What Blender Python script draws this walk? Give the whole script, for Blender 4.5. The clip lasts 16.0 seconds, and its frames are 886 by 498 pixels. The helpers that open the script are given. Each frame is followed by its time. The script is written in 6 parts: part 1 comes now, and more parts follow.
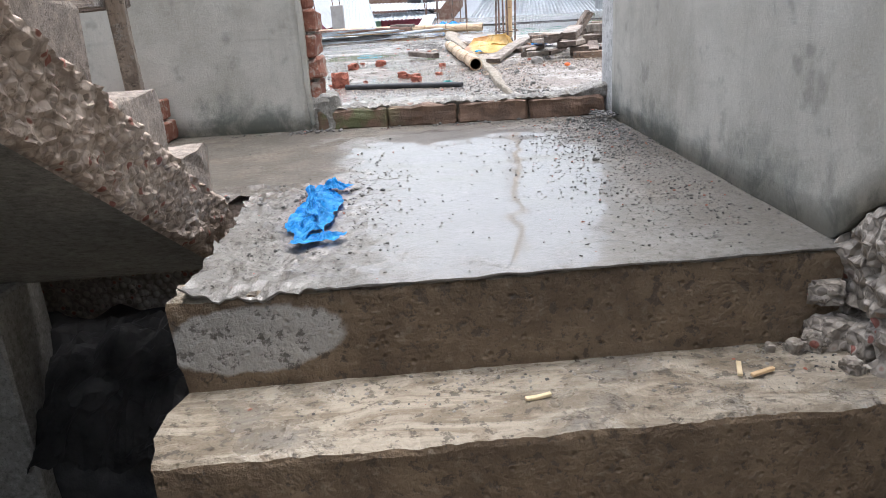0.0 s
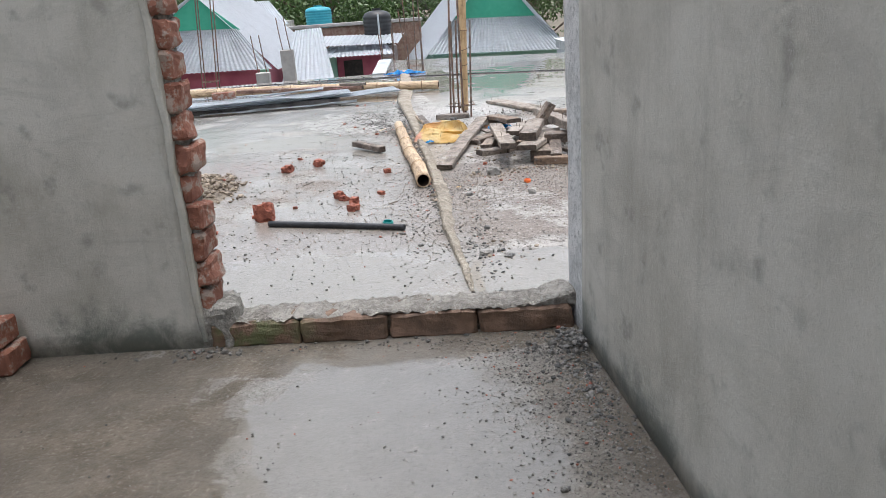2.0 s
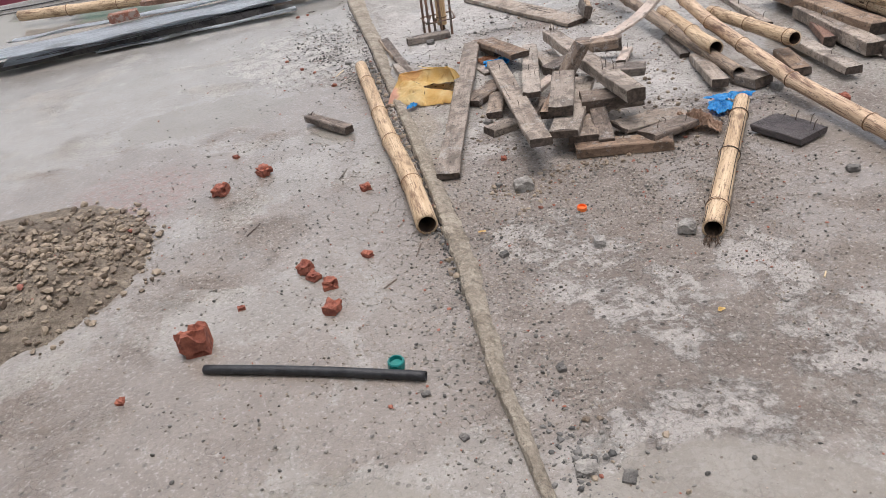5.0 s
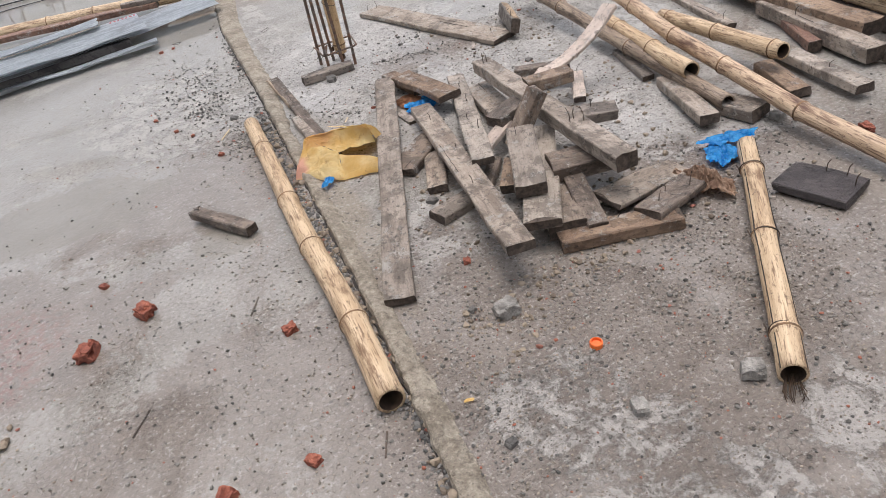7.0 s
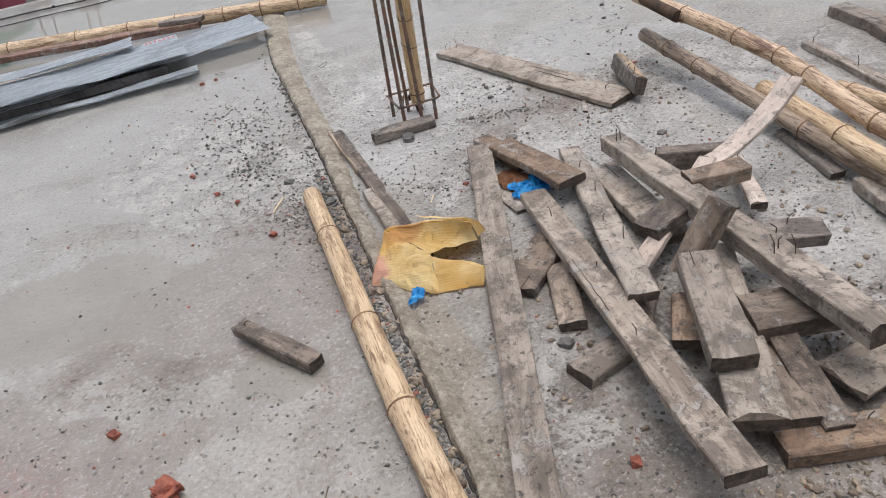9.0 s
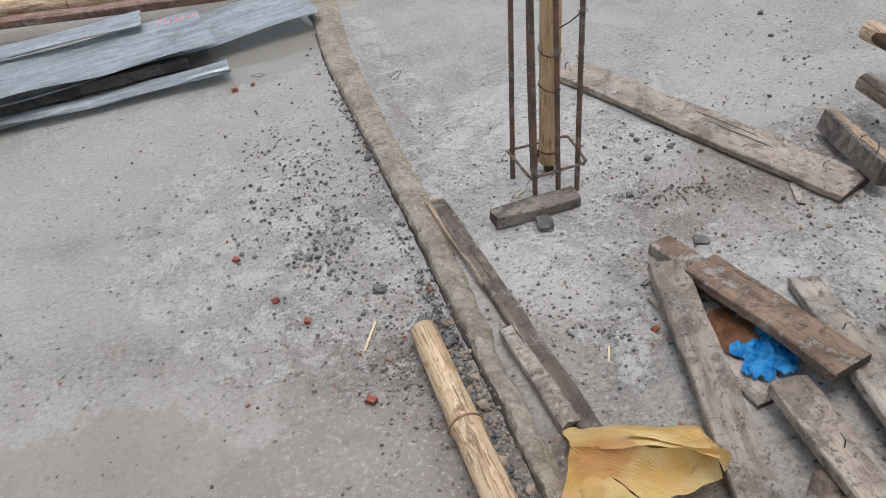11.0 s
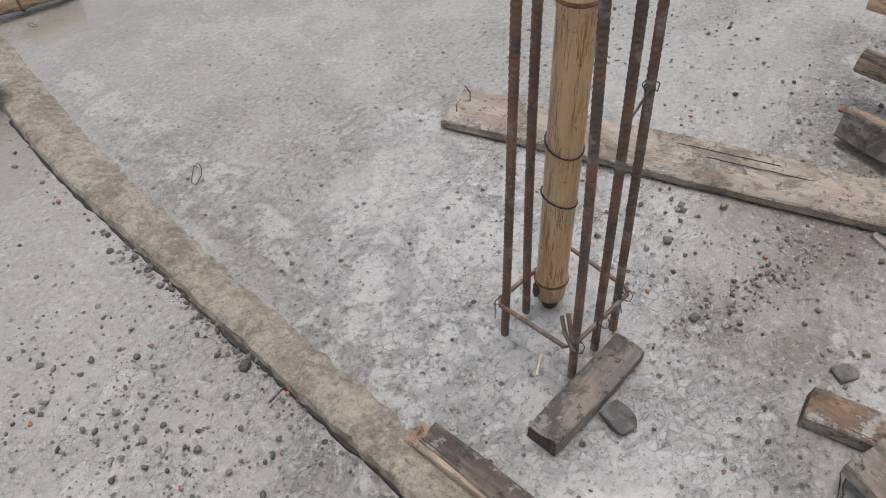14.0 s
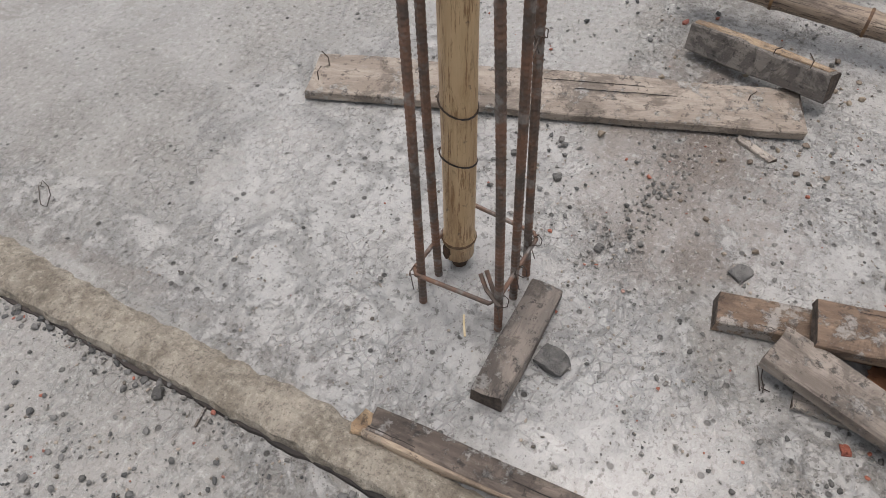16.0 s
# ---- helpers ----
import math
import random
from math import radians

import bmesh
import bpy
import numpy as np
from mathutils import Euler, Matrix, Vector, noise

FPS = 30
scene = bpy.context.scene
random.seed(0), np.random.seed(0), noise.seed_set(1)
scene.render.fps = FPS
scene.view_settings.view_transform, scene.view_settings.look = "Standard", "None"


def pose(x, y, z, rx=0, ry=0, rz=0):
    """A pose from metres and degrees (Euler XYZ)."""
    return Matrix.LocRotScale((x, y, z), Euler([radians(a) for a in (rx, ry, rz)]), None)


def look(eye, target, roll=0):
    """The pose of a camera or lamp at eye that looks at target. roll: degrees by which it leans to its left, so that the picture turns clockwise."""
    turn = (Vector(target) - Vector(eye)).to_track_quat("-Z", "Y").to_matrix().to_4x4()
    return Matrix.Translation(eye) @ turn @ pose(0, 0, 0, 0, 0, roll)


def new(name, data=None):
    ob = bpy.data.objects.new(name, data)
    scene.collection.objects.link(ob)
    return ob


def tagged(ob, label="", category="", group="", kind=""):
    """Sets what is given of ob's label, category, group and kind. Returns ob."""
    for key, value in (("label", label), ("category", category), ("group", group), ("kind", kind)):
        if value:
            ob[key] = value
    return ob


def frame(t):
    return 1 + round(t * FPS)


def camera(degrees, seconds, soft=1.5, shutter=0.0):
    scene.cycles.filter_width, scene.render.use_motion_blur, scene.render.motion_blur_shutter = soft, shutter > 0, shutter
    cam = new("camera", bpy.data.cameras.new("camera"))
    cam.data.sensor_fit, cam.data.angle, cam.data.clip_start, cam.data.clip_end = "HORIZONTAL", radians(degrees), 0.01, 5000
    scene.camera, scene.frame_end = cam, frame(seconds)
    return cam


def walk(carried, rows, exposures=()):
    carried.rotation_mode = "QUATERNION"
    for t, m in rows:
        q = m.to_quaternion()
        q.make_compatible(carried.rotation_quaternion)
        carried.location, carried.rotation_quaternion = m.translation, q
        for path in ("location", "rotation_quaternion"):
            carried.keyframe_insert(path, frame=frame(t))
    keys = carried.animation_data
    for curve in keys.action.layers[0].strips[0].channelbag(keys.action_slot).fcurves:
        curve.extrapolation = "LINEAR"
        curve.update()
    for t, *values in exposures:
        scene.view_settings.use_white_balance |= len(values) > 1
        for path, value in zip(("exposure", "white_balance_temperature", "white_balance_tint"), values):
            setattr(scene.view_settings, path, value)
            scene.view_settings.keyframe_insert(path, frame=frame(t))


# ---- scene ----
cam = camera(61.9, 16.0, soft=0.6)

PATH = [
    (0, (-0.0031, 0.1038, 0.4370), (0.0625, 1.9949, -0.2100), -4.0),
    (0.5, (0.0839, 0.3011, 0.5200), (0.1274, 2.1916, -0.1330), -3.2),
    (1, (0.0411, 0.5160, 0.6150), (0.0837, 2.4095, -0.0280), -2.5),
    (1.5, (0.0497, 0.6469, 0.7860), (0.1605, 2.5490, 0.1780), -3.1),
    (2, (0.1814, 0.8333, 0.8900), (0.3420, 2.7275, 0.2680), -4.0),
    (2.5, (0.1466, 1.0420, 0.9580), (0.2332, 2.9397, 0.3340), -4.7),
    (3, (0.1402, 1.2272, 1.1080), (0.1917, 3.1135, 0.4470), -5.8),
    (3.2, (0.1761, 1.3215, 1.1060), (0.2043, 3.1953, 0.4100), -6.7),
    (5.3, (0.2434, 2.5052, 1.2880), (0.4515, 4.1704, 0.2000), -10.9),
    (5.5, (0.2772, 2.5955, 1.2810), (0.4887, 4.2336, 0.1540), -11.8),
    (6, (0.2755, 2.8626, 1.2710), (0.5130, 4.4482, 0.0760), -11.9),
    (6.5, (0.2610, 3.1419, 1.3220), (0.5942, 4.7096, 0.1250), -11.1),
    (7, (0.3115, 3.2650, 1.3460), (0.7093, 4.8634, 0.2120), -13.6),
    (7.5, (0.5055, 3.5182, 1.3420), (0.9888, 5.1379, 0.2720), -17.3),
    (8, (0.4949, 3.7384, 1.3010), (0.9689, 5.3463, 0.2090), -15.6),
    (8.5, (0.3821, 3.9517, 1.3120), (0.8144, 5.5734, 0.2250), -12.9),
    (8.7, (0.3343, 4.0096, 1.3020), (0.7267, 5.6432, 0.2160), -11.9),
    (10.8, (0.1952, 5.1656, 1.3400), (0.5115, 6.6907, 0.0850), -8.5),
    (11, (0.1735, 5.2851, 1.3420), (0.5199, 6.8145, 0.1000), -7.9),
    (11.5, (0.1744, 5.6301, 1.3130), (0.5287, 7.2094, 0.1380), -10.0),
    (12, (0.2154, 5.8824, 1.3120), (0.5985, 7.4481, 0.1280), -10.6),
    (12.5, (0.1820, 6.0651, 1.3110), (0.7000, 7.5731, 0.1030), -9.8),
    (13, (0.0991, 6.2718, 1.2930), (0.8094, 7.6449, 0.0240), -7.3),
    (13.5, (0.1036, 6.3987, 1.2490), (0.9460, 7.6212, -0.0910), -5.6),
    (14, (0.1953, 6.5869, 1.2210), (1.0991, 7.6242, -0.2310), -5.9),
    (14.5, (0.2210, 6.6724, 1.2250), (1.1711, 7.5748, -0.2860), -5.4),
    (15, (0.2112, 6.6786, 1.2360), (1.2209, 7.4607, -0.3040), -5.1),
    (15.5, (0.1953, 6.6839, 1.2380), (1.2452, 7.3782, -0.3150), -4.2),
    (16, (0.1846, 6.7031, 1.2280), (1.2311, 7.3715, -0.3400), -4.4),
]
walk(cam, [(t, look(eye, target, roll)) for t, eye, target, roll in PATH],
     exposures=[(0.0, 1.32, 6100, 13), (0.5, 1.08, 6000, 12), (1.5, 0.8, 6150, 11), (3.2, 0.62, 6250, 14), (5.3, 0.32, 6550, 15), (8.7, 0.26, 6350, 13), (12.0, 0.06, 6200, 11), (16.0, 0.07, 6450, 13)])

# ---- world and light: an overcast, bright sky ----
world = bpy.data.worlds.new("overcast_sky")
world.use_nodes = True
scene.world = world
_nt = world.node_tree
_bg = _nt.nodes["Background"]
_sky = _nt.nodes.new("ShaderNodeTexSky")
_sky.sky_type = "NISHITA"
_sky.sun_disc = False
_sky.sun_elevation, _sky.sun_rotation = radians(84), radians(60)
_sky.air_density, _sky.dust_density, _sky.ozone_density = 1.6, 6.0, 1.0
_hs = _nt.nodes.new("ShaderNodeHueSaturation")
_hs.inputs["Saturation"].default_value = 0.45
_nt.links.new(_sky.outputs[0], _hs.inputs["Color"])
_nt.links.new(_hs.outputs[0], _bg.inputs["Color"])
_bg.inputs["Strength"].default_value = 0.15
sun = new("sun", bpy.data.lights.new("sun", "SUN"))
sun.data.energy, sun.data.angle, sun.data.color = 0.8, radians(30), (1.0, 0.985, 0.97)
sun.matrix_world = look((1.3, 2.6, 12), (0.2, 2.0, 0))


# ---- materials ----
class Nodes:
    """A small builder for node materials."""

    def __init__(self, name, coord="Object"):
        self.mat = bpy.data.materials.new(name)
        self.mat.use_nodes = True
        self.nt = self.mat.node_tree
        self.bsdf = self.nt.nodes["Principled BSDF"]
        self.tc = self.nt.nodes.new("ShaderNodeTexCoord").outputs[coord]
        self.info = self.nt.nodes.new("ShaderNodeObjectInfo").outputs["Random"]

    def put(self, sock, value):
        if isinstance(value, bpy.types.NodeSocket):
            self.nt.links.new(value, sock)
        else:
            sock.default_value = value

    def scaled(self, sx, sy, sz, shift=0.0):
        n = self.nt.nodes.new("ShaderNodeMapping")
        self.put(n.inputs[0], self.tc)
        n.inputs["Scale"].default_value = (sx, sy, sz)
        add = self.nt.nodes.new("ShaderNodeVectorMath")
        add.operation = "ADD"
        self.put(add.inputs[0], n.outputs[0])
        mul = self.math("MULTIPLY", self.info, shift)
        self.put(add.inputs[1], mul)
        return add.outputs[0]

    def noise(self, scale, detail=4.0, rough=0.55, vec=None, warp=0.0):
        n = self.nt.nodes.new("ShaderNodeTexNoise")
        self.put(n.inputs["Vector"], vec if vec is not None else self.tc)
        n.inputs["Scale"].default_value = scale
        n.inputs["Detail"].default_value = detail
        n.inputs["Roughness"].default_value = rough
        n.inputs["Distortion"].default_value = warp
        return n.outputs["Fac"]

    def cells(self, scale, feature="F1", vec=None):
        n = self.nt.nodes.new("ShaderNodeTexVoronoi")
        n.feature = feature
        self.put(n.inputs["Vector"], vec if vec is not None else self.tc)
        n.inputs["Scale"].default_value = scale
        return n.outputs["Distance"]

    def ramp(self, fac, lo, hi):
        n = self.nt.nodes.new("ShaderNodeMapRange")
        n.interpolation_type = "SMOOTHSTEP"
        self.put(n.inputs["Value"], fac)
        n.inputs["From Min"].default_value, n.inputs["From Max"].default_value = lo, hi
        return n.outputs["Result"]

    def math(self, op, a, b=0.0):
        n = self.nt.nodes.new("ShaderNodeMath")
        n.operation = op
        self.put(n.inputs[0], a)
        self.put(n.inputs[1], b)
        return n.outputs[0]

    def mix(self, fac, a, b, mode="MIX"):
        n = self.nt.nodes.new("ShaderNodeMix")
        n.data_type, n.blend_type = "RGBA", mode
        self.put(n.inputs["Factor"], fac)
        for sock, v in ((n.inputs[6], a), (n.inputs[7], b)):
            self.put(sock, (*v, 1.0) if isinstance(v, tuple) and len(v) == 3 else v)
        return n.outputs[2]

    def lerp(self, fac, a, b):
        n = self.nt.nodes.new("ShaderNodeMix")
        self.put(n.inputs[0], fac)
        self.put(n.inputs[2], a)
        self.put(n.inputs[3], b)
        return n.outputs[0]

    def axis(self, which):
        n = self.nt.nodes.new("ShaderNodeSeparateXYZ")
        self.put(n.inputs[0], self.tc)
        return n.outputs[which]

    def blob(self, x, y, rx, ry, wobble, z=None, edge=(0.55, 1.1), ragged=1.6):
        """A soft-edged stain of its own shape: 1 inside, 0 outside."""
        n = self.nt.nodes.new("ShaderNodeMapping")
        n.vector_type = "TEXTURE"
        self.put(n.inputs[0], self.tc)
        n.inputs["Location"].default_value = (x, y, 0 if z is None else z)
        n.inputs["Scale"].default_value = (rx, ry, 1e3 if z is None else ry)
        g = self.nt.nodes.new("ShaderNodeVectorMath")
        g.operation = "LENGTH"
        self.put(g.inputs[0], n.outputs[0])
        d = self.math("ADD", g.outputs["Value"], self.math("MULTIPLY", self.math("SUBTRACT", wobble, 0.5), ragged))
        return self.math("SUBTRACT", 1.0, self.ramp(d, *edge))

    def bump(self, height, strength, distance, under=None):
        n = self.nt.nodes.new("ShaderNodeBump")
        self.put(n.inputs["Height"], height)
        self.put(n.inputs["Strength"], strength)
        n.inputs["Distance"].default_value = distance
        if under is not None:
            self.put(n.inputs["Normal"], under)
        return n.outputs[0]

    def done(self, color, rough=0.7, metal=0.0, normal=None, spec=0.5, **more):
        self.put(self.bsdf.inputs["Base Color"], (*color, 1.0) if isinstance(color, tuple) else color)
        self.put(self.bsdf.inputs["Roughness"], rough)
        self.put(self.bsdf.inputs["Metallic"], metal)
        self.put(self.bsdf.inputs["Specular IOR Level"], spec)
        if normal is not None:
            self.put(self.bsdf.inputs["Normal"], normal)
        for key, v in more.items():
            self.put(self.bsdf.inputs[key.replace("_", " ")], v)
        return self.mat


def mat_roof():
    k = Nodes("roof_concrete")
    big, mid = k.noise(0.9, 5, 0.6), k.noise(4.5, 8, 0.7)
    fine, pits = k.noise(70, 6, 0.72), k.noise(26, 6, 0.75)
    wob = k.noise(3.2, 9, 0.74, warp=0.8)
    patchy = k.noise(9, 9, 0.74, warp=0.6)
    fleck = k.noise(34, 6, 0.7, warp=0.4)
    c = k.mix(k.ramp(mid, 0.36, 0.62), (0.245, 0.225, 0.198), (0.36, 0.343, 0.312))
    c = k.mix(k.math("MULTIPLY", k.ramp(big, 0.45, 0.7), 0.5), c, (0.285, 0.262, 0.228))
    c = k.mix(k.math("MULTIPLY", k.blob(0.57, 5.35, 0.1, 0.85, wob, edge=(0.6, 1.0), ragged=0.8), 0.7), c, (0.315, 0.27, 0.208))
    # trodden mauve-brown dirt with a grainy rim
    dirt = 0.0
    for x, y, rx, ry in [(1.15, 4.3, 1.25, 1.15), (1.9, 4.3, 0.9, 1.0), (0.05, 6.118, 0.6, 0.4), (-0.5, 3.95, 0.8, 0.4), (0.2, 3.75, 0.35, 0.2), (-0.3, 4.75, 0.4, 0.25), (0.15, 4.9, 0.5, 0.3), (-0.9, 5.583, 0.9, 0.6), (1.1, 4.95, 0.7, 0.25), (0.2, 6.55, 0.25, 0.25), (1.35, 6.79, 0.25, 0.3), (1.5, 6.9, 0.6, 0.22), (1.2, 5.15, 0.7, 0.4), (0.64, 7.55, 0.035, 0.8)]:
        dirt = k.math("MAXIMUM", dirt, k.blob(x, y, rx, ry, wob))
    grain = k.math("MULTIPLY", k.math("SUBTRACT", fleck, 0.5), 1.1)
    sweep = k.ramp(k.noise(1.5, 9, 0.7, vec=k.scaled(1.0, 0.6, 1.0), warp=1.3), 0.47, 0.6)
    sweep = k.math("MULTIPLY", sweep, k.lerp(k.ramp(k.axis("Y"), 6.0, 7.2), 0.5, 0.14))
    soil = k.math("MAXIMUM", dirt, sweep)
    soil = k.ramp(k.math("ADD", soil, grain), 0.34, 0.6)
    c = k.mix(k.math("MULTIPLY", soil, 0.78), c, k.mix(k.ramp(patchy, 0.4, 0.6), (0.178, 0.143, 0.118), (0.235, 0.198, 0.168)))
    for x, y, rx, ry in [(-0.4, 7.7, 1.2, 1.3), (1.3, 7.9, 1.3, 1.0), (2.6, 7.6, 1.2, 1.2)]:
        c = k.mix(k.math("MULTIPLY", k.blob(x, y, rx, ry, wob, edge=(0.4, 1.2)), 0.42), c, (0.37, 0.363, 0.335))
    # chalky cement crust, broken into flakes
    chalk = 0.0
    for x, y, rx, ry in [(0.85, 7.2, 0.6, 0.55), (1.15, 7.45, 0.7, 0.55), (0.72, 8.23, 0.12, 0.9), (0.2, 6.9, 0.5, 0.5), (0.0, 7.25, 0.5, 0.7), (1.15, 6.45, 0.5, 0.35), (0.9, 5.3, 0.35, 0.3), (1.85, 5.5, 0.5, 0.5), (2.2, 6.6, 0.8, 0.7), (0.76, 4.42, 0.2, 0.2), (0.84, 4.18, 0.2, 0.25), (0.96, 3.9, 0.22, 0.25), (1.3, 4.0, 0.16, 0.26), (1.45, 3.55, 0.35, 0.3), (1.9, 3.7, 0.4, 0.35), (0.85, 3.45, 0.3, 0.2)]:
        chalk = k.math("MAXIMUM", chalk, k.blob(x, y, rx, ry, wob))
    crust = k.math("ADD", k.math("MULTIPLY", chalk, 0.46), k.math("MULTIPLY", k.ramp(patchy, 0.4, 0.64), 0.5))
    flake = k.ramp(k.math("ADD", crust, grain), 0.44, 0.72)
    c = k.mix(k.math("MULTIPLY", flake, 0.53), c, (0.52, 0.505, 0.475))
    c = k.mix(k.math("MULTIPLY", k.blob(-0.75, 5.5, 0.4, 0.32, wob), k.math("MULTIPLY", k.ramp(fleck, 0.42, 0.6), 0.75)), c, (0.26, 0.105, 0.085))
    for x, y, rx, ry in [(0.92, 7.15, 0.5, 0.45), (0.78, 6.75, 0.22, 0.35), (1.2, 7.5, 0.6, 0.5), (0.85, 7.0, 0.35, 0.35), (1.5, 6.3, 0.8, 0.5), (1.7, 5.7, 0.5, 0.4)]:
        c = k.mix(k.math("MULTIPLY", k.blob(x, y, rx, ry, wob, edge=(0.45, 1.2)), k.lerp(k.ramp(fleck, 0.38, 0.56), 0.34, 0.7)), c, (0.52, 0.51, 0.485))
    # pock marks of raindrops in the wet screed, and dark specks
    rim = k.math("SUBTRACT", 1.0, k.ramp(k.cells(46, "DISTANCE_TO_EDGE"), 0.02, 0.1))
    rim = k.math("MULTIPLY", rim, k.ramp(k.noise(5, 5, 0.7), 0.44, 0.6))
    c = k.mix(k.math("MULTIPLY", rim, 0.16), c, (0.17, 0.15, 0.128))
    c = k.mix(k.math("MULTIPLY", k.ramp(fine, 0.55, 0.6), 0.55), c, (0.125, 0.11, 0.096))
    c = k.mix(k.math("MULTIPLY", k.math("SUBTRACT", 1.0, k.ramp(fine, 0.39, 0.44)), 0.5), c, (0.56, 0.54, 0.505))
    hole = k.math("SUBTRACT", 1.0, k.ramp(k.cells(21), 0.09, 0.15))
    hole = k.math("MULTIPLY", hole, k.ramp(k.noise(8, 4, 0.7), 0.44, 0.5))
    c = k.mix(k.math("MULTIPLY", hole, 0.85), c, (0.075, 0.068, 0.06))
    wetn = k.noise(1.7, 6, 0.62, warp=0.4)
    wet = k.ramp(wetn, 0.47, 0.6)
    wet = k.math("MAXIMUM", wet, k.math("MULTIPLY", k.ramp(k.axis("Y"), 7.6, 9.2), 0.95))
    left = k.math("SUBTRACT", 1.0, k.ramp(k.axis("X"), 0.25, 0.55))
    wet = k.math("MAXIMUM", wet, k.math("MULTIPLY", left, k.ramp(wetn, 0.36, 0.5)))
    wet = k.math("MULTIPLY", wet, k.lerp(flake, 1.0, 0.35))
    pool = 0.0
    for x, y, rx, ry in [(0.2, 8.75, 0.42, 0.36), (-2.2, 11.0, 3.0, 1.25), (0.92, 9.2, 0.22, 0.12), (0.15, 5.72, 0.14, 0.12), (0.75, 3.2, 0.35, 0.25), (2.6, 10.6, 2.0, 2.2), (-0.5, 6.4, 0.5, 0.3), (-0.1, 3.3, 0.5, 0.3)]:
        pool = k.math("MAXIMUM", pool, k.blob(x, y, rx, ry, wob, edge=(0.9, 1.0)))
    c = k.mix(k.math("MULTIPLY", pool, 0.6), c, (0.21, 0.19, 0.15))
    wet = k.math("MAXIMUM", wet, pool)
    c = k.mix(k.math("MULTIPLY", wet, 0.33), c, (0.19, 0.172, 0.145))
    rough = k.lerp(wet, k.lerp(fine, 0.42, 0.8), k.lerp(pits, 0.06, 0.24))
    h = k.math("ADD", k.math("MULTIPLY", fine, 0.7), k.math("ADD", k.math("MULTIPLY", pits, 0.9), k.math("SUBTRACT", k.math("MULTIPLY", flake, 0.3), k.math("ADD", k.math("MULTIPLY", hole, 0.8), k.math("MULTIPLY", rim, 0.3)))))
    nrm = k.bump(h, k.lerp(wet, 0.95, 0.45), 0.014)
    film = k.bump(pits, k.lerp(pool, 0.14, 0.0), 0.01)
    return k.done(c, k.lerp(wet, rough, 0.45), normal=nrm, Coat_Weight=wet, Coat_Roughness=k.lerp(pool, k.lerp(pits, 0.03, 0.16), 0.01), Coat_Normal=film)


def mat_landing():
    k = Nodes("landing_screed")
    mid, pits, fine = k.noise(8, 7, 0.68), k.noise(30, 6, 0.75), k.noise(80, 6, 0.72)
    crust, fleck = k.noise(12, 10, 0.76, warp=0.5), k.noise(40, 6, 0.7, warp=0.4)
    c = k.mix(k.ramp(mid, 0.35, 0.66), (0.22, 0.204, 0.178), (0.34, 0.325, 0.295))
    flake = k.ramp(crust, 0.52, 0.6)
    c = k.mix(k.math("MULTIPLY", flake, 0.45), c, (0.43, 0.415, 0.38))
    # brown silt outside the puddle, thick towards the brick stack
    mud = k.noise(6, 8, 0.7, warp=0.6)
    silt = 0.0
    for x, y, rx, ry in [(-1.0, 2.35, 0.95, 0.75), (-0.45, 2.2, 0.32, 0.45), (0.15, 2.72, 0.75, 0.14), (0.69, 2.3, 0.1, 0.4), (-0.3, 2.75, 0.4, 0.1)]:
        silt = k.math("MAXIMUM", silt, k.blob(x, y, rx, ry, mud, edge=(0.7, 1.0), ragged=0.9))
    silt = k.ramp(k.math("ADD", silt, k.math("MULTIPLY", k.math("SUBTRACT", fleck, 0.5), 0.9)), 0.3, 0.6)
    c = k.mix(k.math("MULTIPLY", silt, 0.85), c, k.mix(k.ramp(mid, 0.4, 0.6), (0.098, 0.076, 0.05), (0.165, 0.135, 0.096)))
    c = k.mix(k.math("MULTIPLY", k.blob(0.62, 1.85, 0.17, 0.9, mud, edge=(0.5, 1.1), ragged=1.0), 0.55), c, (0.18, 0.15, 0.112))
    c = k.mix(k.math("MULTIPLY", k.ramp(fine, 0.54, 0.6), 0.6), c, (0.09, 0.078, 0.064))
    c = k.mix(k.math("MULTIPLY", k.math("SUBTRACT", 1.0, k.ramp(fine, 0.39, 0.44)), 0.3), c, (0.48, 0.46, 0.42))
    wob = k.noise(9, 9, 0.74, warp=0.5)
    pool = k.blob(0.16, 1.95, 0.42, 1.0, wob, edge=(0.7, 1.0), ragged=1.5)
    pool = k.math("MAXIMUM", pool, k.blob(0.12, 2.35, 0.36, 0.3, wob, edge=(0.86, 0.95), ragged=1.0))
    dry = k.ramp(k.math("ADD", crust, k.math("MULTIPLY", k.math("SUBTRACT", fleck, 0.5), 0.3)), 0.62, 0.66)
    pool = k.math("MULTIPLY", pool, k.math("SUBTRACT", 1.0, dry))
    damp = k.math("MULTIPLY", k.ramp(k.noise(3, 6, 0.7), 0.36, 0.56), 0.6)
    wet = k.math("MAXIMUM", pool, damp)
    c = k.mix(k.math("MULTIPLY", damp, 0.5), c, (0.165, 0.15, 0.126))
    c = k.mix(k.math("MULTIPLY", pool, 0.72), c, (0.15, 0.14, 0.122))
    nrm = k.bump(k.math("ADD", fine, k.math("MULTIPLY", pits, 1.3)), k.lerp(pool, 0.95, 0.3), 0.014)
    film = k.bump(pits, k.lerp(pool, 0.2, 0.018), 0.008)
    return k.done(c, k.lerp(wet, 0.62, 0.4), normal=nrm, Coat_Weight=wet, Coat_Roughness=k.lerp(pool, k.lerp(pits, 0.12, 0.3), k.lerp(k.ramp(pits, 0.5, 0.64), 0.004, 0.03)), Coat_Normal=film)


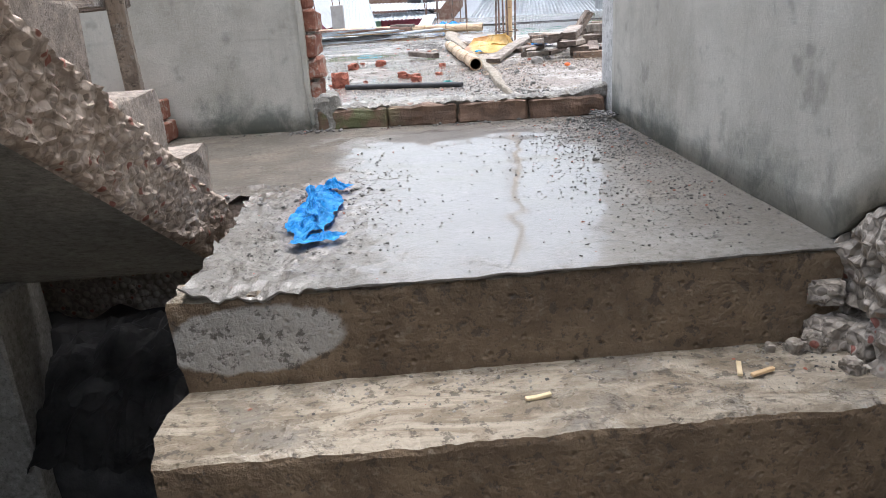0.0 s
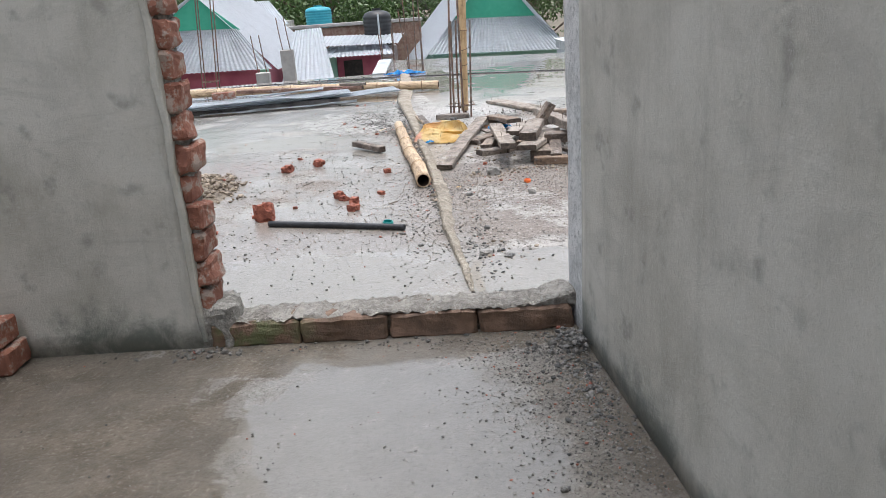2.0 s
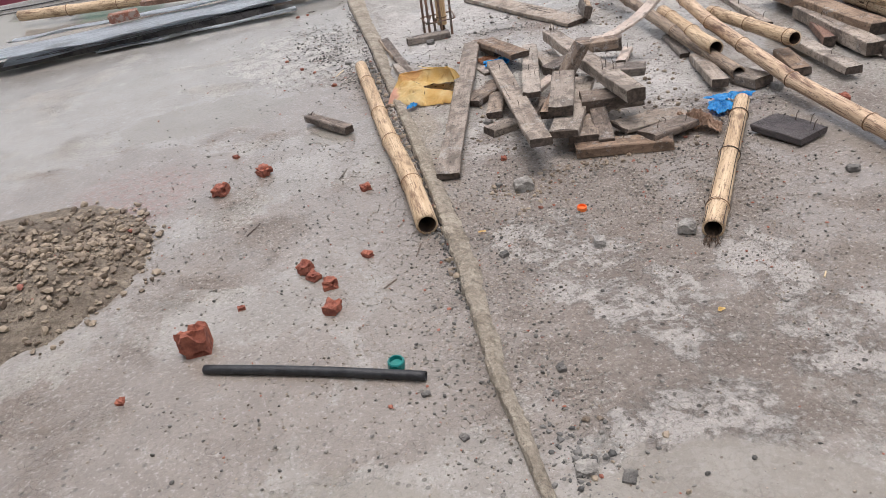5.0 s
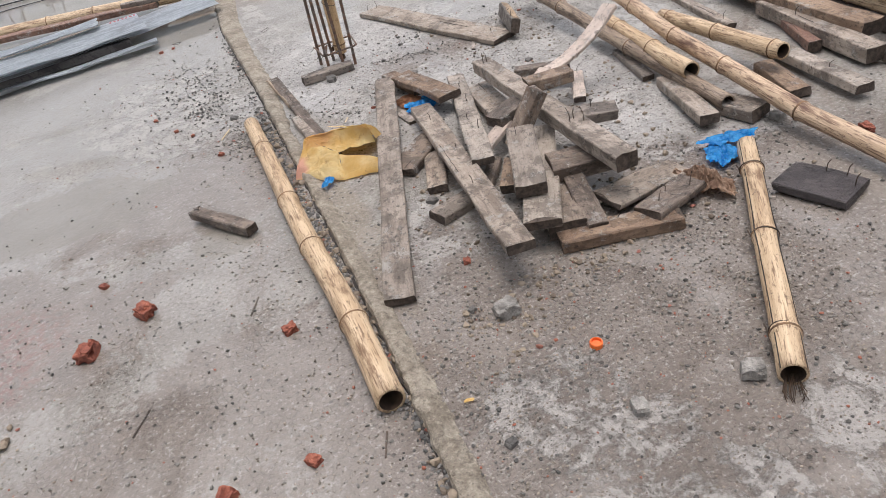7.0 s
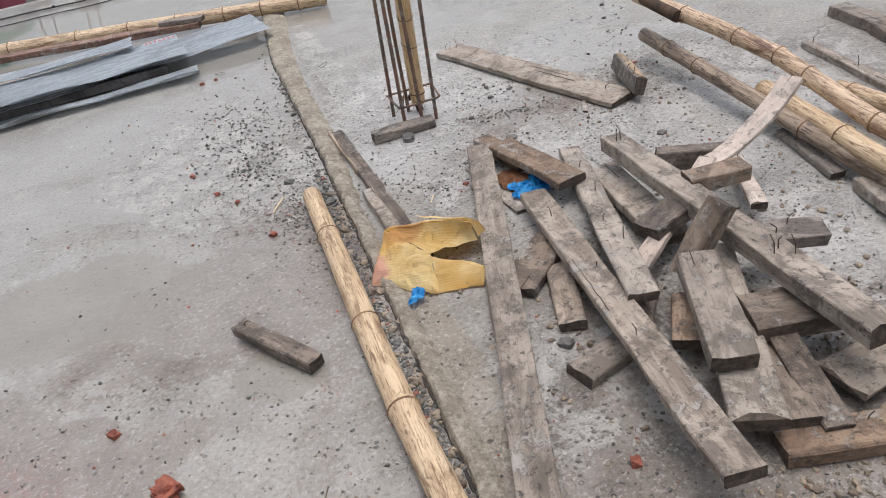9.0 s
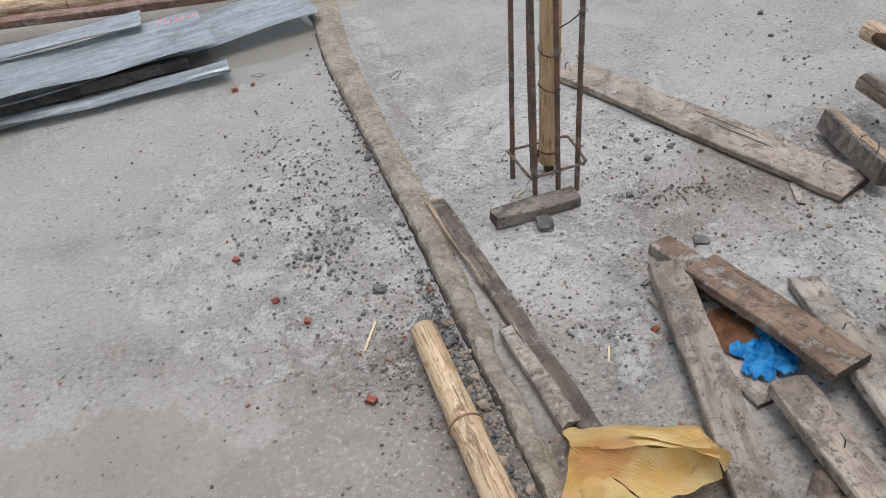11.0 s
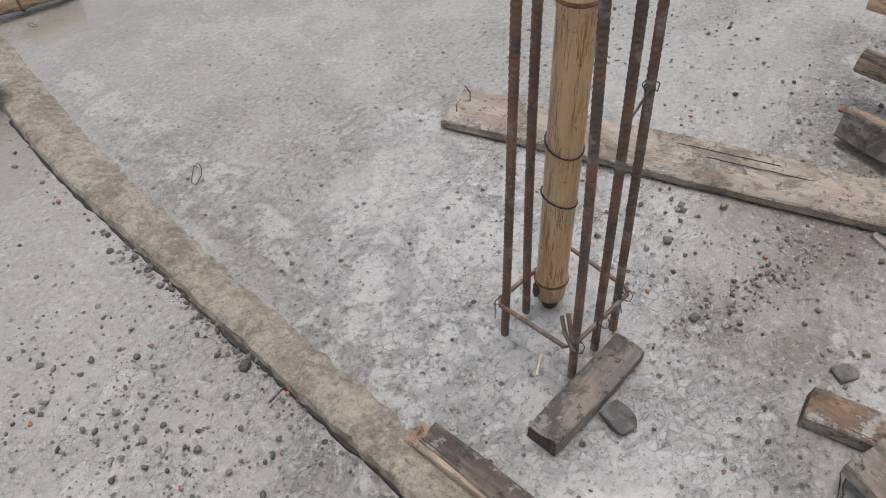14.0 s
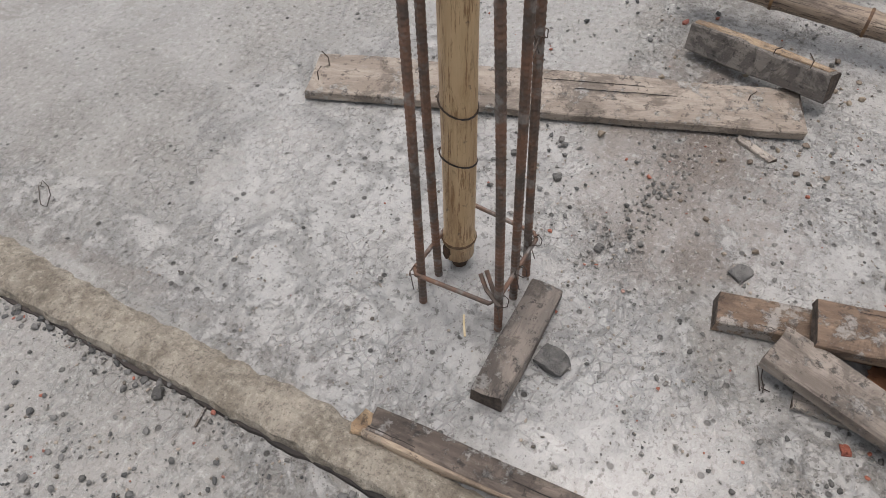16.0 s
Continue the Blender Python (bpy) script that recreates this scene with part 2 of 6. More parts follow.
def mat_step():
    k = Nodes("step_concrete")
    mid, fine, pit = k.noise(5, 6, 0.65), k.noise(45, 5, 0.7), k.cells(38)
    wob = k.noise(7, 5, 0.6)
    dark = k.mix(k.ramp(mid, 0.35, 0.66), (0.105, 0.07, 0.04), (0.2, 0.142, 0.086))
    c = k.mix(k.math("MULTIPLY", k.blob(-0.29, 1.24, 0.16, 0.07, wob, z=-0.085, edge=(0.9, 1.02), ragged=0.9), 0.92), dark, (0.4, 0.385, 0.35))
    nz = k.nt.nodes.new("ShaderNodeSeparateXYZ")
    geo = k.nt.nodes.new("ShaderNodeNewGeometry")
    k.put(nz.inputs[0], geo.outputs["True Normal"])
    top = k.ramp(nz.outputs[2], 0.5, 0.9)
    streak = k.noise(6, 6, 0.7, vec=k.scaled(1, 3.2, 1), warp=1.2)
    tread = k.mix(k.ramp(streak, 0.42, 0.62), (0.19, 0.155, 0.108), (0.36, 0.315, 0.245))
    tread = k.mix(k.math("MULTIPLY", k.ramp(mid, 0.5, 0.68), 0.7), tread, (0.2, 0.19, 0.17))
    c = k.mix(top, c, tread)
    c = k.mix(k.math("MULTIPLY", k.ramp(fine, 0.58, 0.64), k.lerp(top, 0.2, 0.45)), c, (0.36, 0.31, 0.24))
    c = k.mix(k.math("MULTIPLY", k.math("SUBTRACT", 1.0, k.ramp(fine, 0.38, 0.45)), 0.7), c, (0.05, 0.04, 0.03))
    rough = k.lerp(top, k.lerp(mid, 0.55, 0.9), k.lerp(k.ramp(mid, 0.4, 0.6), 0.7, 0.22))
    h = k.math("ADD", fine, k.math("MULTIPLY", k.ramp(pit, 0.0, 0.25), 0.5))
    return k.done(c, rough, normal=k.bump(h, 0.9, 0.016))


def mat_plaster():
    k = Nodes("grey_cement_plaster")
    big, mid, fine = k.noise(1.3, 5, 0.6), k.noise(5.5, 8, 0.7), k.noise(120, 7, 0.8)
    streak = k.noise(5, 7, 0.68, vec=k.scaled(2.4, 2.4, 0.4))
    trowel = k.noise(3.4, 4, 0.6, vec=k.scaled(1.0, 1.0, 2.6), warp=1.6)
    c = k.mix(k.ramp(mid, 0.32, 0.7), (0.352, 0.338, 0.288), (0.47, 0.457, 0.402))
    c = k.mix(k.math("MULTIPLY", k.ramp(big, 0.42, 0.62), 0.65), c, (0.53, 0.52, 0.468))
    c = k.mix(k.math("MULTIPLY", k.ramp(trowel, 0.5, 0.66), 0.3), c, (0.31, 0.3, 0.262))
    c = k.mix(k.math("MULTIPLY", k.ramp(streak, 0.5, 0.7), 0.35), c, (0.27, 0.258, 0.222))
    spot = k.noise(9, 3, 0.6)
    c = k.mix(k.math("MULTIPLY", k.ramp(spot, 0.58, 0.72), 0.55), c, (0.19, 0.184, 0.16))
    c = k.mix(k.math("MULTIPLY", k.ramp(fine, 0.55, 0.67), 0.35), c, (0.2, 0.196, 0.178))
    c = k.mix(k.math("MULTIPLY", k.math("SUBTRACT", 1.0, k.ramp(fine, 0.34, 0.45)), 0.3), c, (0.62, 0.615, 0.59))
    damp = k.math("SUBTRACT", 1.0, k.ramp(k.math("ADD", k.axis("Z"), k.math("MULTIPLY", k.math("SUBTRACT", mid, 0.5), 0.5)), 0.02, 0.13))
    c = k.mix(k.math("MULTIPLY", damp, k.lerp(k.ramp(k.noise(7, 7, 0.72, warp=0.6), 0.42, 0.58), 0.35, 0.85)), c, (0.125, 0.142, 0.125))
    h = k.math("ADD", k.math("MULTIPLY", fine, 0.5), k.math("ADD", mid, k.math("MULTIPLY", trowel, 0.6)))
    return k.done(c, k.lerp(damp, 0.8, 0.5), normal=k.bump(h, 0.45, 0.012))


def mat_mortar(name, a, b, bumps=0.8, rough=0.75):
    k = Nodes(name)
    mid, fine, grit = k.noise(9, 8, 0.72), k.noise(55, 7, 0.78), k.noise(170, 3, 0.7)
    c = k.mix(k.ramp(mid, 0.35, 0.66), a, b)
    c = k.mix(k.math("MULTIPLY", k.ramp(fine, 0.52, 0.6), 0.55), c, tuple(v * 0.5 for v in a))
    c = k.mix(k.math("MULTIPLY", k.math("SUBTRACT", 1.0, k.ramp(fine, 0.4, 0.46)), 0.5), c, tuple(min(0.85, v * 1.35) for v in b))
    c = k.mix(k.math("MULTIPLY", k.ramp(grit, 0.58, 0.66), 0.65), c, tuple(v * 0.45 for v in a))
    return k.done(c, k.lerp(fine, rough - 0.2, rough + 0.1), normal=k.bump(k.math("ADD", fine, grit), bumps, 0.012))


def mat_rough_concrete(name, a, b, pore):
    """Broken concrete: pebbles and red brick chips, each of its own tone, in grey matrix."""
    k = Nodes(name)
    mid, fine = k.noise(7, 6, 0.65), k.noise(60, 5, 0.72)
    v = k.nt.nodes.new("ShaderNodeTexVoronoi")
    k.put(v.inputs["Vector"], k.tc)
    v.inputs["Scale"].default_value = 52
    sep = k.nt.nodes.new("ShaderNodeSeparateColor")
    k.put(sep.inputs[0], v.outputs["Color"])
    tone, kind, size = sep.outputs[0], sep.outputs[1], sep.outputs[2]
    c = k.mix(k.ramp(mid, 0.35, 0.66), a, b)
    stone = k.mix(tone, tuple(x * 0.55 for x in a), tuple(min(0.8, x * 1.12) for x in b))
    stone = k.mix(k.ramp(kind, 0.84, 0.86), stone, (0.3, 0.1, 0.075))
    core = k.math("MULTIPLY", k.math("SUBTRACT", 1.0, k.ramp(v.outputs["Distance"], 0.38, 0.5)), k.ramp(size, 0.3, 0.36))
    c = k.mix(k.math("MULTIPLY", core, 0.85), c, stone)
    rim = k.ramp(v.outputs["Distance"], 0.5, 0.68)
    c = k.mix(k.math("MULTIPLY", rim, 0.4), c, pore)
    c = k.mix(k.math("MULTIPLY", k.ramp(fine, 0.58, 0.64), 0.55), c, pore)
    h = k.math("SUBTRACT", k.math("MULTIPLY", fine, 0.5), k.math("MULTIPLY", v.outputs["Distance"], 1.0))
    return k.done(c, 0.9, normal=k.bump(h, 0.65, 0.02), spec=0.3)


def mat_brick():
    k = Nodes("red_brick")
    v = k.scaled(1, 1, 1, 20.0)
    mid, fine = k.noise(22, 6, 0.65, vec=v), k.noise(120, 4, 0.7, vec=v)
    c = k.mix(k.ramp(mid, 0.3, 0.7), (0.17, 0.062, 0.04), (0.38, 0.155, 0.095))
    c = k.mix(k.math("MULTIPLY", k.info, 0.5), c, (0.27, 0.12, 0.08))
    c = k.mix(k.math("MULTIPLY", k.ramp(k.noise(22, 8, 0.75, vec=v), 0.5, 0.58), 0.75), c, (0.36, 0.325, 0.28))
    return k.done(c, 0.82, normal=k.bump(k.math("ADD", mid, fine), 0.7, 0.008))


def mat_damp_brick():
    k = Nodes("damp_sill_brick")
    mid, fine = k.noise(16, 6, 0.65), k.noise(90, 4, 0.7)
    c = k.mix(k.ramp(mid, 0.3, 0.7), (0.092, 0.058, 0.038), (0.205, 0.124, 0.08))
    moss = k.math("MULTIPLY", k.ramp(k.noise(12, 5, 0.6), 0.45, 0.6), k.math("SUBTRACT", 1.0, k.ramp(k.axis("X"), 0.12, 0.4)))
    c = k.mix(k.math("MULTIPLY", moss, 0.8), c, (0.1, 0.13, 0.05))
    return k.done(c, 0.6, normal=k.bump(k.math("ADD", mid, fine), 0.7, 0.008))


def mat_wood(name, a, b, dark, rough=0.62, stain=0.6, dust=0.6, warmth=0.45):
    k = Nodes(name)
    v = k.scaled(1.6, 20, 20, 37.0)
    w = k.scaled(1, 1, 1, 11.0)
    grain, fibre = k.noise(2.2, 8, 0.7, vec=v, warp=0.8), k.noise(9, 6, 0.75, vec=v)
    blot, grime = k.noise(8, 8, 0.74, vec=w, warp=0.5), k.noise(45, 7, 0.8, vec=w)
    patch = k.noise(5, 7, 0.7, vec=k.scaled(1, 2.2, 2.2, 23.0), warp=0.7)
    c = k.mix(k.ramp(k.math("ADD", k.math("MULTIPLY", grain, 0.35), k.math("MULTIPLY", patch, 0.65)), 0.4, 0.6), a, b)
    warm = k.math("FRACT", k.math("MULTIPLY", k.info, 7.31))
    c = k.mix(k.math("MULTIPLY", k.ramp(warm, 0.55, 0.9), warmth), c, k.mix(k.ramp(patch, 0.4, 0.6), (0.24, 0.165, 0.112), (0.4, 0.3, 0.212)))
    c = k.mix(k.math("MULTIPLY", k.ramp(k.info, 0.62, 0.95), 0.5), c, k.mix(0.6, c, dark))
    c = k.mix(k.math("MULTIPLY", k.math("SUBTRACT", 1.0, k.ramp(k.info, 0.1, 0.35)), 0.45), c, k.mix(0.5, c, (0.56, 0.52, 0.46)))
    c = k.mix(k.math("MULTIPLY", k.ramp(fibre, 0.56, 0.66), 0.45), c, dark)
    c = k.mix(k.math("MULTIPLY", k.ramp(blot, 0.5, 0.57), stain), c, tuple(x * 0.42 for x in a))
    # dried cement in crisp crusts
    cement = k.ramp(k.math("ADD", k.noise(11, 9, 0.78, vec=w), k.math("MULTIPLY", k.math("SUBTRACT", grime, 0.5), 0.5)), 0.55, 0.61)
    c = k.mix(k.math("MULTIPLY", cement, dust), c, (0.46, 0.44, 0.405))
    c = k.mix(k.math("MULTIPLY", k.ramp(grime, 0.55, 0.6), 0.7), c, tuple(x * 0.6 for x in dark))
    h = k.math("ADD", grain, k.math("ADD", fibre, k.math("ADD", k.math("MULTIPLY", grime, 0.5), k.math("MULTIPLY", cement, 0.4))))
    return k.done(c, k.lerp(blot, rough - 0.22, rough + 0.15), normal=k.bump(h, 0.85, 0.006))


def mat_bamboo(name, a, b, dark, amount):
    k = Nodes(name)
    v = k.scaled(1.2, 18, 18, 31.0)
    w = k.scaled(1, 1, 1, 9.0)
    g, f = k.noise(3, 6, 0.65, vec=v), k.noise(10, 5, 0.75, vec=v)
    blot = k.noise(4, 8, 0.74, vec=k.scaled(1, 4.5, 4.5, 9.0), warp=0.5)
    c = k.mix(k.ramp(g, 0.3, 0.7), a, b)
    c = k.mix(k.math("MULTIPLY", k.ramp(blot, 0.5, 0.6), amount), c, tuple(0.5 * (x + y) for x, y in zip(dark, a)))
    c = k.mix(k.math("MULTIPLY", k.ramp(blot, 0.57, 0.66), amount), c, dark)
    c = k.mix(k.math("MULTIPLY", k.ramp(f, 0.54, 0.6), 0.85), c, dark)
    scuff = k.noise(5, 6, 0.75, vec=k.scaled(3, 16, 16, 5.0), warp=0.8)
    c = k.mix(k.math("MULTIPLY", k.ramp(scuff, 0.57, 0.62), 0.8 * amount), c, tuple(x * 0.75 for x in dark))
    c = k.mix(k.math("MULTIPLY", k.ramp(k.noise(38, 6, 0.75, vec=w), 0.6, 0.68), 0.7), c, (0.09, 0.06, 0.04))
    return k.done(c, 0.45, normal=k.bump(k.math("ADD", g, f), 0.5, 0.005))


def mat_rebar():
    k = Nodes("rusty_rebar")
    mid, fine = k.noise(14, 5, 0.65), k.noise(140, 4, 0.7)
    c = k.mix(k.ramp(mid, 0.38, 0.62), (0.12, 0.095, 0.078), (0.235, 0.132, 0.088))
    c = k.mix(k.math("MULTIPLY", k.ramp(k.noise(30, 4), 0.52, 0.66), 0.7), c, (0.27, 0.255, 0.235))
    return k.done(c, 0.6, 0.35, normal=k.bump(fine, 0.4, 0.003))


def mat_zinc(name, a, b, rust, rough=0.34, metal=0.55):
    k = Nodes(name)
    v = k.scaled(1.2, 9, 9, 5.0)
    g, big, fine = k.noise(4, 6, 0.65, vec=v), k.noise(2.5, 5, 0.6), k.noise(80, 3)
    spangle = k.noise(28, 5, 0.7)
    c = k.mix(k.ramp(k.math("ADD", k.math("MULTIPLY", g, 0.6), k.math("MULTIPLY", spangle, 0.4)), 0.35, 0.65), a, b)
    c = k.mix(k.math("MULTIPLY", k.ramp(big, 0.54, 0.68), rust), c, (0.2, 0.2, 0.195))
    scratch = k.ramp(k.noise(7, 5, 0.7, vec=k.scaled(0.8, 14, 14, 3.0)), 0.6, 0.66)
    c = k.mix(k.math("MULTIPLY", scratch, 0.6), c, (0.16, 0.16, 0.155))
    return k.done(c, k.lerp(g, rough - 0.08, rough + 0.2), metal, normal=k.bump(k.math("ADD", g, fine), 0.08, 0.004))


def mat_plain(name, a, b, rough, scale=14.0, bumps=0.25, **more):
    k = Nodes(name)
    v = k.scaled(1, 1, 1, 13.0)
    mid, fine = k.noise(scale, 6, 0.65, vec=v), k.noise(scale * 8, 3, 0.6, vec=v)
    c = k.mix(k.ramp(mid, 0.33, 0.68), a, b)
    return k.done(c, k.lerp(fine, max(rough - 0.1, 0.02), min(rough + 0.15, 1.0)), normal=k.bump(k.math("ADD", mid, fine), bumps, 0.006), **more)


def mat_grit(name, a, b, c2):
    """Loose stones: each small piece takes its own tone."""
    k = Nodes(name)
    geo = k.nt.nodes.new("ShaderNodeNewGeometry")
    r = geo.outputs["Random Per Island"]
    c = k.mix(k.ramp(r, 0.0, 0.8), a, b)
    c = k.mix(k.ramp(r, 0.965, 0.975), c, c2)
    return k.done(c, 0.6, normal=k.bump(k.noise(150, 3), 0.4, 0.004))


def mat_sack():
    k = Nodes("yellow_woven_sack")
    mid = k.noise(7, 5, 0.6)
    wv = k.nt.nodes.new("ShaderNodeTexWave")
    k.put(wv.inputs["Vector"], k.tc)
    wv.inputs["Scale"].default_value = 110
    c = k.mix(k.ramp(mid, 0.35, 0.66), (0.76, 0.5, 0.15), (0.86, 0.7, 0.36))
    c = k.mix(k.math("MULTIPLY", k.blob(0.49, 6.0, 0.05, 0.07, k.noise(9, 5)), 0.75), c, (0.8, 0.42, 0.36))
    c = k.mix(k.math("MULTIPLY", k.blob(0.62, 6.06, 0.08, 0.05, k.noise(20, 5)), 0.6), c, (0.62, 0.3, 0.1))
    c = k.mix(k.math("MULTIPLY", k.ramp(k.noise(16, 6, 0.7), 0.58, 0.7), 0.6), c, (0.4, 0.2, 0.08))
    return k.done(c, 0.55, normal=k.bump(k.math("ADD", wv.outputs[0], k.math("MULTIPLY", mid, 3.0)), 0.3, 0.003))


def mat_leaf():
    k = Nodes("tree_leaves")
    geo = k.nt.nodes.new("ShaderNodeNewGeometry")
    c = k.mix(geo.outputs["Random Per Island"], (0.035, 0.075, 0.018), (0.1, 0.17, 0.045))
    return k.done(c, 0.5)


ROOF, LANDING, STEP, PLASTER = mat_roof(), mat_landing(), mat_step(), mat_plaster()
MORTAR = mat_mortar("sandy_mortar", (0.235, 0.2, 0.152), (0.42, 0.372, 0.3))
GREY_MORTAR = mat_mortar("grey_mortar", (0.2, 0.19, 0.165), (0.4, 0.385, 0.35))
REVEAL = mat_mortar("whitewashed_reveal", (0.56, 0.57, 0.56), (0.86, 0.86, 0.85), 0.9)
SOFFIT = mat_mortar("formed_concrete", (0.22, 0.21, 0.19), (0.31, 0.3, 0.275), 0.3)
BROKEN = mat_rough_concrete("broken_concrete", (0.42, 0.335, 0.27), (0.62, 0.52, 0.435), (0.15, 0.11, 0.085))
# Darker copy of the broken concrete: damp wall foot, shade below the landing.
DARK_RUBBLE = mat_rough_concrete("damp_and_shaded_masonry", (0.27, 0.235, 0.192), (0.5, 0.45, 0.39), (0.06, 0.05, 0.04))
BRICK, DAMP_BRICK = mat_brick(), mat_damp_brick()
CAP_MORTAR = mat_mortar("sandy_cap_mortar", (0.215, 0.195, 0.165), (0.43, 0.405, 0.36), 1.0, 0.5)
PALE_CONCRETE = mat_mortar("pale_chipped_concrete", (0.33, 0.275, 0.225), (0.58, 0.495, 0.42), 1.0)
WOOD_GREY = mat_wood("weathered_grey_timber", (0.215, 0.175, 0.14), (0.46, 0.392, 0.326), (0.045, 0.034, 0.027))
WOOD_ASH = mat_wood("crusted_grey_timber", (0.245, 0.195, 0.15), (0.42, 0.355, 0.29), (0.08, 0.058, 0.043), dust=0.8, warmth=0.08)
END_GRAIN = mat_plain("dark_wet_end_grain", (0.05, 0.038, 0.03), (0.13, 0.098, 0.075), 0.8, 60, 0.8)
WOOD_DARK = mat_wood("wet_dark_timber", (0.105, 0.08, 0.063), (0.25, 0.198, 0.158), (0.03, 0.024, 0.02))
WOOD_SOOT = mat_wood("sooty_wet_timber", (0.07, 0.055, 0.045), (0.16, 0.13, 0.108), (0.025, 0.02, 0.017), dust=0.2)
WOOD_RAW = mat_wood("raw_split_timber", (0.3, 0.2, 0.115), (0.52, 0.38, 0.23), (0.1, 0.062, 0.038), stain=0.35, dust=0.2)
WOOD_BROWN = mat_wood("brown_timber", (0.19, 0.122, 0.078), (0.35, 0.245, 0.165), (0.055, 0.035, 0.024))
WOOD_RED = mat_wood("reddish_timber", (0.2, 0.105, 0.075), (0.29, 0.165, 0.115), (0.085, 0.05, 0.038))
WOOD_PALE = mat_wood("pale_new_timber", (0.56, 0.46, 0.39), (0.68, 0.59, 0.51), (0.38, 0.3, 0.24), stain=0.12)
WOOD_BLACK = mat_wood("black_board_and_tin_shade", (0.03, 0.024, 0.027), (0.06, 0.048, 0.05), (0.02, 0.016, 0.016), rough=0.45, dust=0.1)
BAMBOO = mat_bamboo("dry_yellow_bamboo", (0.46, 0.325, 0.195), (0.68, 0.53, 0.35), (0.17, 0.095, 0.05), 0.85)
BAMBOO_BROWN = mat_bamboo("weathered_brown_bamboo", (0.42, 0.29, 0.185), (0.66, 0.5, 0.34), (0.12, 0.06, 0.038), 1.0)
BAMBOO_TAN = mat_bamboo("tan_bamboo", (0.53, 0.36, 0.19), (0.67, 0.49, 0.28), (0.28, 0.15, 0.065), 0.5)
NODE = mat_plain("bamboo_node", (0.09, 0.05, 0.028), (0.27, 0.16, 0.08), 0.7, 30)
REBAR = mat_rebar()
WIRE = mat_plain("binding_wire", (0.05, 0.04, 0.035), (0.11, 0.08, 0.06), 0.5, Metallic=0.6)
ZINC = mat_zinc("galvanised_sheet", (0.43, 0.47, 0.5), (0.74, 0.78, 0.81), 0.45)
ZINC_ROOF = mat_zinc("corrugated_roof_iron", (0.55, 0.58, 0.61), (0.74, 0.77, 0.8), 0.15, 0.45, 0.15)
BLUE = mat_plain("blue_thin_plastic", (0.004, 0.24, 0.66), (0.08, 0.5, 0.9), 0.18, 30, 0.5)
PAPER = mat_plain("wet_brown_paper", (0.33, 0.21, 0.14), (0.55, 0.39, 0.28), 0.7, 18, 0.6)
RUST_CLOTH = mat_plain("rust_coloured_rag", (0.2, 0.085, 0.04), (0.33, 0.16, 0.08), 0.8, 18, 0.6)
HOSE = mat_plain("black_plastic_pipe", (0.008, 0.009, 0.011), (0.028, 0.03, 0.034), 0.4, 30)
TEAL = mat_plain("teal_plastic", (0.0, 0.16, 0.15), (0.01, 0.24, 0.22), 0.35)
ORANGE = mat_plain("orange_plastic", (0.75, 0.13, 0.02), (0.85, 0.19, 0.04), 0.4)
STONE = mat_plain("grey_stone", (0.2, 0.19, 0.172), (0.42, 0.4, 0.365), 0.7, 30, 0.9)
GRIT_STONE = mat_plain("dark_wet_stone", (0.075, 0.072, 0.066), (0.19, 0.18, 0.165), 0.5, 30, 0.9)
RUBBLE_BRICK = mat_plain("broken_red_brick", (0.2, 0.055, 0.035), (0.42, 0.14, 0.085), 0.75, 40, 0.9)
EARTH = mat_mortar("sandy_rubble", (0.17, 0.135, 0.1), (0.3, 0.255, 0.195), 1.0)
GRIT = mat_grit("loose_grit", (0.06, 0.058, 0.052), (0.25, 0.235, 0.21), (0.3, 0.1, 0.06))
GRIT_DARK = mat_grit("dark_grit", (0.05, 0.05, 0.047), (0.15, 0.145, 0.135), (0.26, 0.09, 0.06))
HEAP_CHIP = mat_grit("mortar_flakes", (0.12, 0.09, 0.064), (0.29, 0.235, 0.17), (0.28, 0.1, 0.07))
GRIT_SAND = mat_grit("rubble_chips", (0.11, 0.092, 0.072), (0.33, 0.28, 0.225), (0.3, 0.12, 0.08))
SACK, LEAF = mat_sack(), mat_leaf()
GREEN = mat_plain("green_painted_tin", (0.04, 0.36, 0.23), (0.07, 0.43, 0.28), 0.5, 3)
PINK = mat_plain("pink_painted_wall", (0.33, 0.07, 0.11), (0.42, 0.11, 0.15), 0.7, 3)
FAR_WALL = mat_plain("weathered_far_wall", (0.32, 0.3, 0.28), (0.5, 0.48, 0.45), 0.8, 2)
FAR_GREEN = mat_plain("pale_green_far_wall", (0.2, 0.4, 0.3), (0.3, 0.48, 0.38), 0.7, 2)
TANK = mat_plain("black_tank_plastic", (0.012, 0.013, 0.014), (0.03, 0.032, 0.033), 0.4, 5)
TANK_TEAL = mat_plain("teal_tank_plastic", (0.02, 0.28, 0.36), (0.04, 0.36, 0.44), 0.45, 5)
WHITE = mat_plain("whitewashed_block", (0.36, 0.39, 0.4), (0.56, 0.59, 0.59), 0.5, 6)
BARK = mat_plain("bark", (0.09, 0.07, 0.05), (0.17, 0.13, 0.1), 0.9, 6, 0.8)
GROUND = mat_plain("damp_earth", (0.1, 0.085, 0.06), (0.17, 0.145, 0.1), 0.9, 0.8, 0.5)
TARP = mat_plain("dirty_dark_tarpaulin", (0.02, 0.021, 0.023), (0.07, 0.068, 0.066), 0.7, 8, 0.6)
# Near-black for cracks, and for shade painted into gaps and openings.
DARK = mat_plain("dark_gap_shade", (0.02, 0.018, 0.016), (0.05, 0.04, 0.035), 0.9, 8)
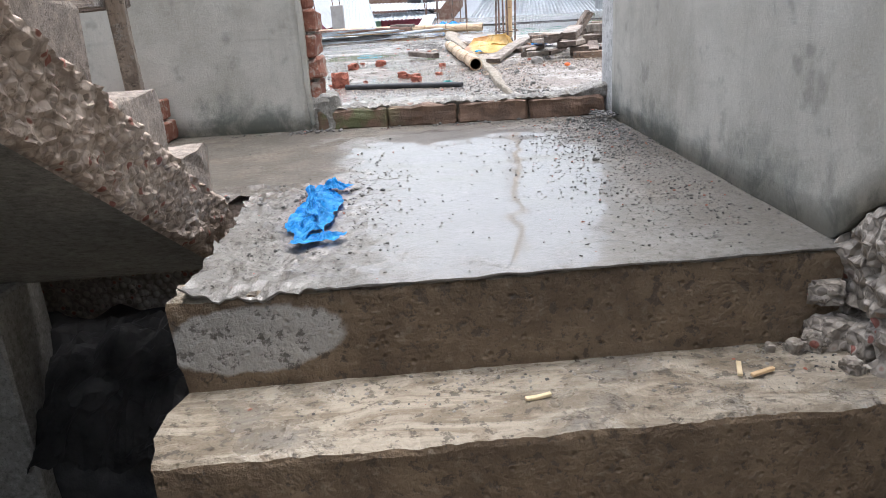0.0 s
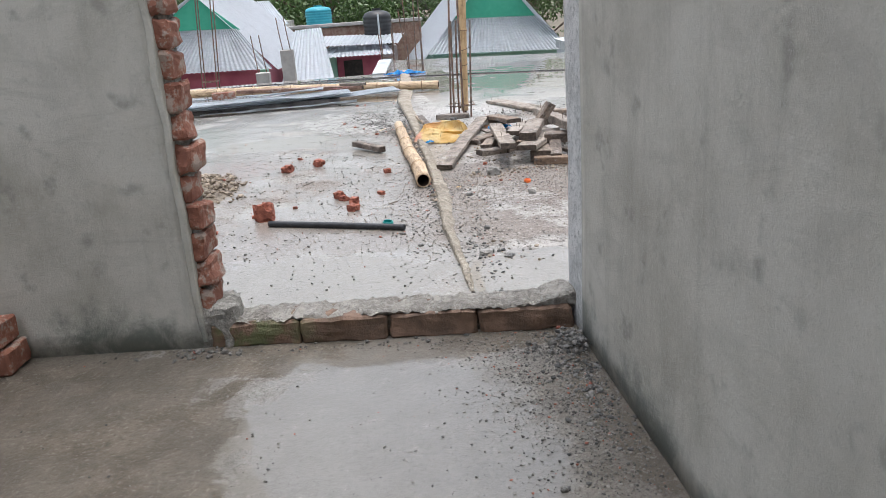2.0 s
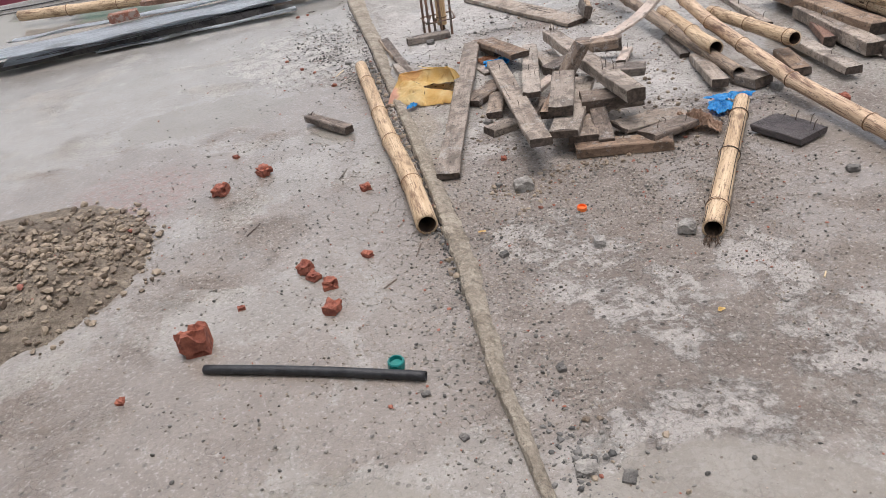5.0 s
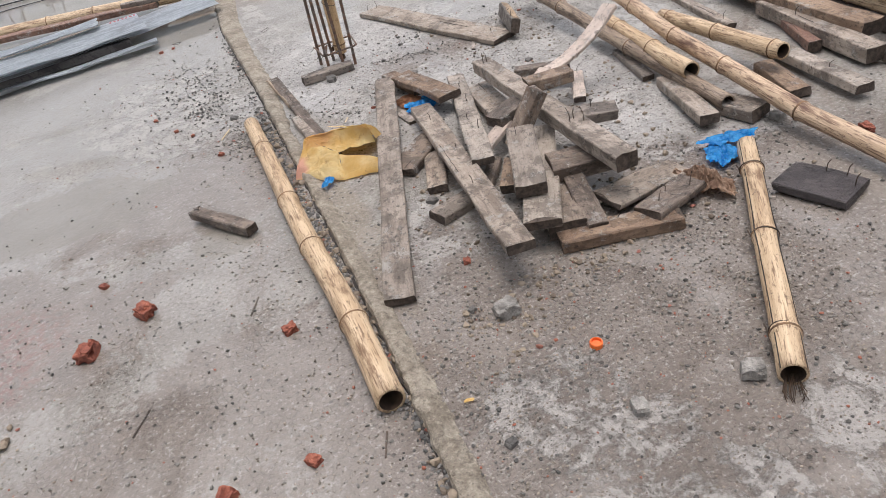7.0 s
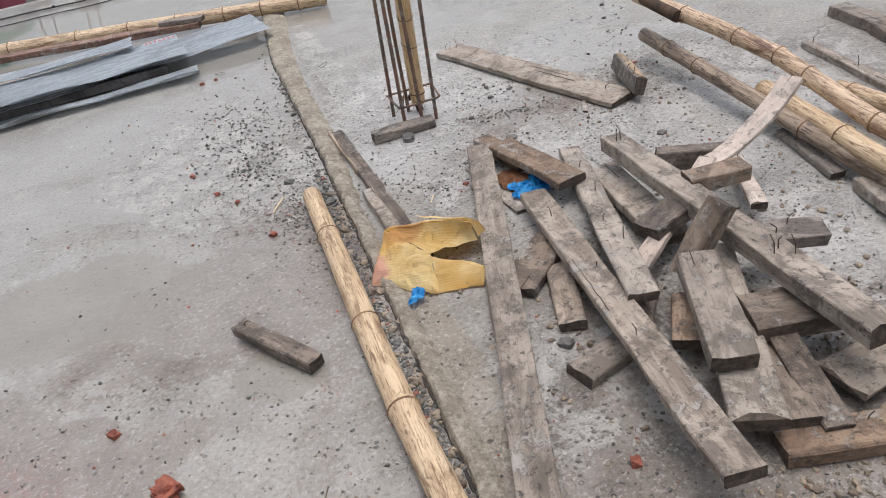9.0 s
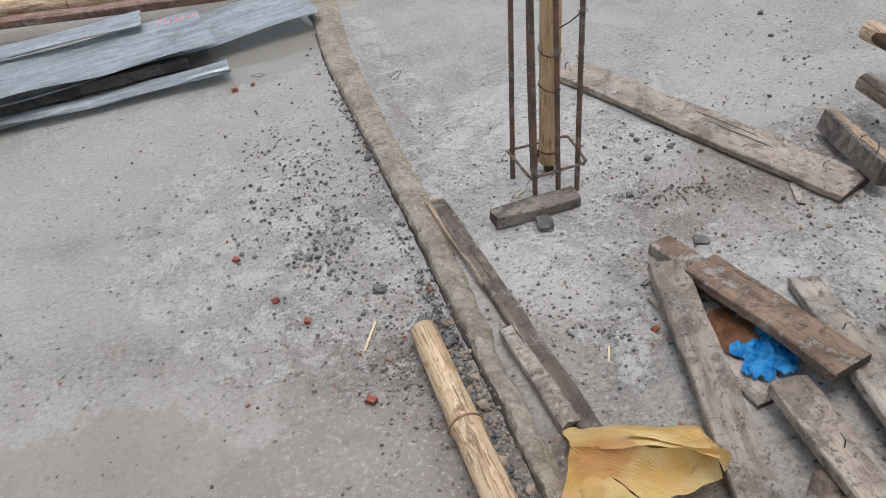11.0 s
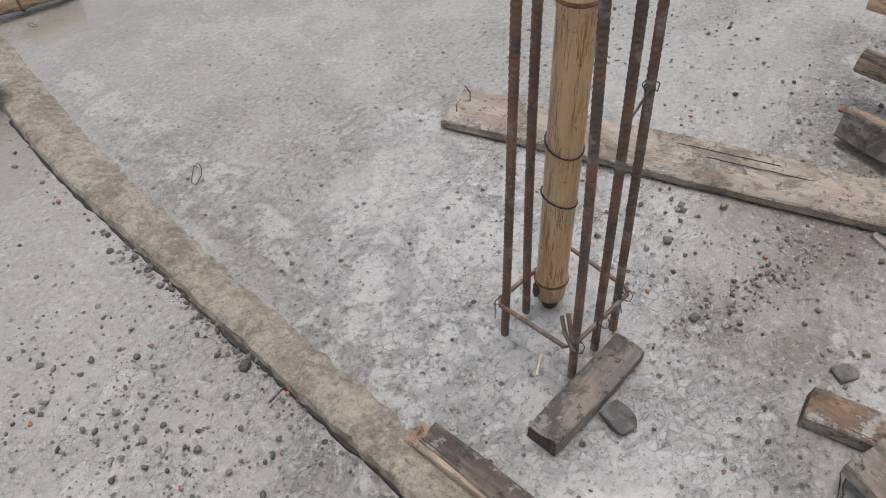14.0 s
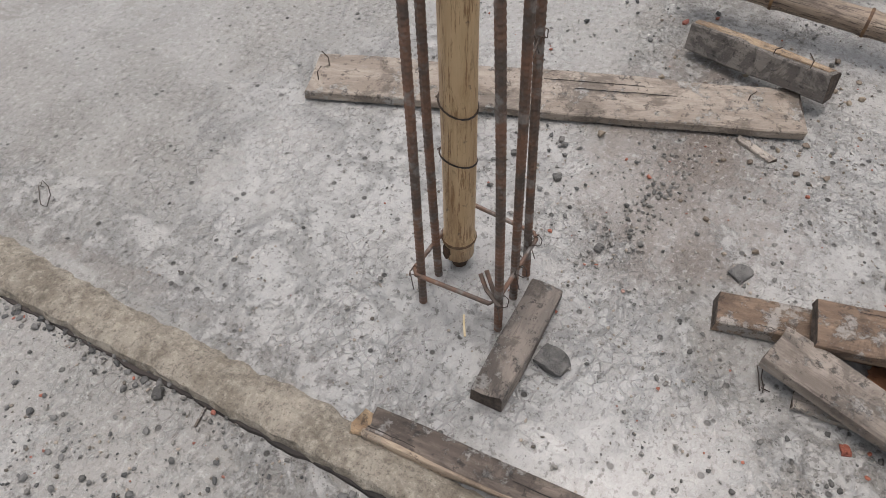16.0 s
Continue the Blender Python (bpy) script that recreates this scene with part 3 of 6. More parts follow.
STRAW = mat_plain("split_bamboo_sliver", (0.6, 0.48, 0.28), (0.7, 0.58, 0.38), 0.5, 20)
HOLLOW = mat_plain("bore_shade_and_rot", (0.035, 0.022, 0.014), (0.09, 0.055, 0.032), 0.9, 20)
BAMBOO_GREY = mat_bamboo("grey_rotted_bamboo", (0.2, 0.145, 0.105), (0.42, 0.33, 0.24), (0.055, 0.036, 0.026), 1.0)


# ---- mesh helpers ----
def part(name, bm, material, parent=None, label="", at=None, smooth=False, ends=None):
    me = bpy.data.meshes.new(name)
    bm.normal_update()
    bm.to_mesh(me)
    bm.free()
    me.materials.append(material)
    if ends is not None:
        me.materials.append(ends)
    if smooth:
        me.shade_smooth()
    ob = new(name, me)
    if at is not None:
        ob.matrix_basis = at
    if parent is not None:
        ob.parent = parent
    if label:
        ob["label"] = label
    return ob


def base(name, at, label, category, group="", kind=""):
    ob = new(name)
    ob.empty_display_size = 0.05
    ob.matrix_basis = at
    return tagged(ob, label, category, group, kind)


def loft(rings, closed=True, caps=True, bm=None):
    """Joins rings of points (equal counts) into a skin."""
    bm = bm or bmesh.new()
    vs = [[bm.verts.new(p) for p in r] for r in rings]
    n = len(rings[0])
    for a, b in zip(vs, vs[1:]):
        for i in range(n if closed else n - 1):
            j = (i + 1) % n
            bm.faces.new((a[i], a[j], b[j], b[i]))
    if caps and closed:
        bm.faces.new(list(reversed(vs[0])))
        bm.faces.new(vs[-1])
    return bm


def box_bm(x0, x1, y0, y1, z0, z1, bevel=0.004, cuts=0, rough=0.0, seed=0, bm=None):
    own = bmesh.new()
    bmesh.ops.create_cube(own, size=1.0)
    for v in own.verts:
        v.co = Vector(((x0 + x1) / 2 + v.co.x * (x1 - x0), (y0 + y1) / 2 + v.co.y * (y1 - y0), (z0 + z1) / 2 + v.co.z * (z1 - z0)))
    if bevel:
        bmesh.ops.bevel(own, geom=list(own.edges), offset=bevel, segments=1, affect="EDGES")
    if cuts:
        bmesh.ops.subdivide_edges(own, edges=list(own.edges), cuts=cuts, use_grid_fill=True)
    if rough:
        for v in own.verts:
            q = v.co * 14 + Vector((seed * 7.3, seed * 3.1, 0))
            v.co += noise.noise_vector(q) * rough + noise.noise_vector(q * 3.1) * rough * 0.5
    bmesh.ops.recalc_face_normals(own, faces=own.faces)
    return own


def along(p0, p1, roll=0.0):
    """A pose at p0 whose x axis points to p1 and whose z axis points up as far as it can."""
    p0, p1 = Vector(p0), Vector(p1)
    x = (p1 - p0).normalized()
    y = Vector((0, 0, 1)).cross(x)
    y = y.normalized() if y.length > 1e-4 else Vector((0, 1, 0))
    z = x.cross(y)
    m = Matrix((x, y, z)).transposed().to_4x4()
    return Matrix.Translation(p0) @ m @ pose(0, 0, 0, roll)


def plank_bm(length, w, t, seed, bow=0.0, taper=1.0, rough=0.0036, notch=False):
    """A board along +x, its top face at z = 0, with worn arrises, a wavy edge and splintered ends."""
    rng = random.Random(seed)
    n = max(6, int(length / 0.09))
    c = min(0.0035, t * 0.15)
    rings = []
    for i in range(n + 1):
        f = i / n
        x = f * length
        ww, bend = w * (1 + (taper - 1) * f) / 2, bow * 4 * f * (1 - f)
        prof = [(-ww + c, 0), (-ww / 3, 0), (ww / 3, 0), (ww - c, 0), (ww, -c), (ww, -t + c), (ww - c, -t), (-ww + c, -t), (-ww, -t + c), (-ww, -c)]
        ring = []
        for j, (y, z) in enumerate(prof):
            q = Vector((x * 6 + seed * 3.7, y * 25, z * 25 + seed))
            d = noise.noise_vector(q) * rough * 1.6
            dx = 0.0
            if i in (0, n):
                dx = noise.noise(Vector((y * 60, z * 60, seed * 2.3 + i))) * 0.01
                if notch and i == n and abs(y) < ww * 0.5:
                    dx -= 0.02
            ring.append((x + dx + rng.uniform(-1, 1) * 0.0004, y + d.y, z + d.z + bend))
        rings.append(ring)
    bm = loft(rings)
    bm.faces.ensure_lookup_table()
    for f in bm.faces[-2:]:
        f.material_index = 1
    return bm


def rod_bm(points, r, sides=8, ribs=False):
    """A round bar along a line of points."""
    rings = []
    pts = [Vector(p) for p in points]
    for i, p in enumerate(pts):
        d = (pts[min(i + 1, len(pts) - 1)] - pts[max(i - 1, 0)]).normalized()
        u = d.cross(Vector((0.31, 0.17, 0.93)) if abs(d.z) < 0.9 else Vector((1, 0.1, 0))).normalized()
        v = d.cross(u)
        rr = r * (1.14 if ribs and i % 2 else 0.97)
        rings.append([p + (u * math.cos(2 * math.pi * k / sides) + v * math.sin(2 * math.pi * k / sides)) * rr for k in range(sides)])
    return loft(rings)


def rock_bm(size, seed, squash=0.6, level=2, sharp=0.35):
    bm = bmesh.new()
    bmesh.ops.create_icosphere(bm, subdivisions=level, radius=0.5)
    s = Vector((seed * 5.1, seed * 2.7, seed * 8.3))
    for v in bm.verts:
        d = v.co.normalized()
        v.co *= 1 + sharp * noise.noise(d * 1.6 + s) + sharp * 0.55 * noise.noise(d * 4.2 + s)
        for ax in range(3):
            v.co[ax] = max(-0.44 + 0.05 * ax, min(0.36 + 0.06 * ax, v.co[ax] * 1.1))
        v.co = Vector((v.co.x * size, v.co.y * size * 0.8, v.co.z * size * squash))
    low = min(v.co.z for v in bm.verts)
    for v in bm.verts:
        v.co.z -= low
    return bm


def fold_bm(size, seed):
    """A slumped heap of stiff sheeting with long creases."""
    bm = rock_bm(size, seed, 0.85, 5, 0.3)
    for v in bm.verts:
        q = Vector((v.co.x * 5 + v.co.z * 3, v.co.y * 5, v.co.z * 2 + seed))
        ridge = 1 - abs(noise.noise(q)) * 2
        d = Vector((v.co.x, v.co.y, v.co.z * 0.3)).normalized()
        v.co += d * (0.07 * ridge + 0.03 * noise.noise(q * 2.6)) * size * min(1.0, v.co.z * 8)
    return bm


def plank(p0, p1, w, t, material, label, roll=0.0, bow=0.0, taper=1.0, nails=(), name="timber_plank", group="scrap timber", notch=False, category="plank"):
    """A loose board whose upper face runs from p0 to p1 along its middle."""
    length = (Vector(p1) - Vector(p0)).length
    seed = int(abs(p0[0] * 131 + p0[1] * 77 + p1[0] * 53 + p1[1] * 29) * 10) % 9973
    ob = base(name, along(p0, p1, roll), label, category, group)
    timber = part("board", plank_bm(length, w, t, seed, bow, taper, notch=notch), material, ob, ends=END_GRAIN)
    rg = random.Random(seed + 1)
    for i in range(rg.choice((0, 0, 1, 1, 2)) if length > 0.25 else 0):
        a = rg.choice((0.0, rg.uniform(0.1, 0.6)))
        b = min(1.0, a + rg.uniform(0.08, 0.25))
        y, n = rg.uniform(-0.36, 0.36) * w, 12
        line = [(length * (a + (b - a) * j / n), y + 0.003 * noise.noise(Vector((j * 0.6, seed, i))), 0.0008 + bow * 4 * (a + (b - a) * j / n) * (1 - a - (b - a) * j / n)) for j in range(n + 1)]
        part("crack", rod_bm(line, 0.001 * rg.uniform(0.6, 1.3), 4), DARK, timber, "dark drying crack")
    for i, (f, y, hgt) in enumerate(nails):
        x = f * length
        part("nail", rod_bm([(x, y, -0.01), (x + 0.002, y, hgt * 0.6), (x + 0.014 * (-1) ** i, y + 0.004, hgt)], 0.0016, 5), WIRE, ob, "bent rusty nail")
    return ob


def bamboo(p0, p1, r, material, label, nodes, sag=0.0, hollow0=True, hollow1=True, taper=0.9, cracks=0, kink=(), via=(), name="bamboo_pole"):
    """A cut bamboo stem: swollen joints, thick wall, open ends."""
    p0, p1 = Vector(p0), Vector(p1)
    length = (p1 - p0).length
    ob = base(name, along(p0, p1), label, "bamboo pole", "bamboo poles")
    sides, wall = 18, r * 0.24
    xs = sorted(set([0.0, length] + [length * i / 24 for i in range(25)] + [max(0, min(length, n * length + d)) for n in nodes for d in (-0.02, -0.008, 0, 0.008, 0.02)]))
    seed = p0.x * 3 + p0.y

    inv = ob.matrix_basis.inverted()
    guide = [Vector((0, 0, 0))] + [inv @ Vector(q) for q in via] + [Vector((length, 0, 0))]

    def centre(x):
        f = x / length
        off = Vector((0, 0, 0))
        for a, b in zip(guide, guide[1:]):
            if a.x <= x <= b.x and b.x > a.x:
                u = (x - a.x) / (b.x - a.x)
                off = a.lerp(b, u)
        k = sum(a * math.exp(-((f - c) / 0.12) ** 2) for c, a in kink)
        return Vector((x, off.y + k + noise.noise(Vector((f * 2.5, seed, 1))) * r * 0.35, off.z + sag * 4 * f * (1 - f) + noise.noise(Vector((f * 2.2, seed, 7))) * r * 0.25))

    def radius(x):
        rr = r * (1 + (taper - 1) * x / length)
        for n in nodes:
            rr += r * 0.12 * math.exp(-((x - n * length) / 0.011) ** 2)
        return rr

    rings = []
    for x in xs:
        c, rr = centre(x), radius(x)
        ring = []
        for k in range(sides):
            a = 2 * math.pi * k / sides
            w = 1 + 0.025 * noise.noise(Vector((math.cos(a) * 2, math.sin(a) * 2, x * 5 + seed)))
            ring.append(c + Vector((0, math.cos(a), math.sin(a))) * rr * w)
        rings.append(ring)
    bm = loft(rings, caps=False)
    bores = []
    for end, ring, hollow in ((0.0, rings[0], hollow0), (length, rings[-1], hollow1)):
        c = centre(end)
        inward = 1 if end == 0.0 else -1
        depth = 0.3 if hollow else 0.012
        q = [c + (p - c) * 0.8 for p in ring]
        d = [p + Vector((inward * depth, 0, 0)) for p in q]
        loft([ring, q], caps=False, bm=bm)
        tube = loft([q, d], caps=False)
        tube.faces.new([tube.verts.new(p) for p in d])
        bores.append(tube)
    bmesh.ops.remove_doubles(bm, verts=bm.verts, dist=0.0002)
    bmesh.ops.recalc_face_normals(bm, faces=bm.faces)
    stem = part("stem", bm, material, ob, smooth=True)
    # Bore walls get a dark brown that carries the shade inside the stem.
    for tube in bores:
        part("hollow", tube, HOLLOW, ob, "hollow inside of the stem, painted dark as in shade", smooth=True)
    for n in nodes:
        x = n * length
        rr = radius(x) * 1.012
        prof = [(-0.004, 0.98), (-0.0015, 1.015), (0.0015, 1.02), (0.004, 0.98)]
        part("node_ring", loft([[centre(x + dx) + Vector((0, math.cos(2 * math.pi * k / sides), math.sin(2 * math.pi * k / sides))) * rr * s for k in range(sides)] for dx, s in prof], caps=False), NODE, stem, smooth=True)
    for i in range(cracks):
        a = math.pi * (0.2 + 0.6 * i / max(1, cracks - 1))
        rr = [(centre(x) + Vector((0, math.cos(a + 0.05 * math.sin(x * 3)), math.sin(a + 0.05 * math.sin(x * 3)))) * radius(x) * 1.0) for x in [length * j / 14 for j in range(15)]]
        part("split", rod_bm(rr, 0.0018, 4), DARK, stem, "dark lengthwise crack")
    return ob


def sheet_bm(w, h, crumple, seed, nx=26, ny=20, ragged=0.25, freq=9.0, fold=0.0):
    """A crumpled thin film lying on the ground, with an uneven outline."""
    bm = bmesh.new()
    grid = {}
    for i in range(nx + 1):
        for j in range(ny + 1):
            u, v = i / nx * 2 - 1, j / ny * 2 - 1
            a = math.atan2(v, u)
            lim = 1 - ragged * (0.5 + 0.5 * noise.noise(Vector((math.cos(a) * 1.7, math.sin(a) * 1.7, seed)))) - ragged * 0.5 * abs(noise.noise(Vector((math.cos(a) * 4, math.sin(a) * 4, seed + 3))))
            m = max(abs(u), abs(v))
            rr = math.hypot(u, v)
            s = m / rr * lim if rr > 0 else 1
            x, y = u * s * w / 2, v * s * h / 2
            q = Vector((x * freq, y * freq, seed * 1.9))
            n1 = abs(noise.noise(q)) + 0.6 * abs(noise.noise(q * 2.3)) + 0.35 * abs(noise.noise(q * 5))
            z = 0.004 + crumple * n1 * (0.35 + 0.65 * max(0.0, 1 - m)) + fold * max(0.0, 0.5 - abs(u + 0.4 * v)) 
            grid[i, j] = bm.verts.new((x + 0.012 * noise.noise(q + Vector((5, 0, 0))), y + 0.012 * noise.noise(q + Vector((0, 9, 0))), z))
    for i in range(nx):
        for j in range(ny):
            bm.faces.new((grid[i, j], grid[i + 1, j], grid[i + 1, j + 1], grid[i, j + 1]))
    top = list(bm.faces)
    bmesh.ops.solidify(bm, geom=top, thickness=0.0012)
    return bm


def scatter(name, label, spots, material, smallest, largest, seed, group="", keep=None, lift=None):
    """Countless loose stones as one sheet of small solid pieces. spots: x, y, spread x, spread y, turn, count, z."""
    rng = np.random.default_rng(seed)
    t = (1 + 5 ** 0.5) / 2
    ico = np.array([(-1, t, 0), (1, t, 0), (-1, -t, 0), (1, -t, 0), (0, -1, t), (0, 1, t), (0, -1, -t), (0, 1, -t), (t, 0, -1), (t, 0, 1), (-t, 0, -1), (-t, 0, 1)]) / 1.9
    faces = np.array([(0, 11, 5), (0, 5, 1), (0, 1, 7), (0, 7, 10), (0, 10, 11), (1, 5, 9), (5, 11, 4), (11, 10, 2), (10, 7, 6), (7, 1, 8), (3, 9, 4), (3, 4, 2), (3, 2, 6), (3, 6, 8), (3, 8, 9), (4, 9, 5), (2, 4, 11), (6, 2, 10), (8, 6, 7), (9, 8, 1)])
    verts, tris, k = [], [], 0
    for x, y, sx, sy, turn, count, z in spots:
        a = radians(turn)
        for _ in range(count):
            u, v = rng.normal(0, sx), rng.normal(0, sy)
            if keep is not None and not keep(x + u * math.cos(a) - v * math.sin(a), y + u * math.sin(a) + v * math.cos(a)):
                continue
            s = smallest + (largest - smallest) * rng.random() ** 3.2
            p = ico * (1 + rng.uniform(-0.33, 0.33, (12, 1))) * s * 0.5 * np.array([1, rng.uniform(0.6, 1.0), rng.uniform(0.35, 0.8)])
            b = rng.uniform(0, 6.28)
            p = p @ np.array([[math.cos(b), -math.sin(b), 0], [math.sin(b), math.cos(b), 0], [0, 0, 1]])
            px, py = x + u * math.cos(a) - v * math.sin(a), y + u * math.sin(a) + v * math.cos(a)
            p += (px, py, (z if lift is None else lift(px, py)) - p[:, 2].min() * 0.75)
            verts.append(p)
            tris.append(faces + k)
            k += 12
    me = bpy.data.meshes.new(name)
    me.from_pydata(np.vstack(verts).tolist(), [], np.vstack(tris).tolist())
    me.materials.append(material)
    return tagged(new(name, me), label, "gravel", group, "stuff")


def corrugated_bm(a, b, c, d, pitch=0.09, depth=0.012):
    """A corrugated roof sheet over the four corners a, b (eave) and c, d (ridge, over b and a); ribs run from eave to ridge."""
    a, b, c, d = map(Vector, (a, b, c, d))
    n = max(4, int((b - a).length / pitch)) * 4
    up = (b - a).cross(d - a).normalized()
    if up.z < 0:
        up = -up
    rows = []
    for f in (0, 0.5, 1):
        l, r = a.lerp(d, f), b.lerp(c, f)
        rows.append([l.lerp(r, i / n) + up * depth * math.sin(i * math.pi / 2 + 0.4) for i in range(n + 1)])
    bm = loft(rows, closed=False)
    bmesh.ops.solidify(bm, geom=list(bm.faces), thickness=0.004)
    return bm


def structure(name, bm, material, label, category="", smooth=False):
    ob = part(name, bm, material, smooth=smooth)
    return tagged(ob, label, category or name.split("_")[0], kind="structure")


def patch_bm(c00, c10, c11, c01, bulge, crumple, seed, n=26):
    """A creased piece of cloth stretched between four corners."""
    c00, c10, c11, c01 = map(Vector, (c00, c10, c11, c01))
    rows = []
    for i in range(n + 1):
        u = i / n
        row = []
        for j in range(n + 1):
            v = j / n
            p = c00.lerp(c10, u).lerp(c01.lerp(c11, u), v)
            q = Vector((p.x * 9, p.y * 9, seed))
            w = min(u, 1 - u, v, 1 - v) * 2
            p = p + Vector((0.012 * noise.noise(q * 1.7), 0.012 * noise.noise(q * 1.7 + Vector((7, 0, 0))), bulge * (w ** 0.5) + crumple * (abs(noise.noise(q)) + 0.6 * abs(noise.noise(q * 2.4)) + 0.3 * abs(noise.noise(q * 6)))))
            row.append(p)
        rows.append(row)
    bm = loft(rows, closed=False)
    bmesh.ops.solidify(bm, geom=list(bm.faces), thickness=0.0012)
    return bm


# ---- the setting: ground, roof slab, stairwell ----
def grid_bm(x0, x1, y0, y1, nx, ny, height, keep=None):
    bm = bmesh.new()
    g = {}
    for i in range(nx + 1):
        for j in range(ny + 1):
            x, y = x0 + (x1 - x0) * i / nx, y0 + (y1 - y0) * j / ny
            g[i, j] = bm.verts.new((x, y, height(x, y)))
    for i in range(nx):
        for j in range(ny):
            if keep is None or keep(x0 + (x1 - x0) * (i + 0.5) / nx, y0 + (y1 - y0) * (j + 0.5) / ny):
                bm.faces.new((g[i, j], g[i + 1, j], g[i + 1, j + 1], g[i, j + 1]))
    return bm


SKEW = -0.113                       # the door wall runs slightly askew to the flight


def wall_y(x):
    return 2.80 + SKEW * x


ground = structure("ground", grid_bm(-700, 700, -300, 1400, 24, 24, lambda x, y: -3.3), GROUND, "bare damp earth far below the roof", "ground")


def roof_height(x, y):
    return 0.004 * noise.noise(Vector((x * 0.9, y * 0.9, 0))) + 0.0022 * noise.noise(Vector((x * 4, y * 4, 3)))


def slab_bm():
    """The roof slab: a cast deck with a downturned edge; its far end steps back on the west side."""
    bm = bmesh.new()
    out = [(-5.0, wall_y(-5.0) + 0.1), (0.72, wall_y(0.72) + 0.1), (0.84, 2.0), (5.2, 2.0), (5.2, 13.2), (0.5, 15.2), (0.42, 12.35), (-5.0, 12.1)]
    top = [bm.verts.new((x, y, -0.012)) for x, y in out]
    low = [bm.verts.new((x, y, -0.16)) for x, y in out]
    bm.faces.new(top)
    bm.faces.new(list(reversed(low)))
    for i in range(len(out)):
        j = (i + 1) % len(out)
        bm.faces.new((top[i], low[i], low[j], top[j]))
    bmesh.ops.recalc_face_normals(bm, faces=bm.faces)
    return bm


roof_slab = structure("roof_slab", slab_bm(), GREY_MORTAR, "thick cast concrete roof slab with a rough edge", "roof slab")
floor_roof = structure("floor_roof", grid_bm(-4.98, 5.18, 2.0, 15.2, 200, 260, roof_height,
                       lambda x, y: y > wall_y(x) + 0.11 and (x < 0.72 or y > 2.02) and (x > 0.5 or y < 12.15 + 0.04 * x) and (x < 0.5 or y < 15.1 - 0.42 * (x - 0.5))),
                       ROOF, "wet grey concrete flat roof with puddles, dirt and cement stains", "floor", smooth=True)


def landing_bm():
    """The half landing, its free edge broken away along the stair gap."""
    bm = bmesh.new()
    xs = [-1.75 + (1.75 - 0.395) * i / 44 for i in range(44)] + [-0.395 + (0.71 + 0.395) * i / 110 for i in range(111)]
    m = 150
    g, last = {}, len(xs) - 1

    def height(x, y):
        z = 0.003 * noise.noise(Vector((x * 3, y * 3, 0))) + 0.002 * noise.noise(Vector((x * 11, y * 11, 0)))
        if x < 0 and y < 1.95:
            z += 0.012 * math.exp(-abs(x + 0.40) / 0.09) * (0.6 + noise.noise(Vector((x * 16, y * 16, 2)))) * min(1.0, (1.95 - y) / 0.1)
        if x < 0.0 and y < 2.0:
            z += 0.015 * max(0.0, min(1.0, -x / 0.25)) ** 1.5 * (noise.noise(Vector((x * 28, y * 28, 8))) + 0.7 * noise.noise(Vector((x * 60, y * 60, 8))))
        return z - 0.003 * math.exp(-(y - 1.235) / 0.018) * (0.8 + noise.noise(Vector((x * 20, y * 20, 6))))

    for j in range(m + 1):
        y = 1.235 + (3.06 - 1.235) * j / m
        for i, x in enumerate(xs):
            if i < 44 and y < 1.86:
                continue
            jag = (0.02 * noise.noise(Vector((y * 9, 0, 4))) + 0.012 * noise.noise(Vector((y * 31, 0, 4)))) if i == 44 and y < 1.9 else 0.0
            lip = 0.003 * noise.noise(Vector((x * 13, 1, 1))) + 0.003 * noise.noise(Vector((x * 40, 1, 1))) if j == 0 else 0.0
            g[i, j] = bm.verts.new((x + jag, y - lip, height(x, y)))
    for j in range(m):
        for i in range(last):
            c = [g.get(k) for k in ((i, j), (i + 1, j), (i + 1, j + 1), (i, j + 1))]
            if None not in c and c[0].co.y < wall_y(c[0].co.x) + 0.06:
                bm.faces.new(c)
    for line in ([g[i, 0] for i in range(44, last + 1)], [g[44, j] for j in range(m + 1) if g[44, j].co.y < 1.87]):
        low = [bm.verts.new(v.co + Vector((0.001, 0.001, -0.004 - 0.003 * noise.noise(v.co * 17)))) for v in line]
        for a, b, c, d in zip(line, line[1:], low[1:], low):
            bm.faces.new((a, b, c, d))
    bmesh.ops.recalc_face_normals(bm, faces=bm.faces)
    return bm


floor_landing = structure("floor_landing", landing_bm(), LANDING, "wet cement landing with a shallow puddle and mud", "floor")


def stair_bm(k, y0, y1, z):
    """One cast step: riser face at y0, tread at height z back to y1, edges chipped."""
    bm = bmesh.new()
    n = 150
    rows = []
    prof = [(y1, z), (y0 * 0.35 + y1 * 0.65, z), (y0 * 0.65 + y1 * 0.35, z), (y0 + min(0.05, 0.25 * (y1 - y0)), z), (y0 + 0.012, z), (y0 + 0.003, z - 0.004), (y0, z - 0.014), (y0, z - 0.03), (y0, z - 0.05), (y0, z - 0.07), (y0, z - 0.09), (y0, z - 0.11), (y0, z - 0.13), (y0, z - 0.15), (y0 + 0.001, z - 0.171), (y1, z - 0.172)]
    for i in range(n + 1):
        x = -0.415 + (0.712 + 0.415) * i / n
        row = []
        for q, (y, zz) in enumerate(prof):
            d = noise.noise_vector(Vector((x * 11, y * 11 + k * 5, zz * 11))) * 0.0045 + noise.noise_vector(Vector((x * 34, y * 34 + k, zz * 34))) * 0.003
            d += noise.noise_vector(Vector((x * 70, y * 70 + k, zz * 70))) * 0.0025
            e = 1.0 if 4 <= q <= 6 else 0.5
            xx = x - (0.03 * noise.noise(Vector((y * 20, zz * 20, k))) if i == 0 else 0)
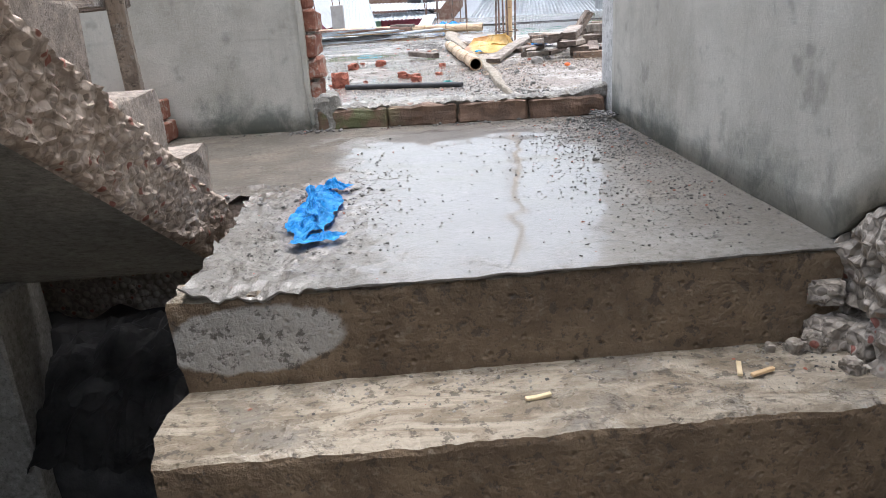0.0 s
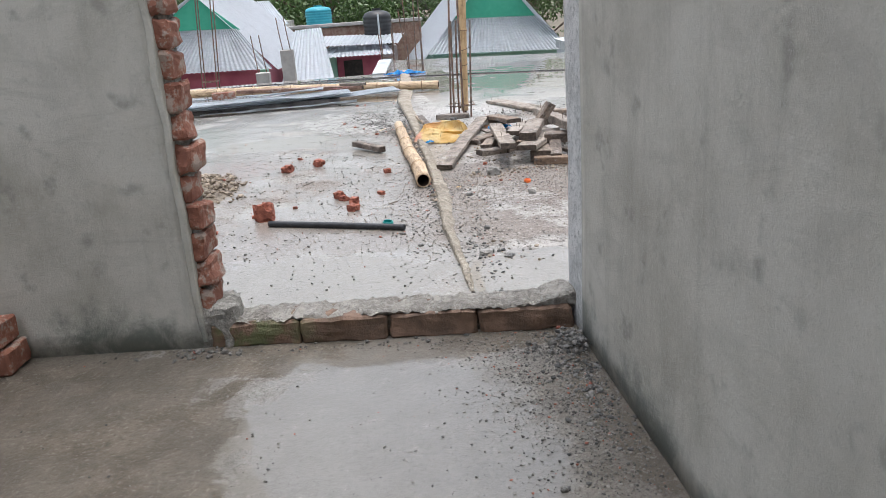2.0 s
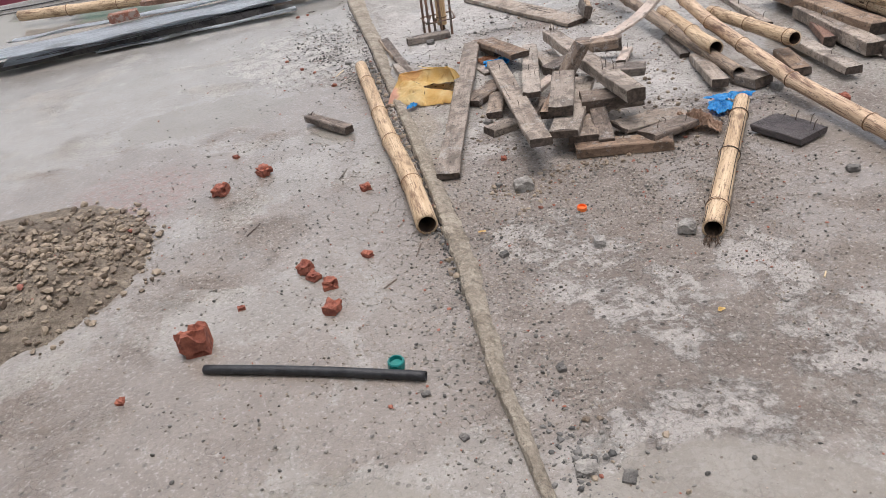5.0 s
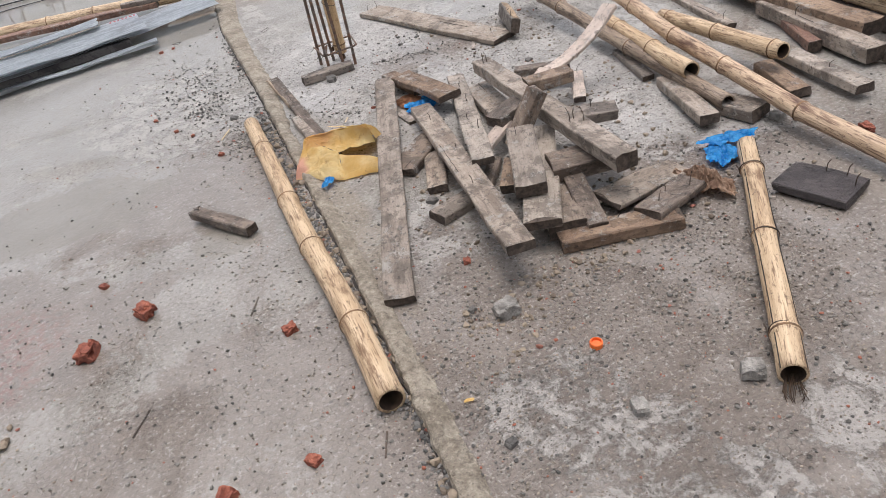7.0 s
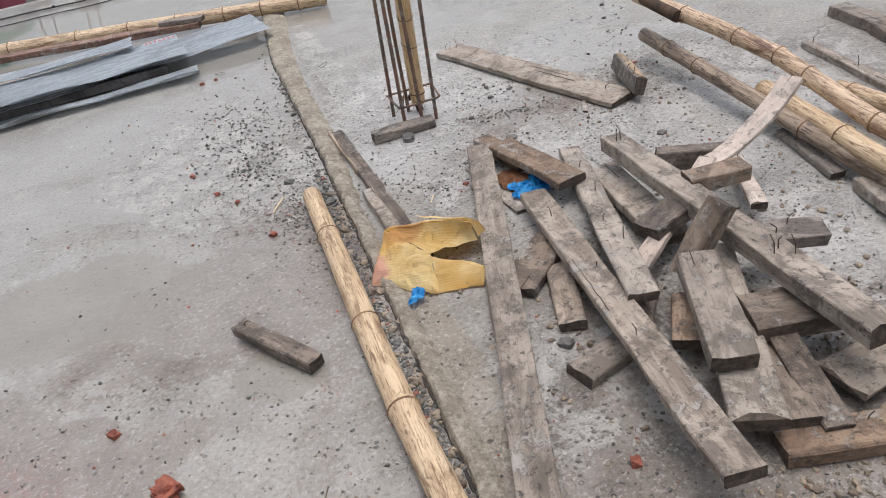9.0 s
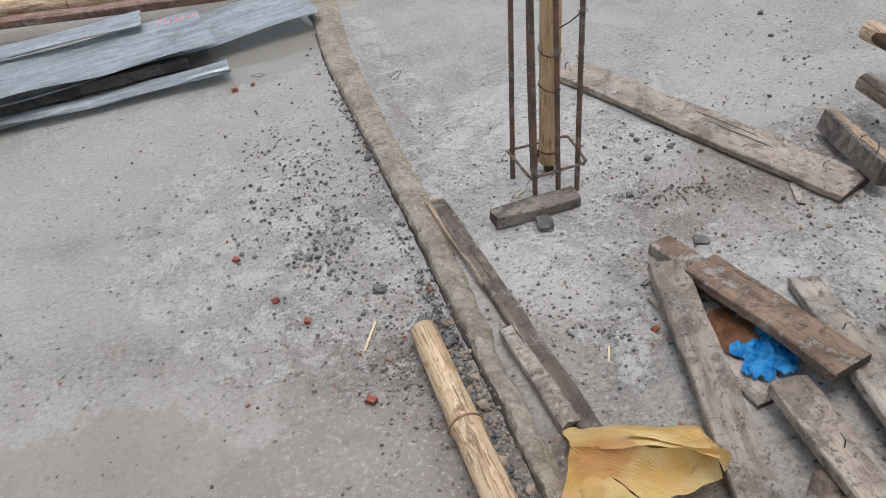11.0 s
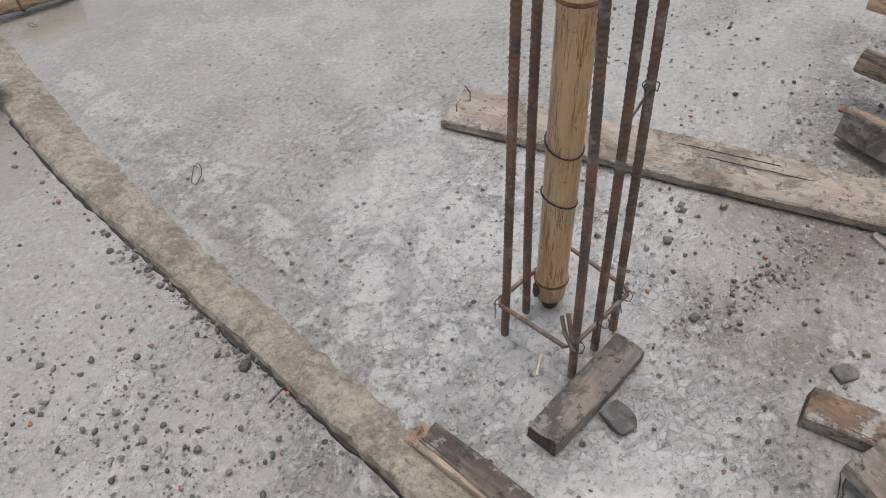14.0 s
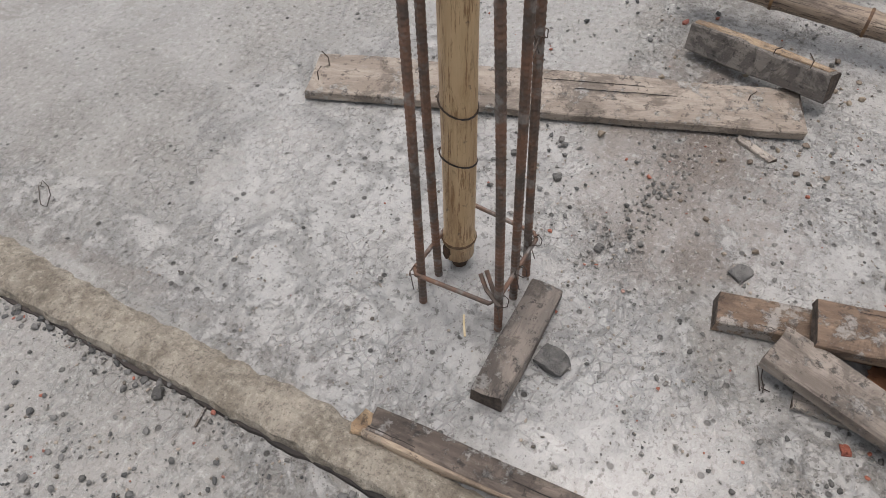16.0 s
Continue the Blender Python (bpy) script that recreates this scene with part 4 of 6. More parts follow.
            row.append((xx, y + d.y * e, zz + d.z * e))
        rows.append(row)
    bm = loft(rows, closed=True, caps=True)
    bmesh.ops.recalc_face_normals(bm, faces=bm.faces)
    return bm


stairs = base("stairs", Matrix(), "wet unfinished concrete stair flight with chipped edges", "stairs", kind="structure")
TREADS = [(1.238, 1.32, -0.006), (1.02, 1.25, -0.172), (0.80, 1.04, -0.344), (0.58, 0.82, -0.516), (0.36, 0.6, -0.688), (0.14, 0.38, -0.86), (-0.08, 0.16, -1.032), (-0.3, -0.06, -1.204), (-0.52, -0.28, -1.376), (-1.6, -0.5, -1.548)]
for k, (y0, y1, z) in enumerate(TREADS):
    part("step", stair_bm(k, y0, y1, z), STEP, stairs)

# the landing's own depth behind the top riser
structure("landing_slab", box_bm(-0.385, 0.70, 1.3, 2.86, -0.14, -0.012, 0.004), BROKEN, "rough underside of the stair landing", "landing")
structure("landing_slab_west", box_bm(-1.75, -0.386, 1.88, 2.98, -0.14, -0.012, 0.004), BROKEN, "rough underside of the stair landing", "landing")


def wall_bm(p, q, depth, z0, z1, ripple=0.004, nx=40, nz=30):
    """A plastered wall from p to q (its face), with real thickness behind the face."""
    p, q = Vector((*p, 0)), Vector((*q, 0))
    run = (q - p).normalized()
    back = Vector((-run.y, run.x, 0)) * depth
    rows = []
    for j in range(nz + 1):
        z = z0 + (z1 - z0) * j / nz
        row = []
        for i in range(nx + 1):
            c = p.lerp(q, i / nx)
            n = noise.noise(Vector((c.x * 2.2, c.y * 2.2, z * 2.2))) * ripple + noise.noise(Vector((c.x * 8, c.y * 8, z * 8))) * ripple * 0.3
            row.append(Vector((c.x, c.y, z)) + back.normalized() * n)
        row += [Vector((q.x, q.y, z)) + back, Vector((p.x, p.y, z)) + back]
        rows.append(row)
    bm = loft(rows, closed=True, caps=True)
    bmesh.ops.recalc_face_normals(bm, faces=bm.faces)
    return bm


WALL_TOP = 2.35
wall_north = structure("wall_north", wall_bm((-1.85, wall_y(-1.85)), (-0.352, wall_y(-0.352)), 0.135, -0.012, WALL_TOP), PLASTER, "grey cement-plastered wall beside the open doorway", "wall", True)
def plaster_hem(y):
    """Height at which the plaster has broken off above the stair."""
    if y > 1.31:
        return -0.014
    return min(0.4, (1.30 - y) * 0.75 - 0.01) + 0.025 * noise.noise(Vector((y * 9, 0, 3))) + 0.012 * noise.noise(Vector((y * 31, 0, 3)))


def east_wall_bm():
    rows = []
    for i in range(151):
        y = 2.648 - (2.648 + 1.6) * i / 150
        z0 = plaster_hem(y)
        row = []
        for j in range(31):
            z = z0 + (WALL_TOP - z0) * j / 30
            row.append((0.703 + noise.noise(Vector((0.703 * 2.2, y * 2.2, z * 2.2))) * 0.004 + noise.noise(Vector((0.703 * 8, y * 8, z * 8))) * 0.0012, y, z))
        rows.append(row + [(0.833, y, WALL_TOP), (0.833, y, z0), (0.725, y, z0 + 0.004)])
    bm = loft(rows)
    bmesh.ops.recalc_face_normals(bm, faces=bm.faces)
    return bm


def masonry_bm():
    """Hacked brick and mortar below the plaster: stepped lumps with dark clefts."""
    rows = []
    for i in range(171):
        y = 1.34 - 2.94 * (i / 170) ** 1.7
        row = []
        for j in range(90):
            z = -1.7 + 2.2 * (j / 89) ** 0.45
            w = noise.noise_vector(Vector((y * 7, z * 7, 4))) * 0.5
            cleft = max(0.0, 0.09 - abs(noise.noise(Vector((y * 7, z * 12, 2)) + w))) / 0.09
            lump = noise.noise(Vector((y * 11, z * 15, 6)) + w) * 0.022 + noise.noise(Vector((y * 31, z * 31, 1))) * 0.013 + noise.noise(Vector((y * 75, z * 75, 1))) * 0.007
            x = 0.705 + lump + 0.07 * cleft
            if z > min(plaster_hem(y), 0.4) - 0.004 or y > 1.3:
                x = 0.76
            row.append((max(0.66, min(0.83, x)), y, z))
        rows.append(row)
    bm = loft(rows, closed=False)
    bmesh.ops.recalc_face_normals(bm, faces=bm.faces)
    return bm


wall_east = structure("wall_east", east_wall_bm(), PLASTER, "grey cement-plastered stair wall broken off along its foot", "wall", True)
foot = structure("wall_east_foot", masonry_bm(), DARK_RUBBLE, "rough broken masonry under the stair wall", "wall")
part("core", box_bm(0.832, 0.9, -1.6, 1.30, -1.7, 0.5, 0.004), DARK_RUBBLE, foot)
structure("wall_reveal", wall_bm((0.709, 2.80), (0.709, 2.65), 0.12, -0.012, WALL_TOP, 0.007, 10, 60), REVEAL, "rough whitewashed cement reveal of the doorway", "reveal")
# Unseen walls south and west; heights set to dim the stairwell light.
structure("wall_south", box_bm(-1.85, 0.84, -1.75, -1.61, -3.3, 0.9, 0.004), PLASTER, "unseen wall behind the stair, added to shade it", "wall")
structure("wall_west", box_bm(-1.98, -1.86, -1.75, 3.1, -3.3, 1.3, 0.004), PLASTER, "unseen wall beside the upper flight, added for shade", "wall")
# The darker masonry colour here carries the shade below the landing.
structure("wall_under_landing", box_bm(-1.85, 0.70, 2.3, 2.42, -3.3, -0.145, 0.004), DARK_RUBBLE, "rough masonry under the landing, darkened for its shade", "wall")

# exposed, toothed brick end of the north wall
jamb = base("door_jamb", pose(-0.352, wall_y(-0.352), 0, 0, 0, -6.45), "raw red brick wall end with uneven mortar joints", "door jamb", kind="structure")
part("mortar_core", box_bm(-0.01, 0.024, 0.03, 0.125, 0.0, WALL_TOP, 0.004, 14, 0.011, 5), GREY_MORTAR, jamb, "lumpy grey mortar")
brick_meshes = []
for s in range(5):
    b = box_bm(-0.04, 0.03, -0.056, 0.056, -0.036, 0.036, 0.008, 3, 0.012, s + 20)
    me = bpy.data.meshes.new("brick")
    b.to_mesh(me)
    b.free()
    me.materials.append(BRICK)
    brick_meshes.append(me)
rng = random.Random(5)
z = 0.10
for i in range(27):
    ob = new("brick", brick_meshes[i % 5])
    out = 0.016 if i % 2 else 0.006
    ob.matrix_basis = pose(out + rng.uniform(-0.006, 0.006), 0.07, z + 0.036, rng.uniform(-3, 3), rng.uniform(-4, 4), rng.uniform(-5, 5))
    ob.parent = jamb
    z += 0.082
part("plaster_edge", box_bm(-0.012, 0.006, -0.006, 0.03, 0.02, WALL_TOP, 0.004, 18, 0.009, 15), PLASTER, jamb, "ragged edge of the plaster coat")
part("mortar_foot", box_bm(-0.015, 0.09, 0.0, 0.14, -0.01, 0.13, 0.012, 5, 0.016, 8), GREY_MORTAR, jamb, "lump of grey mortar at the foot")

# threshold: four bricks laid flat under a ragged mortar cap
sill = base("door_sill", pose(-0.33, wall_y(-0.33), 0, 0, 0, -6.45), "low threshold of damp mossy bricks capped with mortar", "door sill", kind="structure")
x = 0.0
for i, w in enumerate((0.25, 0.245, 0.25, 0.26)):
    part("brick", box_bm(x + 0.001, x + w + 0.003, -0.002 - 0.004 * (i % 2), 0.115, -0.005, 0.07, 0.008, 5, 0.009, i + 3), DAMP_BRICK, sill)
    x += w + 0.008
part("mortar_bed", box_bm(0.0, 1.03, 0.022, 0.125, -0.01, 0.066, 0.002), EARTH, sill)


def cap_bm():
    rows = []
    for i in range(321):
        x = 1.045 * i / 320
        lift = 0.007 * noise.noise(Vector((x * 7, 0, 2))) + 0.008 * noise.noise(Vector((x * 23, 0, 2))) + 0.03 * max(0, x - 0.85) / 0.2
        row = []
        for q, (y, zz) in enumerate([(0.008, 0.068), (0.002, 0.072), (0.016, 0.077), (0.05, 0.08), (0.1, 0.078), (0.15, 0.062), (0.19, 0.03), (0.23, -0.01), (0.1, 0.0)]):
            d = noise.noise_vector(Vector((x * 25, y * 25, zz * 25))) * (0.006 if q < 3 else 0.011) + noise.noise_vector(Vector((x * 70, y * 70, zz * 70))) * 0.008
            row.append((x, y + d.y, zz + d.z + (lift if 1 <= q <= 4 else 0)))
        rows.append(row)
    bm = loft(rows)
    bmesh.ops.recalc_face_normals(bm, faces=bm.faces)
    return bm


part("mortar_cap", cap_bm(), CAP_MORTAR, sill, "ragged pale mortar cap")

# broken upper flight that climbs back over the gap
upper = base("upper_stair_flight", Matrix(), "broken concrete upper stair flight with ragged side and smooth soffit", "stair flight", kind="structure")


def waist_bm():
    """The sloping slab under the steps, its side hacked rough."""
    rows = []
    n = 240
    for i in range(n + 1):
        f = i / n
        y = 1.83 - 2.6 * f
        zt = (1.83 - y) * 0.56 + 0.012
        row = []
        for q in range(29):
            if q < 24:
                zz = zt - 0.155 * q / 23
                h = noise.noise(Vector((y * 7, zz * 7, 1))) * 0.014 + noise.noise(Vector((y * 19, zz * 19, 2))) * 0.01 + noise.noise(Vector((y * 47, zz * 47, 3))) * 0.009 + noise.noise(Vector((y * 95, zz * 95, 3))) * 0.008
                lift = 0.012 * noise.noise(Vector((y * 16, 0, 5))) if q in (0, 23) else 0.0
                row.append((-0.448 + h - 0.0016 * q - (0.012 if q in (0, 23) else 0), y + 0.006 * noise.noise(Vector((y * 40, zz * 40, 8))), zz + lift))
            else:
                row.append((-0.50 - (q - 24) * 0.31, y, zt - 0.16))
        row += [(-1.76, y, zt)]
        rows.append(row)
    bm = loft(rows)
    bmesh.ops.recalc_face_normals(bm, faces=bm.faces)
    return bm


waist = part("waist_slab", waist_bm(), BROKEN, upper)
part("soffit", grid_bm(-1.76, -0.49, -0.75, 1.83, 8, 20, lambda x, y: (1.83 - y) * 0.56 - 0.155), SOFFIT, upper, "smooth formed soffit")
def flight_step_bm(y1, z1, seed):
    """One wedge-shaped step on the sloping slab, with chipped corners."""
    rows = []
    n = 40
    y2 = y1 - 0.275
    zs, ze = (1.83 - y1) * 0.56 - 0.01, (1.83 - y2) * 0.56 - 0.01
    prof = [(y1, zs), (y1 + 0.004, zs * 0.5 + z1 * 0.5), (y1 + 0.002, z1 - 0.016), (y1 - 0.012, z1 - 0.002), (y1 - 0.1, z1), (y1 - 0.18, z1 + 0.002), (y2 - 0.01, z1), (y2 - 0.01, ze)]
    for i in range(n + 1):
        x = -0.468 - 1.26 * (i / n) ** 1.8
        row = []
        for q, (y, z) in enumerate(prof):
            d = noise.noise_vector(Vector((x * 12, y * 12, z * 12 + seed))) * 0.009 + noise.noise_vector(Vector((x * 35, y * 35, z * 35 + seed))) * 0.005
            row.append((x + (0.012 * noise.noise(Vector((y * 22, z * 22, seed))) if i == 0 else 0), y + d.y, z + d.z))
        rows.append(row)
    bm = loft(rows)
    bmesh.ops.recalc_face_normals(bm, faces=bm.faces)
    return bm


for i in range(7):
    part("step", flight_step_bm(1.80 - 0.272 * i, 0.158 + 0.154 * i, i * 3.3), PALE_CONCRETE, upper, "pale chipped concrete step")

pier = structure("pillar", box_bm(-1.27, -0.957, 1.67, 1.9, -3.3, -0.142, 0.008, 3, 0.004, 2), SOFFIT, "smooth grey concrete pillar under the landing", "pillar")


# ---- things on the stairs and landing ----
def bricks_stack():
    for i, (z, dx, turn) in enumerate(((0.003, 0.0, -5), (0.079, -0.012, -9))):
        b = base("brick", pose(-0.98 + dx, wall_y(-0.98) - 0.065, z, 0, 0, turn), "loose red brick stacked against the plastered wall", "brick", "stacked bricks")
        part("brick_body", box_bm(-0.12, 0.12, -0.056, 0.056, 0, 0.072, 0.007, 4, 0.006, 40 + i), BRICK, b)


bricks_stack()

trestle = base("timber_trestle", pose(0, 0, 0), "rough grey timber trestle with nailed crosspieces standing on the landing", "trestle")
part("post", plank_bm(0.56, 0.088, 0.04, 3), WOOD_ASH, trestle, at=along((-0.775, 2.24, 0.0), (-0.695, 2.0, 0.535)) @ pose(0, 0, 0, 86))
part("post", plank_bm(0.56, 0.085, 0.04, 4), WOOD_ASH, trestle, at=along((-1.35, 2.25, 0.0), (-1.36, 2.02, 0.54)) @ pose(0, 0, 0, 86))
part("crosspiece", plank_bm(0.8, 0.062, 0.04, 5), WOOD_GREY, trestle, at=along((-1.5, 1.975, 0.495), (-0.708, 1.965, 0.495)) @ pose(0, 0, 0, 90))
part("crosspiece", plank_bm(0.8, 0.07, 0.035, 6), WOOD_DARK, trestle, at=along((-1.47, 2.05, 0.49), (-0.664, 2.045, 0.495)) @ pose(0, 0, 0, 90))
tagged(part("timber_board", plank_bm(0.75, 0.115, 0.035, 7), WOOD_SOOT, at=along((-1.62, 2.46, 0.06), (-0.95, 2.68, 0.06)) @ pose(0, 0, 0, 86)), "dark wet board standing on edge against stacked bricks", "board")

bag = tagged(part("plastic_bag", sheet_bm(0.12, 0.46, 0.034, 4, 34, 84, 0.3, 19, 0.02), BLUE, at=pose(-0.215, 1.66, 0.004, 0, 0, -2)), "torn bright blue plastic bag lying on the wet landing", "plastic bag")
part("torn_strip", sheet_bm(0.15, 0.06, 0.022, 9, 24, 10, 0.35, 26), BLUE, bag, at=pose(0.03, -0.195, 0.004, 0, 0, 14))
part("torn_strip", sheet_bm(0.035, 0.34, 0.035, 10, 10, 40, 0.3, 26), BLUE, bag, at=pose(-0.012, 0.02, 0.022, 0, 0, 10))
part("knot", sheet_bm(0.11, 0.09, 0.045, 12, 20, 20, 0.45, 26), BLUE, bag, at=pose(0.02, 0.2, 0.004, 0, 0, 20))

for i, (x, y, z, s, c) in enumerate([(0.165, 1.12, -0.17, 22, STRAW), (0.53, 1.13, -0.168, 30, BAMBOO_TAN), (0.5, 1.15, -0.17, 80, STRAW)]):
    tagged(part("wood_splinter", box_bm(-0.022, 0.022, -0.004, 0.004, 0, 0.006, 0.001, 2, 0.002, i), c, at=pose(x, y, z, 0, 0, s - 10)), "short pale splinter of bamboo on the stair tread", "splinter", "splinters")

tagged(part("tarpaulin", fold_bm(0.75, 3), TARP, at=pose(-0.78, 2.0, -0.93), smooth=True), "heap of dirty dark tarpaulin under the flight", "tarpaulin")
tagged(part("tarpaulin", fold_bm(0.5, 8), TARP, at=pose(-0.5, 1.95, -0.95, 0, 0, 40), smooth=True), "heap of dirty dark tarpaulin under the flight", "tarpaulin")
for heap_of, m in zip([o for o in bpy.data.objects if o.name.startswith("tarpaulin")], (((-0.2, -0.34, 0.34), (0.16, -0.4, 0.36), (0.22, -0.1, 0.62), (-0.22, -0.06, 0.6)), ((-0.14, -0.24, 0.2), (0.16, -0.24, 0.2), (0.16, 0.0, 0.4), (-0.14, 0.0, 0.4)))):
    part("flap", patch_bm(*m, 0.05, 0.07, 21), TARP, heap_of, "loose folded flap of the sheet")
# Floor colour is near-black to carry the shade of the stair gap.
structure("floor_below", box_bm(-1.85, -0.43, -1.6, 2.3, -1.1, -0.92, 0.004), DARK, "floor under the stairs, painted near-black for the gap's shade", "floor")
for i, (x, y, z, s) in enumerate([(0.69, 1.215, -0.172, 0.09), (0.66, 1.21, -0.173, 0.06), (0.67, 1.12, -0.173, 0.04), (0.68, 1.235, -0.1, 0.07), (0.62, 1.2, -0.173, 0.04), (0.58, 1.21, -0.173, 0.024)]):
    tagged(part("rubble_lump", rock_bm(s, 60 + i, 0.7, 4, 0.45), DARK_RUBBLE, at=pose(x, y, z, 0, 0, i * 50)), "lump of broken masonry at the foot of the stair wall", "rubble", "stair rubble")

scatter("landing_grit", "dark grit and mortar crumbs along the landing's wall", [
    (0.61, 2.3, 0.05, 0.24, 0, 2600, 0.0), (0.53, 2.5, 0.12, 0.12, 0, 3000, 0.0), (0.56, 2.1, 0.09, 0.3, 0, 1500, 0.0), (0.3, 2.7, 0.25, 0.018, -6, 286, 0.0), (-0.5, 2.8, 0.22, 0.018, -6, 132, 0.0),
    (0.2, 1.9, 0.35, 0.4, 0, 420, 0.0), (-0.14, 1.7, 0.07, 0.3, 0, 700, 0.0), (0.48, 1.7, 0.12, 0.35, 0, 700, 0.0), (-0.33, 1.5, 0.04, 0.16, 0, 420, 0.004), (0.55, 1.6, 0.1, 0.22, 0, 572, 0.0), (-0.25, 1.85, 0.12, 0.1, 0, 528, 0.0), (-0.6, 2.4, 0.3, 0.2, 0, 110, 0.0)], GRIT, 0.0022, 0.0085, 11, keep=lambda x, y: y > 1.25 and x < 0.7 and y < wall_y(x) - 0.005 and (x > -0.39 or y > 1.88))
scatter("corner_crumbs", "dark damp mortar crumbs heaped in the doorway corner", [(0.65, 2.46, 0.03, 0.14, 0, 420, 0.0), (0.67, 2.62, 0.02, 0.03, 0, 300, 0.02), (0.6, 2.35, 0.06, 0.2, 0, 200, 0.0), (0.15, 2.74, 0.28, 0.012, -6, 120, 0.0), (-0.33, 2.8, 0.06, 0.03, -6, 90, 0.0), (-0.3, 1.84, 0.1, 0.06, 0, 260, 0.0)], GRIT_DARK, 0.003, 0.017, 31, keep=lambda x, y: x < 0.7 and y < wall_y(x) - 0.005 and (x > -0.39 or y > 1.88))
scatter("tread_grit", "small stones and cement crumbs on the stair tread", [(0.1, 1.15, 0.35, 0.05, 0, 320, -0.173), (0.6, 1.17, 0.06, 0.05, 0, 160, -0.173), (0.0, 1.2, 0.4, 0.018, 0, 160, -0.173)], GRIT, 0.0025, 0.009, 12, keep=lambda x, y: 1.03 < y < 1.235 and -0.39 < x < 0.69)
for i, (x, y, s) in enumerate([(-0.29, 2.79, 0.024), (-0.33, 2.77, 0.02), (-0.4, 2.8, 0.018), (-0.25, 2.77, 0.02), (0.61, 2.62, 0.028), (0.55, 2.64, 0.022), (0.66, 2.56, 0.025), (0.63, 2.45, 0.018), (0.48, 2.0, 0.018)]):
    tagged(part("stone_chip", rock_bm(s, 90 + i, 0.6, 2), GRIT_STONE, at=pose(x, y, 0, 0, 0, i * 47)), "small grey stone chip on the wet landing", "stone", "landing stones")


# ---- the roof: mortar kerb, pipe, brick bits ----
KERB_WEST = [(3.05, 0.452), (3.3, 0.450), (3.74, 0.440), (3.92, 0.446), (4.41, 0.468), (5.0, 0.484), (5.66, 0.490), (6.5, 0.492), (7.1, 0.492), (7.5, 0.486), (7.9, 0.478), (8.4, 0.470), (9.25, 0.520), (10.0, 0.590), (12.3, 0.690)]
KERB_EAST = [(3.05, 0.470), (3.3, 0.482), (3.72, 0.484), (3.96, 0.502), (4.38, 0.545), (5.0, 0.548), (5.7, 0.552), (6.5, 0.550), (6.8, 0.572), (7.25, 0.590), (7.6, 0.588), (8.0, 0.592), (8.6, 0.618), (9.14, 0.670), (10.0, 0.730), (12.3, 0.830)]


def along_y(table, y):
    for (ya, xa), (yb, xb) in zip(table, table[1:]):
        if ya <= y <= yb:
            return xa + (xb - xa) * (y - ya) / (yb - ya)
    return table[-1][1]


def kerb_bm():
    """A low ragged strip of sandy mortar between two pours: a broken west edge, a feathered east slope."""
    rows = []
    n = 620
    for i in range(n + 1):
        y = 3.05 + (12.3 - 3.05) * (i / n)
        x0 = along_y(KERB_WEST, y) + 0.006 * noise.noise(Vector((y * 8, 0, 0))) + 0.005 * noise.noise(Vector((y * 27, 0, 0)))
        w = along_y(KERB_EAST, y) - along_y(KERB_WEST, y)
        x1 = x0 + w + 0.01 * noise.noise(Vector((y * 6, 9, 0))) + 0.007 * noise.noise(Vector((y * 29, 9, 0)))
        h = (0.026 + 0.004 * noise.noise(Vector((y * 6, 4, 0)))) * min(1.0, 0.35 + (y - 3.05) / 0.7)
        row = []
        for q, (f, g) in enumerate([(-0.03, -0.45), (0.0, 0.35), (0.05, 0.85), (0.16, 1.0), (0.32, 0.97), (0.5, 0.86), (0.66, 0.66), (0.82, 0.4), (0.94, 0.12), (1.03, -0.25)]):
            d = noise.noise_vector(Vector((f * 4, y * 22, q))) * 0.0035 + noise.noise_vector(Vector((f * 12, y * 64, q))) * 0.0035
            row.append((x0 + f * (x1 - x0) + d.x * (1.3 if q < 3 else 0.6), y, max(-0.012, h * g + d.z)))
        rows.append(row)
    bm = loft(rows, closed=False)
    bmesh.ops.recalc_face_normals(bm, faces=bm.faces)
    return bm


kerb = structure("mortar_kerb", kerb_bm(), MORTAR, "low ragged strip of sandy mortar across the roof", "kerb")

# Near-black rod: the kerb edge's crack together with the shadow it casts.
part("crack", rod_bm([(along_y(KERB_WEST, y) - 0.002 + 0.008 * noise.noise(Vector((y * 9, 0, 0))) + 0.005 * noise.noise(Vector((y * 31, 0, 0))), y, 0.0 + 0.003 * noise.noise(Vector((y * 14, 3, 0)))) for y in [4.2 + 0.015 * i for i in range(306)]], 0.0065, 5), DARK, kerb, "broken gap and painted shadow line along the kerb's edge")


def pipe(p0, p1, r):
    ob = base("plastic_pipe", along(p0, p1), "short length of scuffed black plastic pipe on the wet roof", "pipe")
    length = (Vector(p1) - Vector(p0)).length
    rings = []
    for i in range(25):
        x = length * i / 24
        rings.append([(x, r * math.cos(a) + 0.006 * math.sin(x * 5), r * math.sin(a)) for a in [2 * math.pi * k / 16 for k in range(16)]])
    bm = loft(rings, caps=False)
    for ring, s in ((rings[0], 1), (rings[-1], -1)):
        cx, cy = ring[0][0], sum(p[1] for p in ring) / 16
        q = [(cx, cy + (p[1] - cy) * 0.8, p[2] * 0.8) for p in ring]
        d = [(cx + s * 0.12, p[1], p[2]) for p in q]
        loft([ring, q, d], caps=False, bm=bm)
        bm.faces.new([bm.verts.new(p) for p in d])
    bmesh.ops.remove_doubles(bm, verts=bm.verts, dist=0.0002)
    bmesh.ops.recalc_face_normals(bm, faces=bm.faces)
    part("tube", bm, HOSE, ob, smooth=True)


